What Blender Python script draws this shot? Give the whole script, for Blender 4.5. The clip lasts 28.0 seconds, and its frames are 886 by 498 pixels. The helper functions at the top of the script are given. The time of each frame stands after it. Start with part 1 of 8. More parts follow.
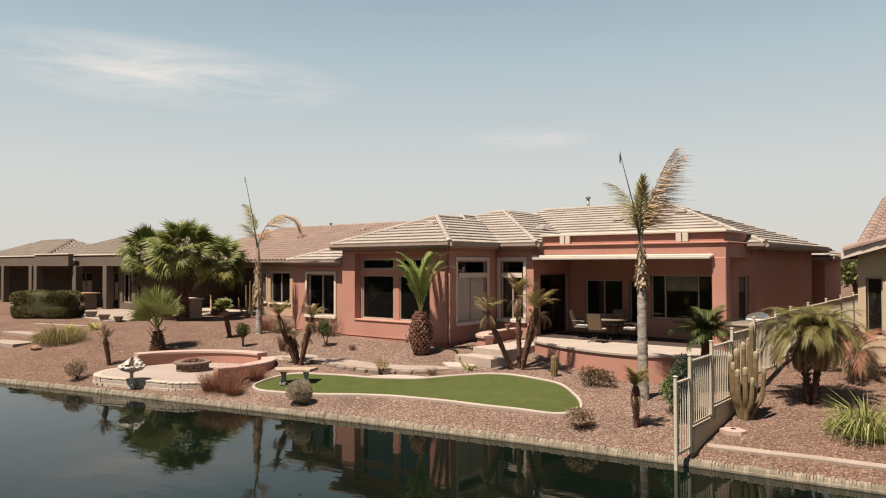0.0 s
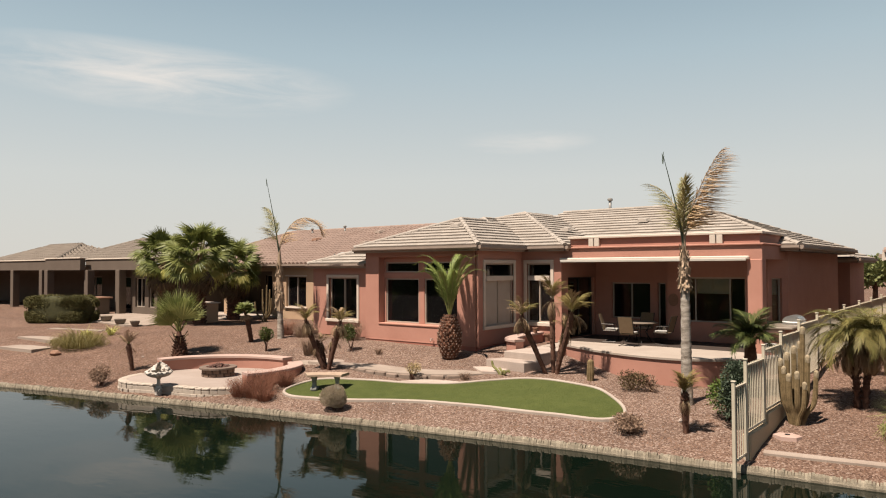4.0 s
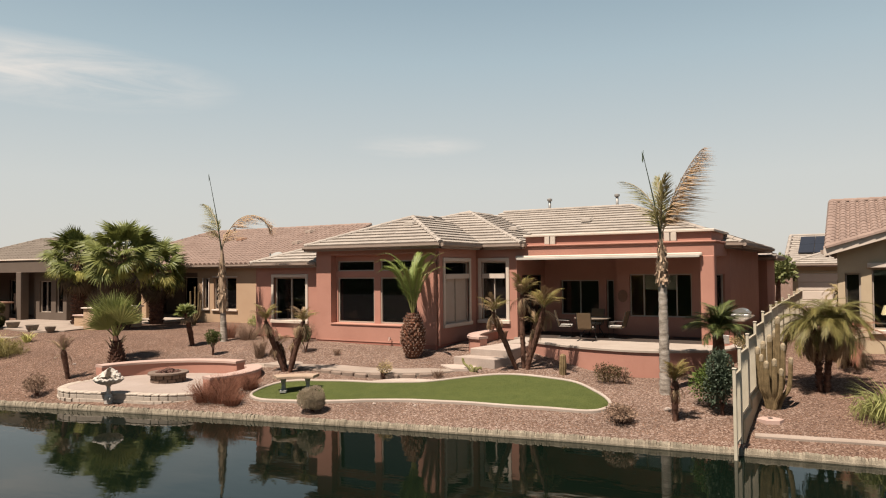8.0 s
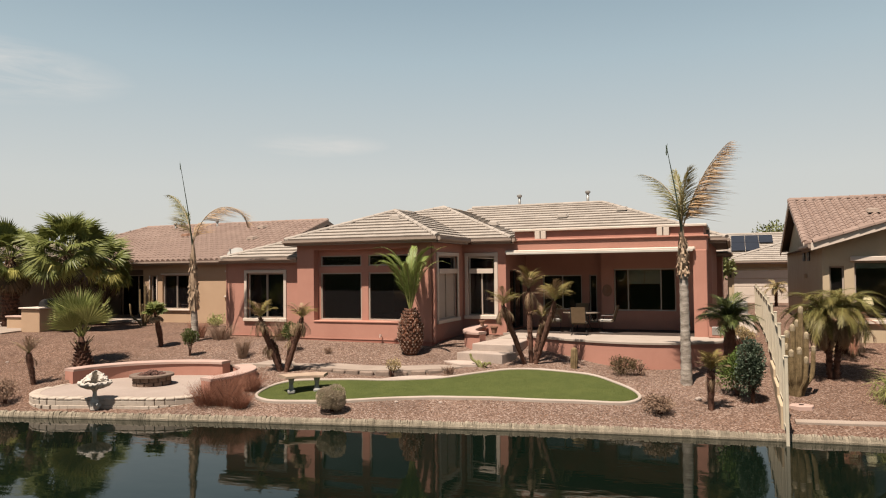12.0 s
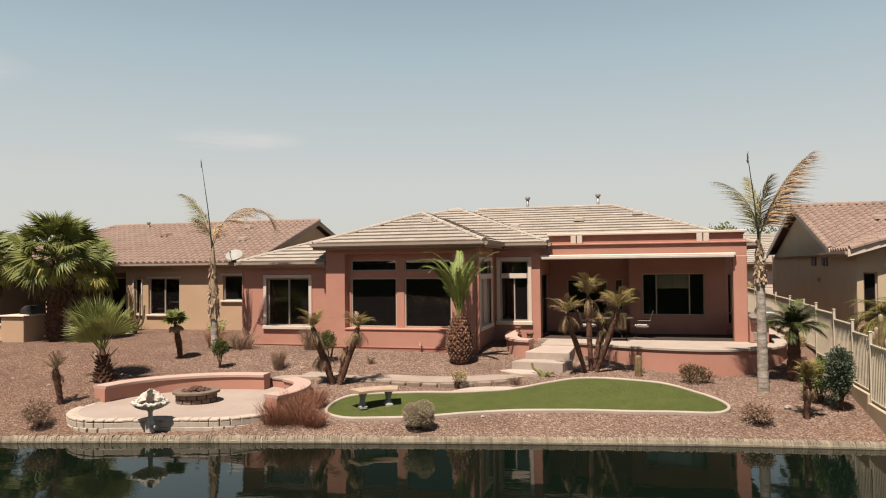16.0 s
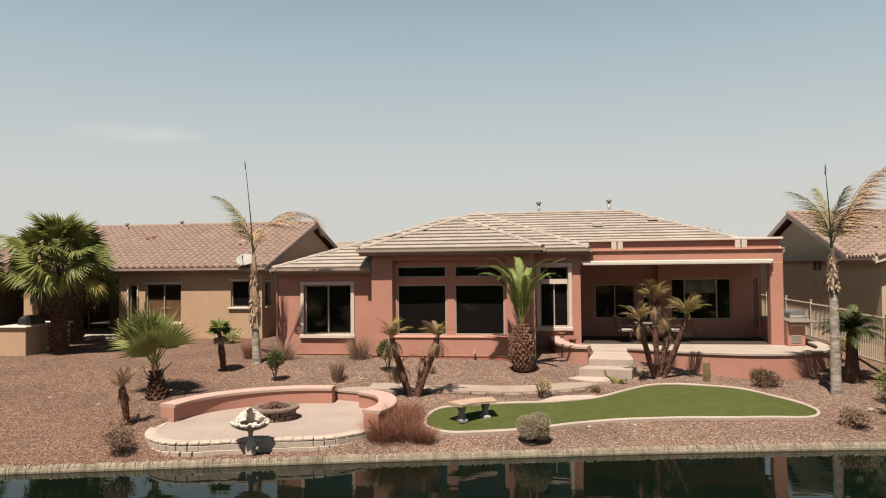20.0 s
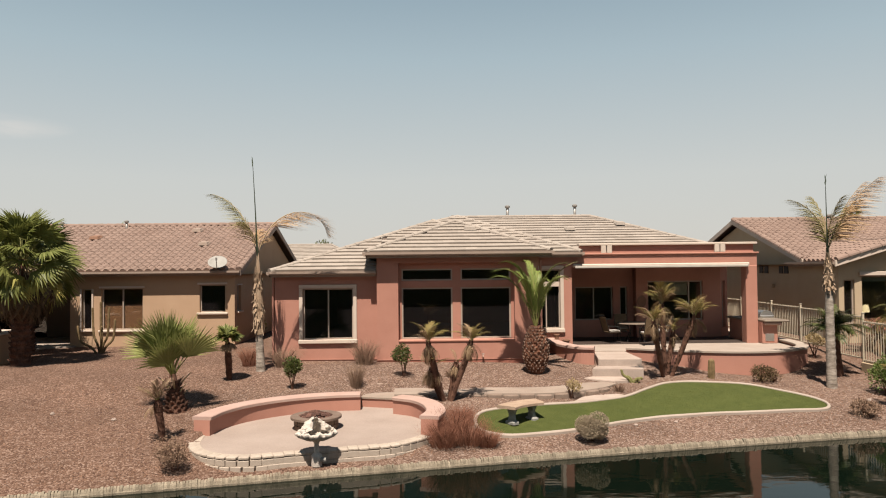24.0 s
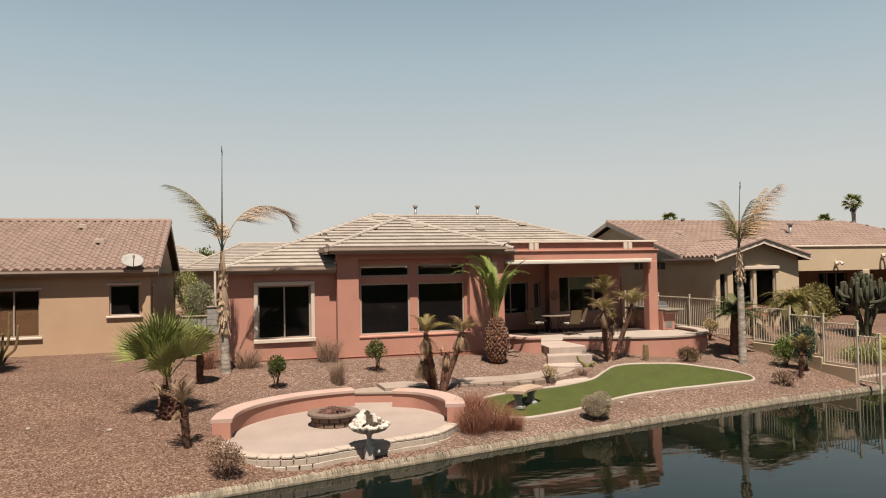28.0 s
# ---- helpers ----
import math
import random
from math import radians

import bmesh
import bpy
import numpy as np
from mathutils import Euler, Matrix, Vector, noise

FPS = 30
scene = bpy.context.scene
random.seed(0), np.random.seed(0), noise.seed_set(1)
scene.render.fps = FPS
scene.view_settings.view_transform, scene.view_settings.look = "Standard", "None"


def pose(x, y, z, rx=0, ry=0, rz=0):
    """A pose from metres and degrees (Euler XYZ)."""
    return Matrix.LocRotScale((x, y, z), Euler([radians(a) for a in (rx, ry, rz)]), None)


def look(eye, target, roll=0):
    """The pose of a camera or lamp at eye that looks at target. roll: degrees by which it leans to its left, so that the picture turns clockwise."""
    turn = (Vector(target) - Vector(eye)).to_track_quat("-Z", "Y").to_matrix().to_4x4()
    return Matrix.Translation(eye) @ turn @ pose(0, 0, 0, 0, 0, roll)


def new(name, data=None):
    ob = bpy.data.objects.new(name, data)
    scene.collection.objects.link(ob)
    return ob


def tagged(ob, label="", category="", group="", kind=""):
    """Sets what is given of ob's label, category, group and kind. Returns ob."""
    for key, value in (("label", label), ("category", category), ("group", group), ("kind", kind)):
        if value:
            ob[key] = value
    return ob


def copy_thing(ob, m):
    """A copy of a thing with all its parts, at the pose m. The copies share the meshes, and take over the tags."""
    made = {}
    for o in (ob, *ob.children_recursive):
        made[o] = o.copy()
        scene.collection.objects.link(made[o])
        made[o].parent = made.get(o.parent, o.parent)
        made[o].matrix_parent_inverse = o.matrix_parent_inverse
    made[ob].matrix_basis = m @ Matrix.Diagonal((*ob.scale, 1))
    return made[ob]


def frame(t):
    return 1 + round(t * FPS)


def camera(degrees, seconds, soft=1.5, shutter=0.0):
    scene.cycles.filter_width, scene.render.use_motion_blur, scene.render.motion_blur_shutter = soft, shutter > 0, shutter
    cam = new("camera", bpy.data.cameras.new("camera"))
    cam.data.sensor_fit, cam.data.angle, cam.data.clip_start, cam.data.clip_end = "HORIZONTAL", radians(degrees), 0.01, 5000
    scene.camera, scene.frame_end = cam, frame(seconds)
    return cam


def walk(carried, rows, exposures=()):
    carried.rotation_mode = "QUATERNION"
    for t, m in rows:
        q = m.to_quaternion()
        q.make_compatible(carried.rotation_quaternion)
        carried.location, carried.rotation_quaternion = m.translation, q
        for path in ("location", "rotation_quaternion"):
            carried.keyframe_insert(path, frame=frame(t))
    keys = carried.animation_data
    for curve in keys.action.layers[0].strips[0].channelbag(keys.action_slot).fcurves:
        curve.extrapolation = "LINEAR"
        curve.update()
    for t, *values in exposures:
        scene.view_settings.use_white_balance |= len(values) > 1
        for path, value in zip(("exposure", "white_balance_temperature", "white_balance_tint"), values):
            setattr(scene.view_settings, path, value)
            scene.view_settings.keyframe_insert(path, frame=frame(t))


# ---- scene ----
cam = camera(63.6, 28.0, 1.1)
METRES, EYE, TILT, LEAN, TURN = 23.0, 4.0, 0.0, 0.0, 38.6
ROWS = [
    (0.0, 0.0, 0.0, 0.0, 0.0, 1.25, 0.09),
    (0.5, -0.0011, 0.002, 0.0007, 0.01, 1.32, 0.12),
    (1.0, -0.0025, 0.0044, 0.0012, 0.04, 1.38, 0.14),
    (1.5, -0.0057, 0.0068, 0.0019, 0.05, 1.41, 0.17),
    (2.0, -0.0105, 0.0092, 0.0025, 0.07, 1.44, 0.19),
    (2.5, -0.0163, 0.011, 0.0028, 0.09, 1.45, 0.23),
    (3.0, -0.0232, 0.0121, 0.0026, 0.11, 1.46, 0.24),
    (3.5, -0.031, 0.013, 0.0015, 0.14, 1.48, 0.24),
    (5.5, -0.0735, 0.014, -0.0059, -2.02, 1.61, 0.37),
    (6.0, -0.0862, 0.0151, -0.0071, -2.8, 1.64, 0.38),
    (6.5, -0.0983, 0.0173, -0.0071, -4.36, 1.67, 0.45),
    (7.0, -0.1105, 0.0206, -0.0064, -6.35, 1.68, 0.55),
    (7.5, -0.1229, 0.024, -0.0063, -7.6, 1.7, 0.56),
    (8.0, -0.1348, 0.0279, -0.0067, -8.77, 1.7, 0.58),
    (8.5, -0.1463, 0.032, -0.0071, -9.79, 1.72, 0.59),
    (9.0, -0.1589, 0.0366, -0.0078, -10.82, 1.71, 0.62),
    (9.5, -0.1722, 0.0418, -0.009, -11.84, 1.7, 0.63),
    (10.0, -0.1872, 0.0475, -0.0105, -12.87, 1.71, 0.64),
    (10.5, -0.2026, 0.0539, -0.0115, -13.83, 1.71, 0.64),
    (11.0, -0.2183, 0.061, -0.0125, -14.69, 1.71, 0.65),
    (11.5, -0.2345, 0.0689, -0.0135, -15.45, 1.7, 0.66),
    (12.0, -0.2509, 0.0775, -0.0141, -16.49, 1.69, 0.68),
    (12.5, -0.267, 0.0869, -0.0144, -17.33, 1.68, 0.67),
    (14.5, -0.3362, 0.1273, -0.0085, -21.02, 1.49, 0.69),
    (15.0, -0.3552, 0.1386, -0.0058, -21.74, 1.44, 0.68),
    (15.5, -0.375, 0.1505, -0.0033, -22.43, 1.41, 0.66),
    (16.0, -0.3955, 0.1627, -0.0013, -23.01, 1.39, 0.63),
    (16.5, -0.4161, 0.175, 0.001, -23.48, 1.35, 0.62),
    (17.0, -0.437, 0.1876, 0.0028, -24.01, 1.32, 0.62),
    (17.5, -0.4594, 0.2012, 0.0046, -24.7, 1.29, 0.6),
    (18.0, -0.4823, 0.2148, 0.006, -25.58, 1.28, 0.59),
    (18.5, -0.5033, 0.2278, 0.0075, -26.56, 1.26, 0.62),
    (19.0, -0.522, 0.2397, 0.0086, -27.76, 1.26, 0.63),
    (19.5, -0.5389, 0.2509, 0.0098, -28.95, 1.25, 0.64),
    (20.0, -0.5546, 0.2613, 0.0099, -30.15, 1.27, 0.66),
    (20.5, -0.5695, 0.2713, 0.0097, -31.37, 1.28, 0.66),
    (21.0, -0.5842, 0.2815, 0.0102, -32.63, 1.27, 0.65),
    (21.5, -0.5993, 0.292, 0.0111, -33.85, 1.27, 0.66),
    (23.5, -0.6661, 0.3449, 0.0109, -38.45, 1.45, 0.62),
    (24.0, -0.6852, 0.3603, 0.0107, -39.6, 1.45, 0.61),
    (24.5, -0.7044, 0.3759, 0.0102, -41.1, 1.47, 0.64),
    (25.0, -0.7239, 0.3922, 0.0089, -43.18, 1.5, 0.67),
    (25.5, -0.7437, 0.409, 0.0081, -45.89, 1.52, 0.72),
    (26.0, -0.7639, 0.427, 0.0066, -48.18, 1.55, 0.76),
    (26.5, -0.7836, 0.4452, 0.0046, -49.83, 1.58, 0.77),
    (27.0, -0.8028, 0.4636, 0.0029, -51.32, 1.58, 0.78),
    (27.5, -0.8213, 0.4826, 0.0022, -53.37, 1.6, 0.82),
    (28.0, -0.8401, 0.5034, 0.0015, -55.74, 1.61, 1.06),
]
walk(cam, [(t, pose(0, 0, EYE, TILT, LEAN, TURN) @ pose(METRES * x, METRES * y, METRES * z, 90 + pitch, roll, yaw)) for t, x, y, z, yaw, pitch, roll in ROWS], [(0.0, 1.04), (9.0, 0.98), (18.0, 0.96), (28.0, 0.92)])

# ---- world, sun ----
SUN_FROM = Vector((-0.15, -0.90, 1.92)).normalized()
HAZE = ((0.0, (6.9, 6.6, 6.1)), (0.12, (6.6, 6.7, 6.4)), (0.28, (4.6, 5.6, 6.0)), (0.40, (3.0, 4.1, 4.8)), (0.65, (0.85, 1.45, 2.15)), (1.0, (0.4, 0.75, 1.2)))
world = bpy.data.worlds.new("world")
scene.world = world
world.use_nodes = True
wt = world.node_tree
wt.nodes.clear()
sky = wt.nodes.new("ShaderNodeTexSky")
sky.sky_type = "NISHITA"
sky.sun_disc = False
sky.sun_elevation = math.asin(SUN_FROM.z)
sky.sun_rotation = math.atan2(SUN_FROM.x, SUN_FROM.y)
sky.air_density, sky.dust_density, sky.ozone_density = 1.0, 1.0, 1.0
# desert haze: pale near the horizon, thinning towards the zenith, with a little high cirrus
co = wt.nodes.new("ShaderNodeTexCoord")
sep = wt.nodes.new("ShaderNodeSeparateXYZ")
wt.links.new(co.outputs["Generated"], sep.inputs[0])
haze = wt.nodes.new("ShaderNodeValToRGB")
for i, (at, c) in enumerate(HAZE):
    if i > 1:
        haze.color_ramp.elements.new(at)
    haze.color_ramp.elements[i].position = at
    haze.color_ramp.elements[i].color = (*c, 1)
wt.links.new(sep.outputs["Z"], haze.inputs[0])
amount = wt.nodes.new("ShaderNodeMapRange")
amount.inputs["From Min"].default_value, amount.inputs["From Max"].default_value = 0.0, 0.9
amount.inputs["To Min"].default_value, amount.inputs["To Max"].default_value = 0.92, 0.8
wt.links.new(sep.outputs["Z"], amount.inputs["Value"])
mixed = wt.nodes.new("ShaderNodeMix")
mixed.data_type = "RGBA"
wt.links.new(amount.outputs[0], mixed.inputs["Factor"])
wt.links.new(sky.outputs[0], mixed.inputs["A"])
wt.links.new(haze.outputs[0], mixed.inputs["B"])
# two thin streaks of cirrus: middle direction, reach sideways, reach in height, slope, density
STREAKS = (((-0.84, 0.485, 0.243), 0.25, 0.045, 0.03, 0.95), ((-0.52, 0.836, 0.173), 0.1, 0.018, 0.0, 0.5))


def sky_math(kind, a, b=None):
    n = wt.nodes.new("ShaderNodeMath")
    n.operation = kind
    for i, v in enumerate((a, b)):
        if isinstance(v, (int, float)):
            n.inputs[i].default_value = v
        elif v is not None:
            wt.links.new(v, n.inputs[i])
    return n.outputs[0]


stretch = wt.nodes.new("ShaderNodeMapping")
stretch.inputs["Scale"].default_value = (1.0, 1.0, 6.0)
wt.links.new(co.outputs["Generated"], stretch.inputs[0])
wisp = wt.nodes.new("ShaderNodeTexNoise")
for key, v in (("Scale", 5.0), ("Detail", 8.0), ("Roughness", 0.62), ("Distortion", 0.5)):
    wisp.inputs[key].default_value = v
wt.links.new(stretch.outputs[0], wisp.inputs["Vector"])
for mid, wide, tall, slope, dense in STREAKS:
    mid = Vector(mid)
    side = Vector((mid.y, -mid.x, 0)).normalized()
    dots = []
    for v in (side, Vector((mid.x, mid.y, 0)).normalized()):
        d = wt.nodes.new("ShaderNodeVectorMath")
        d.operation = "DOT_PRODUCT"
        d.inputs[1].default_value = v
        wt.links.new(co.outputs["Generated"], d.inputs[0])
        dots.append(d.outputs["Value"])
    u = sky_math("DIVIDE", dots[0], wide)
    rise = sky_math("ADD", sky_math("SUBTRACT", sep.outputs["Z"], mid.z), sky_math("MULTIPLY", dots[0], slope))
    v = sky_math("DIVIDE", rise, tall)
    q = sky_math("SUBTRACT", 1.0, sky_math("ADD", sky_math("MULTIPLY", u, u), sky_math("MULTIPLY", v, v)))
    q = sky_math("MULTIPLY", sky_math("MAXIMUM", q, 0.0), sky_math("GREATER_THAN", dots[1], 0.0))
    thin = wt.nodes.new("ShaderNodeMapRange")
    for key, val in (("From Min", 0.36), ("From Max", 0.70), ("To Min", 0.0), ("To Max", dense)):
        thin.inputs[key].default_value = val
    wt.links.new(wisp.outputs["Fac"], thin.inputs["Value"])
    cloud = wt.nodes.new("ShaderNodeMix")
    cloud.data_type = "RGBA"
    cloud.inputs["B"].default_value = (8.6, 8.0, 7.4, 1)
    wt.links.new(sky_math("MULTIPLY", thin.outputs[0], q), cloud.inputs["Factor"])
    wt.links.new(mixed.outputs["Result"], cloud.inputs["A"])
    mixed = cloud
bg = wt.nodes.new("ShaderNodeBackground")
bg.inputs["Strength"].default_value = 0.0495
wout = wt.nodes.new("ShaderNodeOutputWorld")
wt.links.new(mixed.outputs["Result"], bg.inputs[0])
wt.links.new(bg.outputs[0], wout.inputs[0])
sun = new("sun", bpy.data.lights.new("sun", "SUN"))
sun.data.energy = 5.0
sun.data.angle = radians(0.55)
sun.data.color = (1.0, 0.888, 0.772)
sun.matrix_world = look(SUN_FROM * 60, (0, 0, 0))

# ---- materials ----
def nodes_of(name):
    mat = bpy.data.materials.new(name)
    mat.use_nodes = True
    nt = mat.node_tree
    return mat, nt, nt.nodes["Principled BSDF"]


def put(nt, kind, **values):
    n = nt.nodes.new(kind)
    for k, v in values.items():
        n.inputs[k].default_value = v
    return n


def surface(name, a, b, scale=6.0, fine=60.0, rough=0.8, bump=0.3, stain=0.25, metallic=0.0, island=0.0, stretch=(1, 1, 1), bump_size=0.01, spec=0.3, per_object=0.0):
    """Two colours mixed by large and fine noise, with fine relief."""
    mat, nt, p = nodes_of(name)
    co = nt.nodes.new("ShaderNodeTexCoord")
    mp = nt.nodes.new("ShaderNodeMapping")
    mp.inputs["Scale"].default_value = stretch
    nt.links.new(co.outputs["Object"], mp.inputs["Vector"])
    n1 = put(nt, "ShaderNodeTexNoise", Scale=scale, Detail=5.0, Roughness=0.6)
    n2 = put(nt, "ShaderNodeTexNoise", Scale=fine, Detail=4.0, Roughness=0.7)
    for n in (n1, n2):
        nt.links.new(mp.outputs[0], n.inputs["Vector"])
    mix1 = nt.nodes.new("ShaderNodeMix")
    mix1.data_type = "RGBA"
    mix1.inputs["A"].default_value, mix1.inputs["B"].default_value = (*a, 1), (*b, 1)
    ramp = put(nt, "ShaderNodeMapRange")
    ramp.inputs["From Min"].default_value, ramp.inputs["From Max"].default_value = 0.32, 0.68
    nt.links.new(n1.outputs["Fac"], ramp.inputs["Value"])
    nt.links.new(ramp.outputs[0], mix1.inputs["Factor"])
    last = mix1.outputs["Result"]
    tone = put(nt, "ShaderNodeMapRange")
    tone.inputs["From Min"].default_value, tone.inputs["From Max"].default_value = 0.3, 0.7
    tone.inputs["To Min"].default_value, tone.inputs["To Max"].default_value = 1 - stain, 1 + stain
    nt.links.new(n2.outputs["Fac"], tone.inputs["Value"])
    mul = nt.nodes.new("ShaderNodeVectorMath")
    mul.operation = "SCALE"
    nt.links.new(last, mul.inputs[0])
    nt.links.new(tone.outputs[0], mul.inputs["Scale"])
    last = mul.outputs[0]
    for amount, kind, out in ((island, "ShaderNodeNewGeometry", "Random Per Island"), (per_object, "ShaderNodeObjectInfo", "Random")):
        if amount:
            g = nt.nodes.new(kind)
            t2 = put(nt, "ShaderNodeMapRange")
            t2.inputs["To Min"].default_value, t2.inputs["To Max"].default_value = 1 - amount, 1 + amount
            nt.links.new(g.outputs[out], t2.inputs["Value"])
            m2 = nt.nodes.new("ShaderNodeVectorMath")
            m2.operation = "SCALE"
            nt.links.new(last, m2.inputs[0])
            nt.links.new(t2.outputs[0], m2.inputs["Scale"])
            last = m2.outputs[0]
    nt.links.new(last, p.inputs["Base Color"])
    p.inputs["Roughness"].default_value, p.inputs["Metallic"].default_value = rough, metallic
    p.inputs["Specular IOR Level"].default_value = spec
    if bump:
        bp = put(nt, "ShaderNodeBump", Strength=bump, Distance=bump_size)
        nt.links.new(n2.outputs["Fac"], bp.inputs["Height"])
        nt.links.new(bp.outputs[0], p.inputs["Normal"])
    return mat


def leaf_surface(name, a, b, rough=0.5, through_light=0.25, spread=0.3):
    """Thin leaves: colour varies by leaf, some light passes through."""
    mat, nt, p = nodes_of(name)
    g = nt.nodes.new("ShaderNodeNewGeometry")
    o = nt.nodes.new("ShaderNodeObjectInfo")
    add = nt.nodes.new("ShaderNodeMath")
    add.operation = "ADD"
    nt.links.new(g.outputs["Random Per Island"], add.inputs[0])
    nt.links.new(o.outputs["Random"], add.inputs[1])
    half = nt.nodes.new("ShaderNodeMath")
    half.operation = "MULTIPLY"
    half.inputs[1].default_value = 0.5
    nt.links.new(add.outputs[0], half.inputs[0])
    mix = nt.nodes.new("ShaderNodeMix")
    mix.data_type = "RGBA"
    mix.inputs["A"].default_value, mix.inputs["B"].default_value = (*a, 1), (*b, 1)
    nt.links.new(half.outputs[0], mix.inputs["Factor"])
    nt.links.new(mix.outputs["Result"], p.inputs["Base Color"])
    p.inputs["Roughness"].default_value = rough
    p.inputs["Specular IOR Level"].default_value = 0.25
    tr = nt.nodes.new("ShaderNodeBsdfTranslucent")
    nt.links.new(mix.outputs["Result"], tr.inputs["Color"])
    ms = nt.nodes.new("ShaderNodeMixShader")
    ms.inputs[0].default_value = through_light
    nt.links.new(p.outputs[0], ms.inputs[1])
    nt.links.new(tr.outputs[0], ms.inputs[2])
    nt.links.new(ms.outputs[0], nt.nodes["Material Output"].inputs[0])
    return mat


def gravel_surface(name, colours, size=34.0, pale=None):
    """Loose decomposed-granite stones: each cell a stone of its own colour, with relief."""
    mat, nt, p = nodes_of(name)
    co = nt.nodes.new("ShaderNodeTexCoord")
    warp = put(nt, "ShaderNodeTexNoise", Scale=9.0, Detail=2.0)
    nt.links.new(co.outputs["Object"], warp.inputs["Vector"])
    vo = put(nt, "ShaderNodeTexVoronoi", Scale=size)
    nt.links.new(co.outputs["Object"], vo.inputs["Vector"])
    ramp = nt.nodes.new("ShaderNodeValToRGB")
    sep = nt.nodes.new("ShaderNodeSeparateColor")
    nt.links.new(vo.outputs["Color"], sep.inputs[0])
    nt.links.new(sep.outputs[0], ramp.inputs[0])
    el = ramp.color_ramp.elements
    while len(el) < len(colours):
        el.new(0.5)
    for i, c in enumerate(colours):
        el[i].position = i / (len(colours) - 1)
        el[i].color = (*c, 1)
    big = put(nt, "ShaderNodeTexNoise", Scale=0.55, Detail=6.0, Roughness=0.65)
    nt.links.new(co.outputs["Object"], big.inputs["Vector"])
    tone = put(nt, "ShaderNodeMapRange")
    tone.inputs["From Min"].default_value, tone.inputs["From Max"].default_value = 0.3, 0.7
    tone.inputs["To Min"].default_value, tone.inputs["To Max"].default_value = 0.82, 1.2
    nt.links.new(big.outputs["Fac"], tone.inputs["Value"])
    mul = nt.nodes.new("ShaderNodeVectorMath")
    mul.operation = "SCALE"
    nt.links.new(ramp.outputs[0], mul.inputs[0])
    nt.links.new(tone.outputs[0], mul.inputs["Scale"])
    # an older, paler bed between the stepping path and the house
    if pale:
        off = nt.nodes.new("ShaderNodeMapping")
        off.vector_type = "TEXTURE"
        off.inputs["Location"].default_value = (pale[0], pale[1], pale[2])
        off.inputs["Scale"].default_value = (pale[3], pale[4], pale[5])
        nt.links.new(co.outputs["Object"], off.inputs["Vector"])
        ln = nt.nodes.new("ShaderNodeVectorMath")
        ln.operation = "LENGTH"
        nt.links.new(off.outputs[0], ln.inputs[0])
        edge = nt.nodes.new("ShaderNodeMath")
        edge.operation = "MULTIPLY_ADD"
        edge.inputs[1].default_value = 0.45
        nt.links.new(big.outputs["Fac"], edge.inputs[0])
        nt.links.new(ln.outputs["Value"], edge.inputs[2])
        fade = put(nt, "ShaderNodeMapRange")
        fade.inputs["From Min"].default_value, fade.inputs["From Max"].default_value = 1.02, 1.38
        fade.inputs["To Min"].default_value, fade.inputs["To Max"].default_value = 1.0, 0.0
        nt.links.new(edge.outputs[0], fade.inputs["Value"])
        wash = nt.nodes.new("ShaderNodeVectorMath")
        wash.operation = "MULTIPLY"
        wash.inputs[1].default_value = (1.1, 1.2, 1.28)
        nt.links.new(mul.outputs[0], wash.inputs[0])
        both = nt.nodes.new("ShaderNodeMix")
        both.data_type = "RGBA"
        nt.links.new(fade.outputs[0], both.inputs["Factor"])
        nt.links.new(mul.outputs[0], both.inputs["A"])
        nt.links.new(wash.outputs[0], both.inputs["B"])
        nt.links.new(both.outputs["Result"], p.inputs["Base Color"])
    else:
        nt.links.new(mul.outputs[0], p.inputs["Base Color"])
    bp = put(nt, "ShaderNodeBump", Strength=0.65, Distance=0.03)
    bp.invert = True
    nt.links.new(vo.outputs["Distance"], bp.inputs["Height"])
    nt.links.new(bp.outputs[0], p.inputs["Normal"])
    p.inputs["Roughness"].default_value = 0.9
    p.inputs["Specular IOR Level"].default_value = 0.15
    return mat


def glass_surface(name, tint=0.2, screen=0.24):
    """Window glass, behind a dark insect and sun screen if it has one: some of the room shows, and it mirrors the outside."""
    mat, nt, p = nodes_of(name)
    nt.nodes.remove(p)
    tr = nt.nodes.new("ShaderNodeBsdfTransparent")
    tr.inputs[0].default_value = (tint, tint * 0.98, tint * 0.92, 1)
    gl = nt.nodes.new("ShaderNodeBsdfGlossy")
    gl.inputs["Roughness"].default_value = 0.02
    mesh_screen = nt.nodes.new("ShaderNodeBsdfDiffuse")
    mesh_screen.inputs[0].default_value = (0.02, 0.017, 0.018, 1)
    screened = nt.nodes.new("ShaderNodeMixShader")
    screened.inputs[0].default_value = screen
    nt.links.new(tr.outputs[0], screened.inputs[1])
    nt.links.new(mesh_screen.outputs[0], screened.inputs[2])
    tr = screened
    fr = put(nt, "ShaderNodeFresnel", IOR=1.75)
    ms = nt.nodes.new("ShaderNodeMixShader")
    nt.links.new(fr.outputs[0], ms.inputs[0])
    nt.links.new(tr.outputs[0], ms.inputs[1])
    nt.links.new(gl.outputs[0], ms.inputs[2])
    nt.links.new(ms.outputs[0], nt.nodes["Material Output"].inputs[0])
    return mat


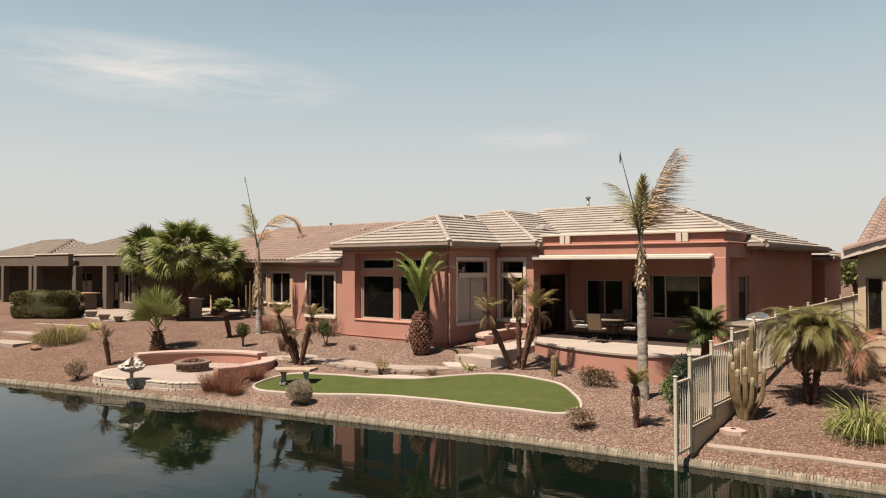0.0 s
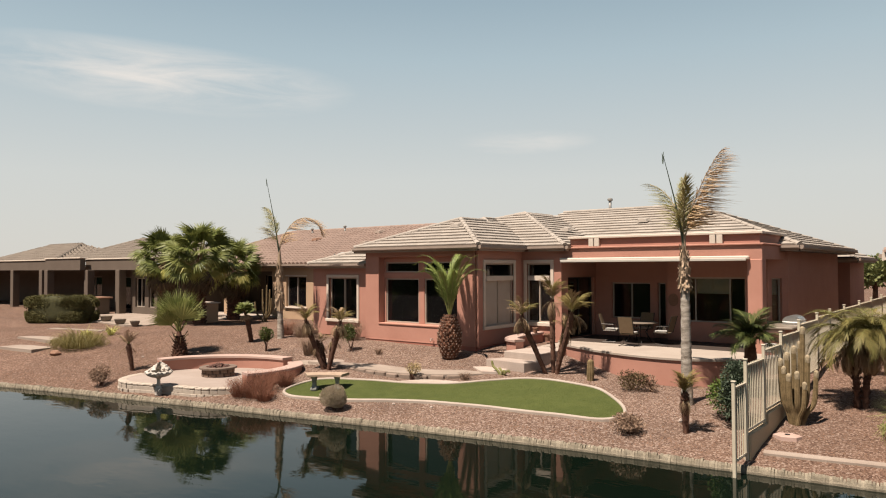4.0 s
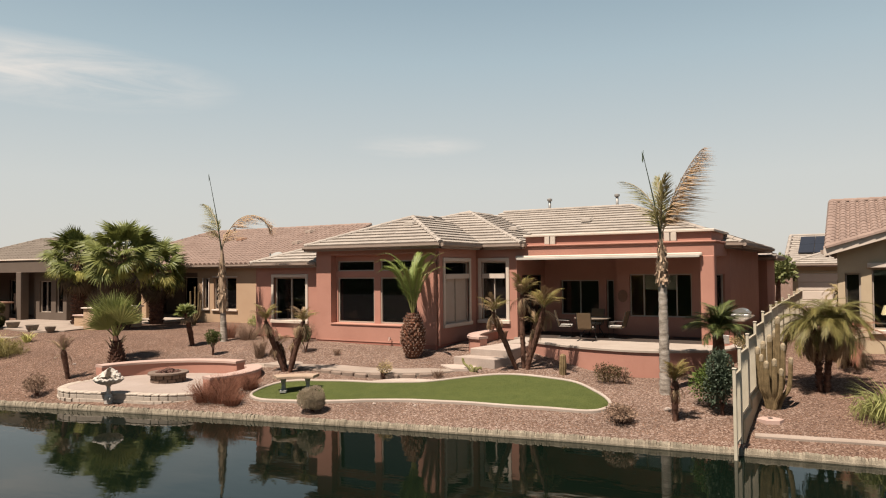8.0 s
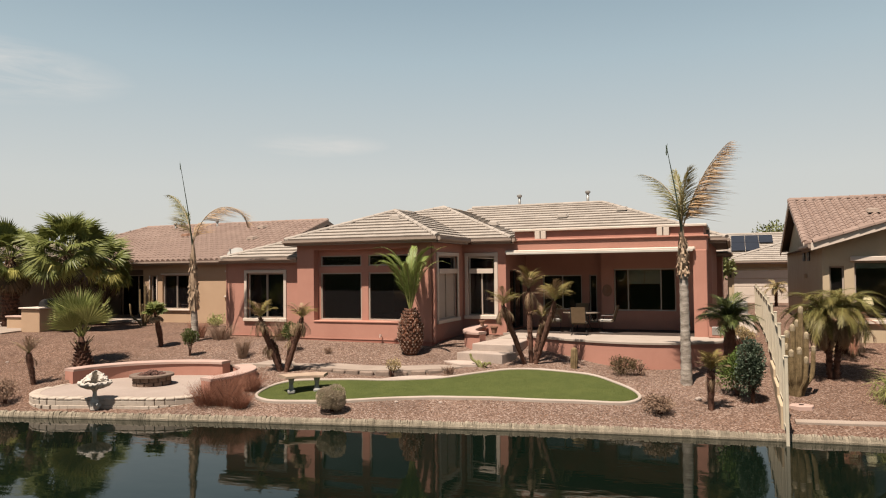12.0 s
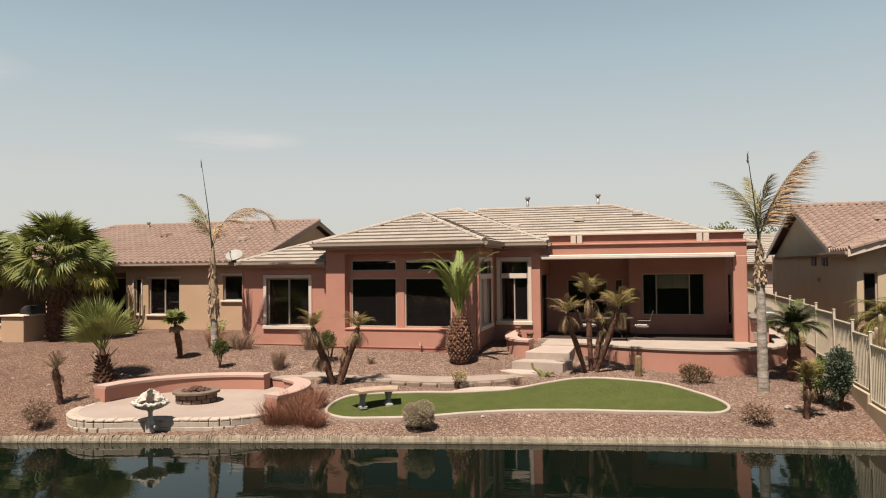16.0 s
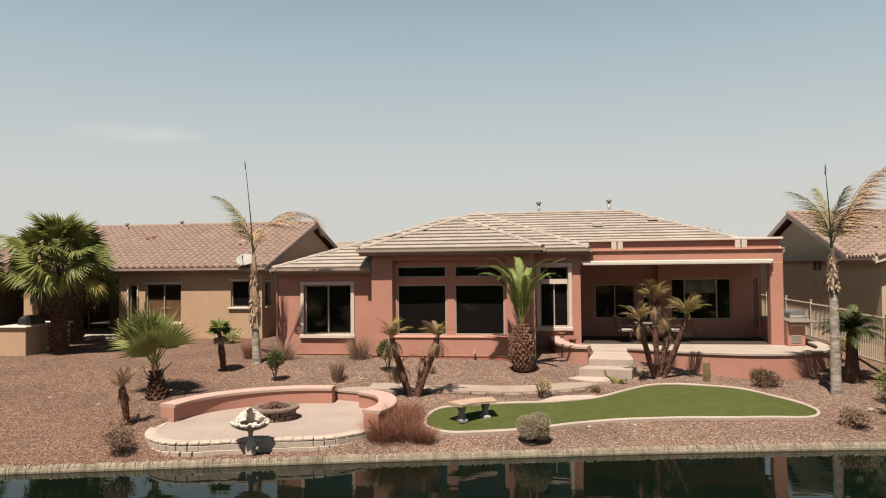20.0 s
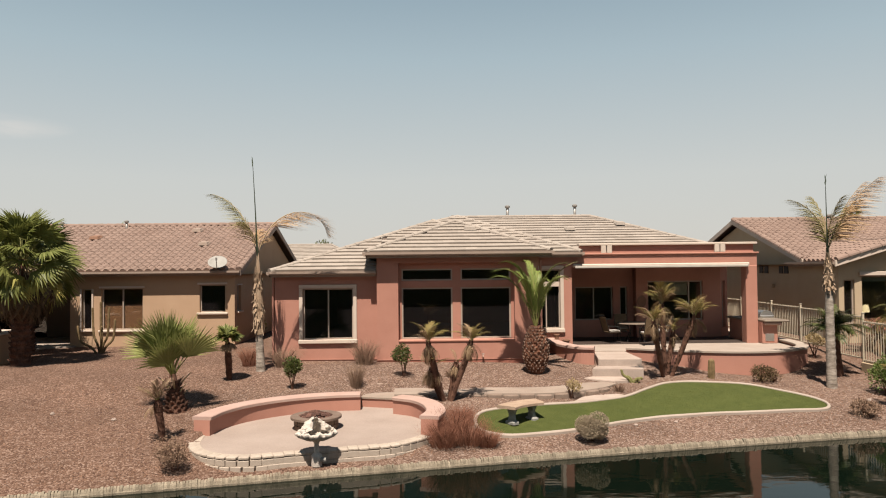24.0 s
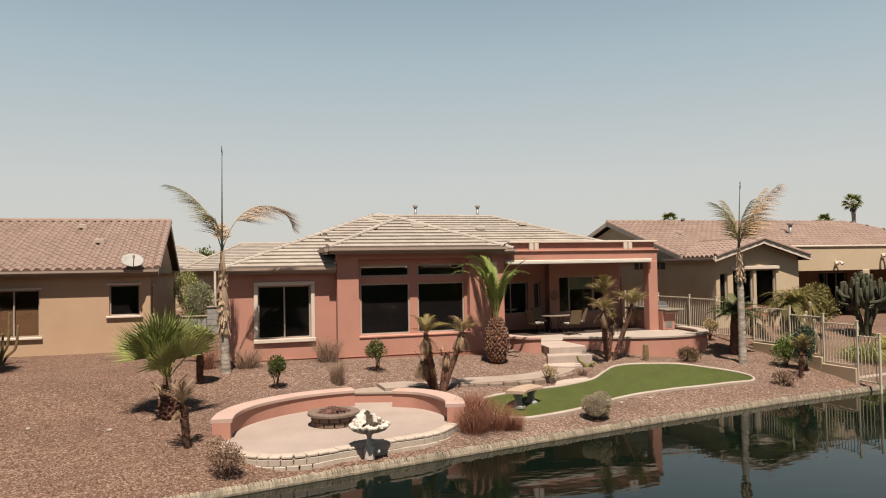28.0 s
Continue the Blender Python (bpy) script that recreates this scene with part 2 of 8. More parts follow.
def water_surface(name):
    """Deep green lake: a mirror at low angles, dark green below, with faint long ripples."""
    mat, nt, p = nodes_of(name)
    p.inputs["Base Color"].default_value = (0.0022, 0.005, 0.003, 1)
    p.inputs["Roughness"].default_value = 0.03
    p.inputs["IOR"].default_value = 1.333
    p.inputs["Specular IOR Level"].default_value = 0.36
    co = nt.nodes.new("ShaderNodeTexCoord")
    mp = nt.nodes.new("ShaderNodeMapping")
    mp.inputs["Scale"].default_value = (0.7, 1.5, 1.0)
    mp.inputs["Rotation"].default_value = (0, 0, radians(-12))
    nt.links.new(co.outputs["Object"], mp.inputs["Vector"])
    n1 = put(nt, "ShaderNodeTexNoise", Scale=0.9, Detail=3.0, Roughness=0.5)
    n2 = put(nt, "ShaderNodeTexNoise", Scale=5.0, Detail=2.0, Roughness=0.5)
    nt.links.new(mp.outputs[0], n1.inputs["Vector"])
    nt.links.new(mp.outputs[0], n2.inputs["Vector"])
    b1 = put(nt, "ShaderNodeBump", Strength=0.10, Distance=0.05)
    b2 = put(nt, "ShaderNodeBump", Strength=0.03, Distance=0.02)
    nt.links.new(n1.outputs["Fac"], b1.inputs["Height"])
    nt.links.new(n2.outputs["Fac"], b2.inputs["Height"])
    nt.links.new(b1.outputs[0], b2.inputs["Normal"])
    nt.links.new(b2.outputs[0], p.inputs["Normal"])
    return mat


RED = surface("red_stucco", (0.325, 0.156, 0.114), (0.365, 0.180, 0.133), 1.2, 90, 0.9, 0.25, 0.06)
RED_CAP = surface("pink_coping", (0.335, 0.225, 0.184), (0.37, 0.26, 0.218), 2, 70, 0.85, 0.2, 0.08)
RED_BASE = surface("red_stucco_base", (0.27, 0.106, 0.075), (0.295, 0.12, 0.086), 1.5, 90, 0.9, 0.25, 0.06)
TAN = surface("tan_stucco", (0.355, 0.236, 0.150), (0.385, 0.263, 0.170), 1.2, 90, 0.9, 0.25, 0.06)
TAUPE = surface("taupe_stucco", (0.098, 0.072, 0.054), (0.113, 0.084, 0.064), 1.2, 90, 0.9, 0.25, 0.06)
CLAY_WALL = surface("brown_stucco", (0.25, 0.135, 0.088), (0.285, 0.16, 0.106), 1.2, 90, 0.9, 0.25, 0.06)
BEIGE = surface("beige_stucco", (0.37, 0.283, 0.185), (0.40, 0.312, 0.210), 1.2, 90, 0.9, 0.25, 0.06)
SHADE = surface("cream_lampshade", (0.66, 0.6, 0.4), (0.72, 0.66, 0.46), 5, 90, 0.9, 0.1, 0.04)
ROLLER = surface("blind_fabric", (0.36, 0.37, 0.34), (0.42, 0.42, 0.38), 3, 70, 0.9, 0.1, 0.05, stretch=(1, 1, 12))
TRIM = surface("cream_trim", (0.46, 0.38, 0.31), (0.5, 0.42, 0.35), 2, 80, 0.8, 0.15, 0.06)
FRAME = surface("window_frame_tan", (0.30, 0.245, 0.2), (0.33, 0.272, 0.222), 3, 60, 0.5, 0.0, 0.05)
WHITE = surface("white_paint", (0.36, 0.33, 0.285), (0.40, 0.372, 0.325), 2, 50, 0.5, 0.1, 0.07)
FASCIA = surface("fascia_paint", (0.242, 0.182, 0.143), (0.275, 0.212, 0.171), 3, 40, 0.7, 0.1, 0.08)
TILE = surface("flat_roof_tile", (0.25, 0.212, 0.178), (0.302, 0.262, 0.224), 0.8, 40, 0.9, 0.3, 0.12, island=0.09)
TILE_PIECE = surface("flat_roof_tile_piece", (0.25, 0.212, 0.178), (0.302, 0.262, 0.224), 0.8, 40, 0.9, 0.3, 0.12, per_object=0.09)
STILE = surface("barrel_roof_tile", (0.182, 0.124, 0.098), (0.226, 0.16, 0.129), 0.9, 40, 0.9, 0.3, 0.10, island=0.07)
STILE_TAUPE = surface("barrel_roof_tile_taupe", (0.125, 0.1, 0.079), (0.16, 0.13, 0.104), 0.9, 40, 0.9, 0.3, 0.10, island=0.07)
STILE_PIECE = surface("barrel_roof_tile_piece", (0.182, 0.124, 0.098), (0.226, 0.16, 0.129), 0.9, 40, 0.9, 0.3, 0.10, per_object=0.07)
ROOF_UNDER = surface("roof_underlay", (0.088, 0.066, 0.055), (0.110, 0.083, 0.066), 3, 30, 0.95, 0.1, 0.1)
GLASS = glass_surface("window_glass", 0.78)
GLASS_CLEAR = glass_surface("clear_window_glass", 0.95, 0.03)
# patio ceiling: its deep shade is put into a near-black colour
DIM_CEILING = surface("shade_darkened_ceiling", (0.022, 0.015, 0.012), (0.034, 0.024, 0.019), 3, 40, 0.8, 0.1, 0.15)
PATH_EDGE = surface("path_edge_stone", (0.15, 0.105, 0.08), (0.2, 0.15, 0.118), 4, 45, 0.95, 0.5, 0.2, per_object=0.15)
ROOM = surface("room_wall", (0.23, 0.165, 0.125), (0.28, 0.205, 0.155), 2, 30, 0.9, 0.0, 0.1)
SHUTTER = surface("sun_screen_cream", (0.330, 0.275, 0.226), (0.352, 0.297, 0.248), 3, 120, 0.8, 0.1, 0.05)
BLIND = surface("brown_blind", (0.34, 0.18, 0.095), (0.42, 0.235, 0.13), 6, 80, 0.6, 0.1, 0.15)
DARK = surface("dark_metal", (0.03, 0.027, 0.025), (0.05, 0.045, 0.04), 8, 60, 0.45, 0.1, 0.1, 0.6)
STEEL = surface("stainless_steel", (0.55, 0.54, 0.52), (0.65, 0.64, 0.62), 5, 80, 0.3, 0.05, 0.06, 0.9)
GALV = surface("galvanised_pipe", (0.26, 0.24, 0.22), (0.34, 0.32, 0.29), 6, 60, 0.5, 0.1, 0.1, 0.5)
CREAM_METAL = surface("cream_fence_paint", (0.41, 0.355, 0.265), (0.46, 0.405, 0.31), 4, 60, 0.5, 0.1, 0.06)
PATH_TOP = surface("path_concrete", (0.225, 0.174, 0.138), (0.278, 0.222, 0.18), 1.4, 50, 0.9, 0.4, 0.14)
# floor brown with the shade under patio and porch put into it
DIM_FLOOR = surface("shade_darkened_floor", (0.038, 0.027, 0.022), (0.052, 0.038, 0.03), 2, 40, 0.6, 0.1, 0.12)
CONCRETE = surface("pale_concrete", (0.27, 0.218, 0.178), (0.32, 0.267, 0.222), 1.2, 50, 0.9, 0.3, 0.10)
PAVER = surface("sandy_pavers", (0.242, 0.19, 0.158), (0.29, 0.233, 0.197), 0.9, 45, 0.9, 0.35, 0.12)
FLAG = surface("pale_flagstone", (0.295, 0.232, 0.192), (0.355, 0.288, 0.242), 1.8, 40, 0.9, 0.4, 0.12, per_object=0.08)
BLOCK = surface("edging_block", (0.30, 0.247, 0.198), (0.38, 0.318, 0.26), 5, 50, 0.9, 0.5, 0.14, per_object=0.07)
SEAWALL = surface("seawall_concrete", (0.14, 0.115, 0.082), (0.25, 0.21, 0.155), 3.5, 45, 0.95, 0.7, 0.3, island=0.2)
GRAVEL = gravel_surface("red_gravel", [(0.052, 0.028, 0.019), (0.098, 0.055, 0.038), (0.126, 0.074, 0.05), (0.15, 0.092, 0.066), (0.24, 0.168, 0.13)], pale=(-13.2, 15.0, 1.0, 9.2, 5.6, 4.0))
PEBBLE = surface("gravel_stone", (0.09, 0.047, 0.029), (0.168, 0.1, 0.067), 4, 40, 0.9, 0.2, 0.1, island=0.35)
TURF_SOIL = surface("turf_base", (0.044, 0.055, 0.010), (0.06, 0.07, 0.015), 3, 60, 0.95, 0.4, 0.3)
TURF = leaf_surface("turf_blades", (0.05, 0.06, 0.009), (0.072, 0.08, 0.015), 0.75, 0.35)
WATER = water_surface("lake_water")
DISH = surface("dish_grey", (0.231, 0.220, 0.198), (0.275, 0.264, 0.242), 3, 40, 0.6, 0.05, 0.06)
WICKER = surface("tan_sling_fabric", (0.13, 0.088, 0.05), (0.155, 0.108, 0.064), 6, 120, 0.9, 0.2, 0.1)
CUSHION = surface("white_cushion", (0.341, 0.319, 0.286), (0.385, 0.363, 0.330), 5, 60, 0.9, 0.1, 0.06)
BENCH_STONE = surface("bench_cast_stone", (0.27, 0.19, 0.135), (0.34, 0.25, 0.18), 5, 70, 0.85, 0.15, 0.15)
STONE_TOP = surface("granite_top", (0.15, 0.118, 0.09), (0.2, 0.162, 0.126), 12, 90, 0.5, 0.05, 0.15)
CAST = surface("cast_stone_white", (0.34, 0.295, 0.25), (0.5, 0.45, 0.395), 9, 50, 0.85, 0.5, 0.18)
CAST_GREY = surface("cast_stone_grey", (0.187, 0.182, 0.165), (0.253, 0.248, 0.226), 7, 50, 0.85, 0.4, 0.15)
PIT_BRICK = surface("fire_pit_block", (0.130, 0.083, 0.058), (0.202, 0.137, 0.101), 7, 50, 0.9, 0.5, 0.15, per_object=0.2)
PIT_RIM = surface("fire_pit_rim", (0.115, 0.08, 0.06), (0.16, 0.115, 0.09), 6, 60, 0.85, 0.3, 0.15)
LAVA = surface("lava_rock", (0.05, 0.025, 0.018), (0.12, 0.06, 0.045), 12, 60, 0.95, 0.6, 0.3, island=0.4)
CLAY = surface("terracotta", (0.198, 0.105, 0.066), (0.231, 0.132, 0.088), 6, 60, 0.85, 0.2, 0.12)
SOLAR = surface("solar_cell", (0.012, 0.013, 0.018), (0.02, 0.021, 0.028), 6, 30, 0.45, 0.0, 0.1)
BARK_GREY = surface("palm_bark_grey", (0.12, 0.092, 0.07), (0.4, 0.35, 0.295), 3.5, 40, 0.95, 0.8, 0.35, stretch=(1, 1, 3.5))
BARK_BROWN = surface("palm_bark_brown", (0.05, 0.023, 0.015), (0.125, 0.062, 0.04), 6, 40, 0.95, 0.6, 0.3, island=0.25)
BARK_RUST = surface("rusty_palm_bark", (0.085, 0.036, 0.022), (0.19, 0.09, 0.055), 6, 40, 0.95, 0.6, 0.3, island=0.35)
BOOT = surface("palm_boot_tips", (0.17, 0.10, 0.07), (0.42, 0.315, 0.245), 8, 50, 0.9, 0.3, 0.2, island=0.3)
HUSK = surface("palm_husk", (0.216, 0.144, 0.090), (0.331, 0.245, 0.169), 5, 40, 0.95, 0.5, 0.25, island=0.25)
STEM = surface("petiole_green", (0.130, 0.137, 0.036), (0.202, 0.194, 0.065), 6, 40, 0.6, 0.1, 0.15)
STEM_DRY = surface("petiole_dry", (0.245, 0.180, 0.101), (0.331, 0.252, 0.151), 6, 40, 0.8, 0.1, 0.15)
L_FAN = leaf_surface("fan_palm_leaf", (0.13, 0.155, 0.04), (0.29, 0.29, 0.105), 0.5, 0.25)
L_FAN_DARK = leaf_surface("fan_palm_leaf_dark", (0.066, 0.084, 0.018), (0.2, 0.205, 0.06), 0.5, 0.2)
L_FAN_YELLOW = leaf_surface("fan_palm_leaf_yellow", (0.25, 0.24, 0.05), (0.38, 0.33, 0.10), 0.55, 0.25)
L_DEAD = leaf_surface("palm_leaf_dead", (0.17, 0.105, 0.06), (0.34, 0.235, 0.14), 0.8, 0.15)
L_DEAD_DARK = leaf_surface("palm_leaf_dead_dark", (0.05, 0.035, 0.02), (0.13, 0.09, 0.055), 0.9, 0.1)
HEDGE_CORE = surface("hedge_core", (0.03, 0.029, 0.01), (0.05, 0.046, 0.017), 9, 60, 0.95, 0.3, 0.3)
L_OLIVE = leaf_surface("olive_rust_palm_leaf", (0.085, 0.082, 0.022), (0.225, 0.175, 0.056), 0.55, 0.22)
L_HEDGE = leaf_surface("hedge_leaf", (0.06, 0.056, 0.018), (0.125, 0.108, 0.04), 0.9, 0.1)
L_DATE = leaf_surface("date_palm_leaf", (0.10, 0.145, 0.03), (0.23, 0.265, 0.075), 0.5, 0.25)
L_PYGMY = leaf_surface("pygmy_palm_leaf", (0.12, 0.10, 0.027), (0.28, 0.2, 0.072), 0.55, 0.25)
L_QUEEN = leaf_surface("queen_palm_leaf", (0.16, 0.155, 0.05), (0.32, 0.26, 0.12), 0.55, 0.25)
L_QUEEN_DRY = leaf_surface("queen_palm_leaf_dry", (0.36, 0.23, 0.12), (0.54, 0.39, 0.24), 0.7, 0.25)
L_SHRUB = leaf_surface("shrub_leaf", (0.07, 0.11, 0.022), (0.16, 0.19, 0.05), 0.5, 0.2)
L_SHRUB_DARK = leaf_surface("shrub_leaf_dark", (0.036, 0.052, 0.013), (0.095, 0.108, 0.03), 0.5, 0.2)
L_GREYBUSH = leaf_surface("grey_bush_leaf", (0.3, 0.24, 0.165), (0.46, 0.385, 0.275), 0.8, 0.3)
L_DRYBUSH = leaf_surface("dry_bush_twig", (0.16, 0.098, 0.064), (0.3, 0.205, 0.142), 0.9, 0.1)
L_REDGRASS = leaf_surface("red_fountain_grass", (0.16, 0.065, 0.04), (0.34, 0.16, 0.10), 0.8, 0.2)
L_GREYGREEN = leaf_surface("grey_green_leaf", (0.14, 0.15, 0.08), (0.28, 0.28, 0.165), 0.8, 0.2)
L_STRAW = leaf_surface("straw_grass_blade", (0.17, 0.14, 0.045), (0.33, 0.27, 0.11), 0.6, 0.25)
L_PALE = leaf_surface("pale_dry_shrub_leaf", (0.24, 0.175, 0.085), (0.38, 0.29, 0.15), 0.8, 0.2)
L_BLADE = leaf_surface("flax_blade", (0.17, 0.18, 0.05), (0.36, 0.35, 0.14), 0.5, 0.25)
L_YUCCA = leaf_surface("yellow_agave_blade", (0.34, 0.33, 0.09), (0.50, 0.46, 0.17), 0.5, 0.2)
L_RUST = leaf_surface("rusty_shrub_leaf", (0.045, 0.038, 0.016), (0.13, 0.085, 0.042), 0.7, 0.15)
L_SAGE = leaf_surface("blue_green_leaf", (0.035, 0.052, 0.03), (0.10, 0.125, 0.08), 0.6, 0.2)
CACTUS_TAN = surface("torch_cactus_skin", (0.10, 0.068, 0.03), (0.20, 0.14, 0.07), 9, 60, 0.9, 0.5, 0.25)
WOOL = surface("cactus_wool", (0.22, 0.17, 0.105), (0.32, 0.255, 0.17), 14, 90, 0.95, 0.6, 0.2)
CACTUS_GREEN = surface("cactus_skin", (0.13, 0.125, 0.042), (0.20, 0.185, 0.075), 9, 60, 0.85, 0.5, 0.25)
CACTUS_GREY = surface("euphorbia_skin", (0.035, 0.035, 0.02), (0.08, 0.078, 0.048), 9, 60, 0.85, 0.5, 0.25)
FAR_LEAF = leaf_surface("far_tree_leaf", (0.085, 0.1, 0.03), (0.19, 0.195, 0.075), 0.7, 0.2)

# ---- mesh helpers ----
class Mesh:
    """Collects vertices and faces; z is up and all lengths are metres."""

    def __init__(self):
        self.v, self.f = [], []

    def add(self, verts, faces):
        n = len(self.v)
        self.v.extend(tuple(p) for p in verts)
        self.f.extend(tuple(i + n for i in face) for face in faces)

    def box(self, a, b):
        (x0, y0, z0), (x1, y1, z1) = a, b
        self.add([(x0, y0, z0), (x1, y0, z0), (x1, y1, z0), (x0, y1, z0), (x0, y0, z1), (x1, y0, z1), (x1, y1, z1), (x0, y1, z1)], BOX)

    def soft_box(self, a, b, c=0.012):
        """A box with chamfered edges."""
        (x0, y0, z0), (x1, y1, z1) = a, b
        c = min(c, abs(x1 - x0) * 0.3, abs(y1 - y0) * 0.3, abs(z1 - z0) * 0.3)
        rings = []
        for z, i in ((z0, c), (z0 + c, 0), (z1 - c, 0), (z1, c)):
            rings.append([(x0 + i + c * (i == 0), y0 + i, z), (x1 - i - c * (i == 0), y0 + i, z), (x1 - i, y0 + i + c * (i == 0), z), (x1 - i, y1 - i - c * (i == 0), z),
                          (x1 - i - c * (i == 0), y1 - i, z), (x0 + i + c * (i == 0), y1 - i, z), (x0 + i, y1 - i - c * (i == 0), z), (x0 + i, y0 + i + c * (i == 0), z)])
        self.loft(rings)

    def loft(self, rings, cap=True, closed=True):
        n, k = len(self.v), len(rings[0])
        for r in rings:
            self.v.extend(tuple(p) for p in r)
        for i in range(len(rings) - 1):
            for j in range(k if closed else k - 1):
                a, b = n + i * k + j, n + i * k + (j + 1) % k
                self.f.append((a, b, b + k, a + k))
        if cap:
            self.f.append(tuple(n + j for j in reversed(range(k))))
            self.f.append(tuple(n + (len(rings) - 1) * k + j for j in range(k)))

    def tube(self, path, radii, sides=8, cap=True, wobble=0.0, rng=None):
        rings = []
        path = [Vector(p) for p in path]
        for i, p in enumerate(path):
            t = (path[min(i + 1, len(path) - 1)] - path[max(i - 1, 0)]).normalized()
            side = t.cross(Vector((0, 0, 1))) if abs(t.z) < 0.95 else t.cross(Vector((0, 1, 0)))
            side.normalize()
            up = side.cross(t)
            r = radii[i] if hasattr(radii, "__len__") else radii
            ring = []
            for j in range(sides):
                a = 2 * math.pi * j / sides
                q = r * (1 + (rng.uniform(-wobble, wobble) if wobble else 0))
                ring.append(p + side * math.cos(a) * q + up * math.sin(a) * q)
            rings.append(ring)
        self.loft(rings, cap)

    def data(self, name, mats, smooth=False):
        me = bpy.data.meshes.new(name)
        me.from_pydata(self.v, [], self.f)
        for m in mats if isinstance(mats, (list, tuple)) else [mats]:
            me.materials.append(m)
        if smooth:
            me.polygons.foreach_set("use_smooth", [True] * len(me.polygons))
        me.update()
        return me


BOX = [(0, 3, 2, 1), (4, 5, 6, 7), (0, 1, 5, 4), (1, 2, 6, 5), (2, 3, 7, 6), (3, 0, 4, 7)]


def thing(name, loc, label, category, group="", kind=""):
    """An Empty at the base of a thing, which parents its parts."""
    e = new(name)
    e.empty_display_size = 0.1
    e.location = loc
    return tagged(e, label, category, group, kind)


def part(name, mesh, mats, parent, label="", smooth=False, kind=""):
    """One mesh under a thing or a part; its vertices are given in world metres."""
    ob = new(name, mesh.data(name, mats, smooth) if isinstance(mesh, Mesh) else mesh)
    if parent is not None:
        ob.parent = parent
        if parent.type == "EMPTY":
            ob.matrix_parent_inverse = Matrix.Translation(-parent.location)
    return tagged(ob, label, "", "", kind)


def piece(name, me, parent, m):
    """A part on shared mesh data, at the pose m in its parent's space."""
    ob = new(name, me)
    ob.parent = parent
    ob.matrix_basis = m
    return ob


def single(name, mesh, mats, label, category, kind="", smooth=False, group=""):
    ob = new(name, mesh.data(name, mats, smooth))
    return tagged(ob, label, category, group, kind)


def spline(points, per=6, closed=False):
    """Catmull-Rom through 2D or 3D points."""
    p = [np.array(q, float) for q in points]
    n = len(p)
    out = []
    for i in range(n if closed else n - 1):
        a = p[i - 1] if closed or i else 2 * p[0] - p[1]
        b, c = p[i], p[(i + 1) % n]
        d = p[(i + 2) % n] if closed or i + 2 < n else 2 * p[-1] - p[-2]
        for k in range(per):
            t = k / per
            out.append(0.5 * (2 * b + (c - a) * t + (2 * a - 5 * b + 4 * c - d) * t * t + (3 * b - a - 3 * c + d) * t ** 3))
    if not closed:
        out.append(p[-1])
    return out


def ribbon(mesh, line, width, z0, z1, closed=False, shift=0.0, chamfer=0.0):
    """A low wall or kerb that follows a line; z0 and z1 are numbers or functions of x, y."""
    f0 = z0 if callable(z0) else (lambda x, y: z0)
    f1 = z1 if callable(z1) else (lambda x, y: z1)
    n = len(line)
    rings = []
    for i, p in enumerate(line):
        a = line[(i - 1) % n] if closed or i else p
        b = line[(i + 1) % n] if closed or i < n - 1 else p
        t = np.array(b[:2]) - np.array(a[:2])
        t = t / np.linalg.norm(t)
        s = np.array((-t[1], t[0]))
        l = np.array(p[:2]) + s * (shift + width / 2)
        r = np.array(p[:2]) + s * (shift - width / 2)
        zl0, zl1, zr0, zr1 = f0(*l), f1(*l), f0(*r), f1(*r)
        c = chamfer
        if c:
            rings.append([(*l, zl0), (*r, zr0), (*r, zr1 - c), (*(r + s * c), zr1), (*(l - s * c), zl1), (*l, zl1 - c)])
        else:
            rings.append([(*l, zl0), (*r, zr0), (*r, zr1), (*l, zl1)])
    if closed:
        rings.append(rings[0])
    mesh.loft(rings, cap=not closed)


def along(line, step):
    """Points and directions every step metres along a line."""
    line = [np.array(p[:2], float) for p in line]
    seg = [np.linalg.norm(b - a) for a, b in zip(line, line[1:])]
    total, out, s = sum(seg), [], step / 2
    while s < total:
        r = s
        for (a, b), l in zip(zip(line, line[1:]), seg):
            if r <= l:
                out.append((a + (b - a) * r / l, (b - a) / l))
                break
            r -= l
        s += step
    return out


def inside(x, y, poly):
    hit = False
    for (x0, y0), (x1, y1) in zip(poly, poly[1:] + poly[:1]):
        if (y0 > y) != (y1 > y) and x < (x1 - x0) * (y - y0) / (y1 - y0) + x0:
            hit = not hit
    return hit


# ---- the lie of the land ----
SHORE_X = (-400, -80, -40, -30, -24, -20, -16, -12, -8, -4.7, 0, 10, 40, 400)
SHORE_Y = (-90, -8, 4.6, 7.5, 9.15, 10.1, 11.0, 11.85, 12.6, 13.05, 13.6, 14.4, 16, 30)
RISE_D = (-400, -2, -0.3, -0.12, 0.02, 1, 3, 5, 7, 9, 5000)
RISE_Z = (-1.6, -1.4, -0.9, 0.2, 0.43, 0.62, 0.90, 1.12, 1.42, 1.48, 1.5)
WATER_Z = 0.33


def shore(x):
    return float(np.interp(x, SHORE_X, SHORE_Y))


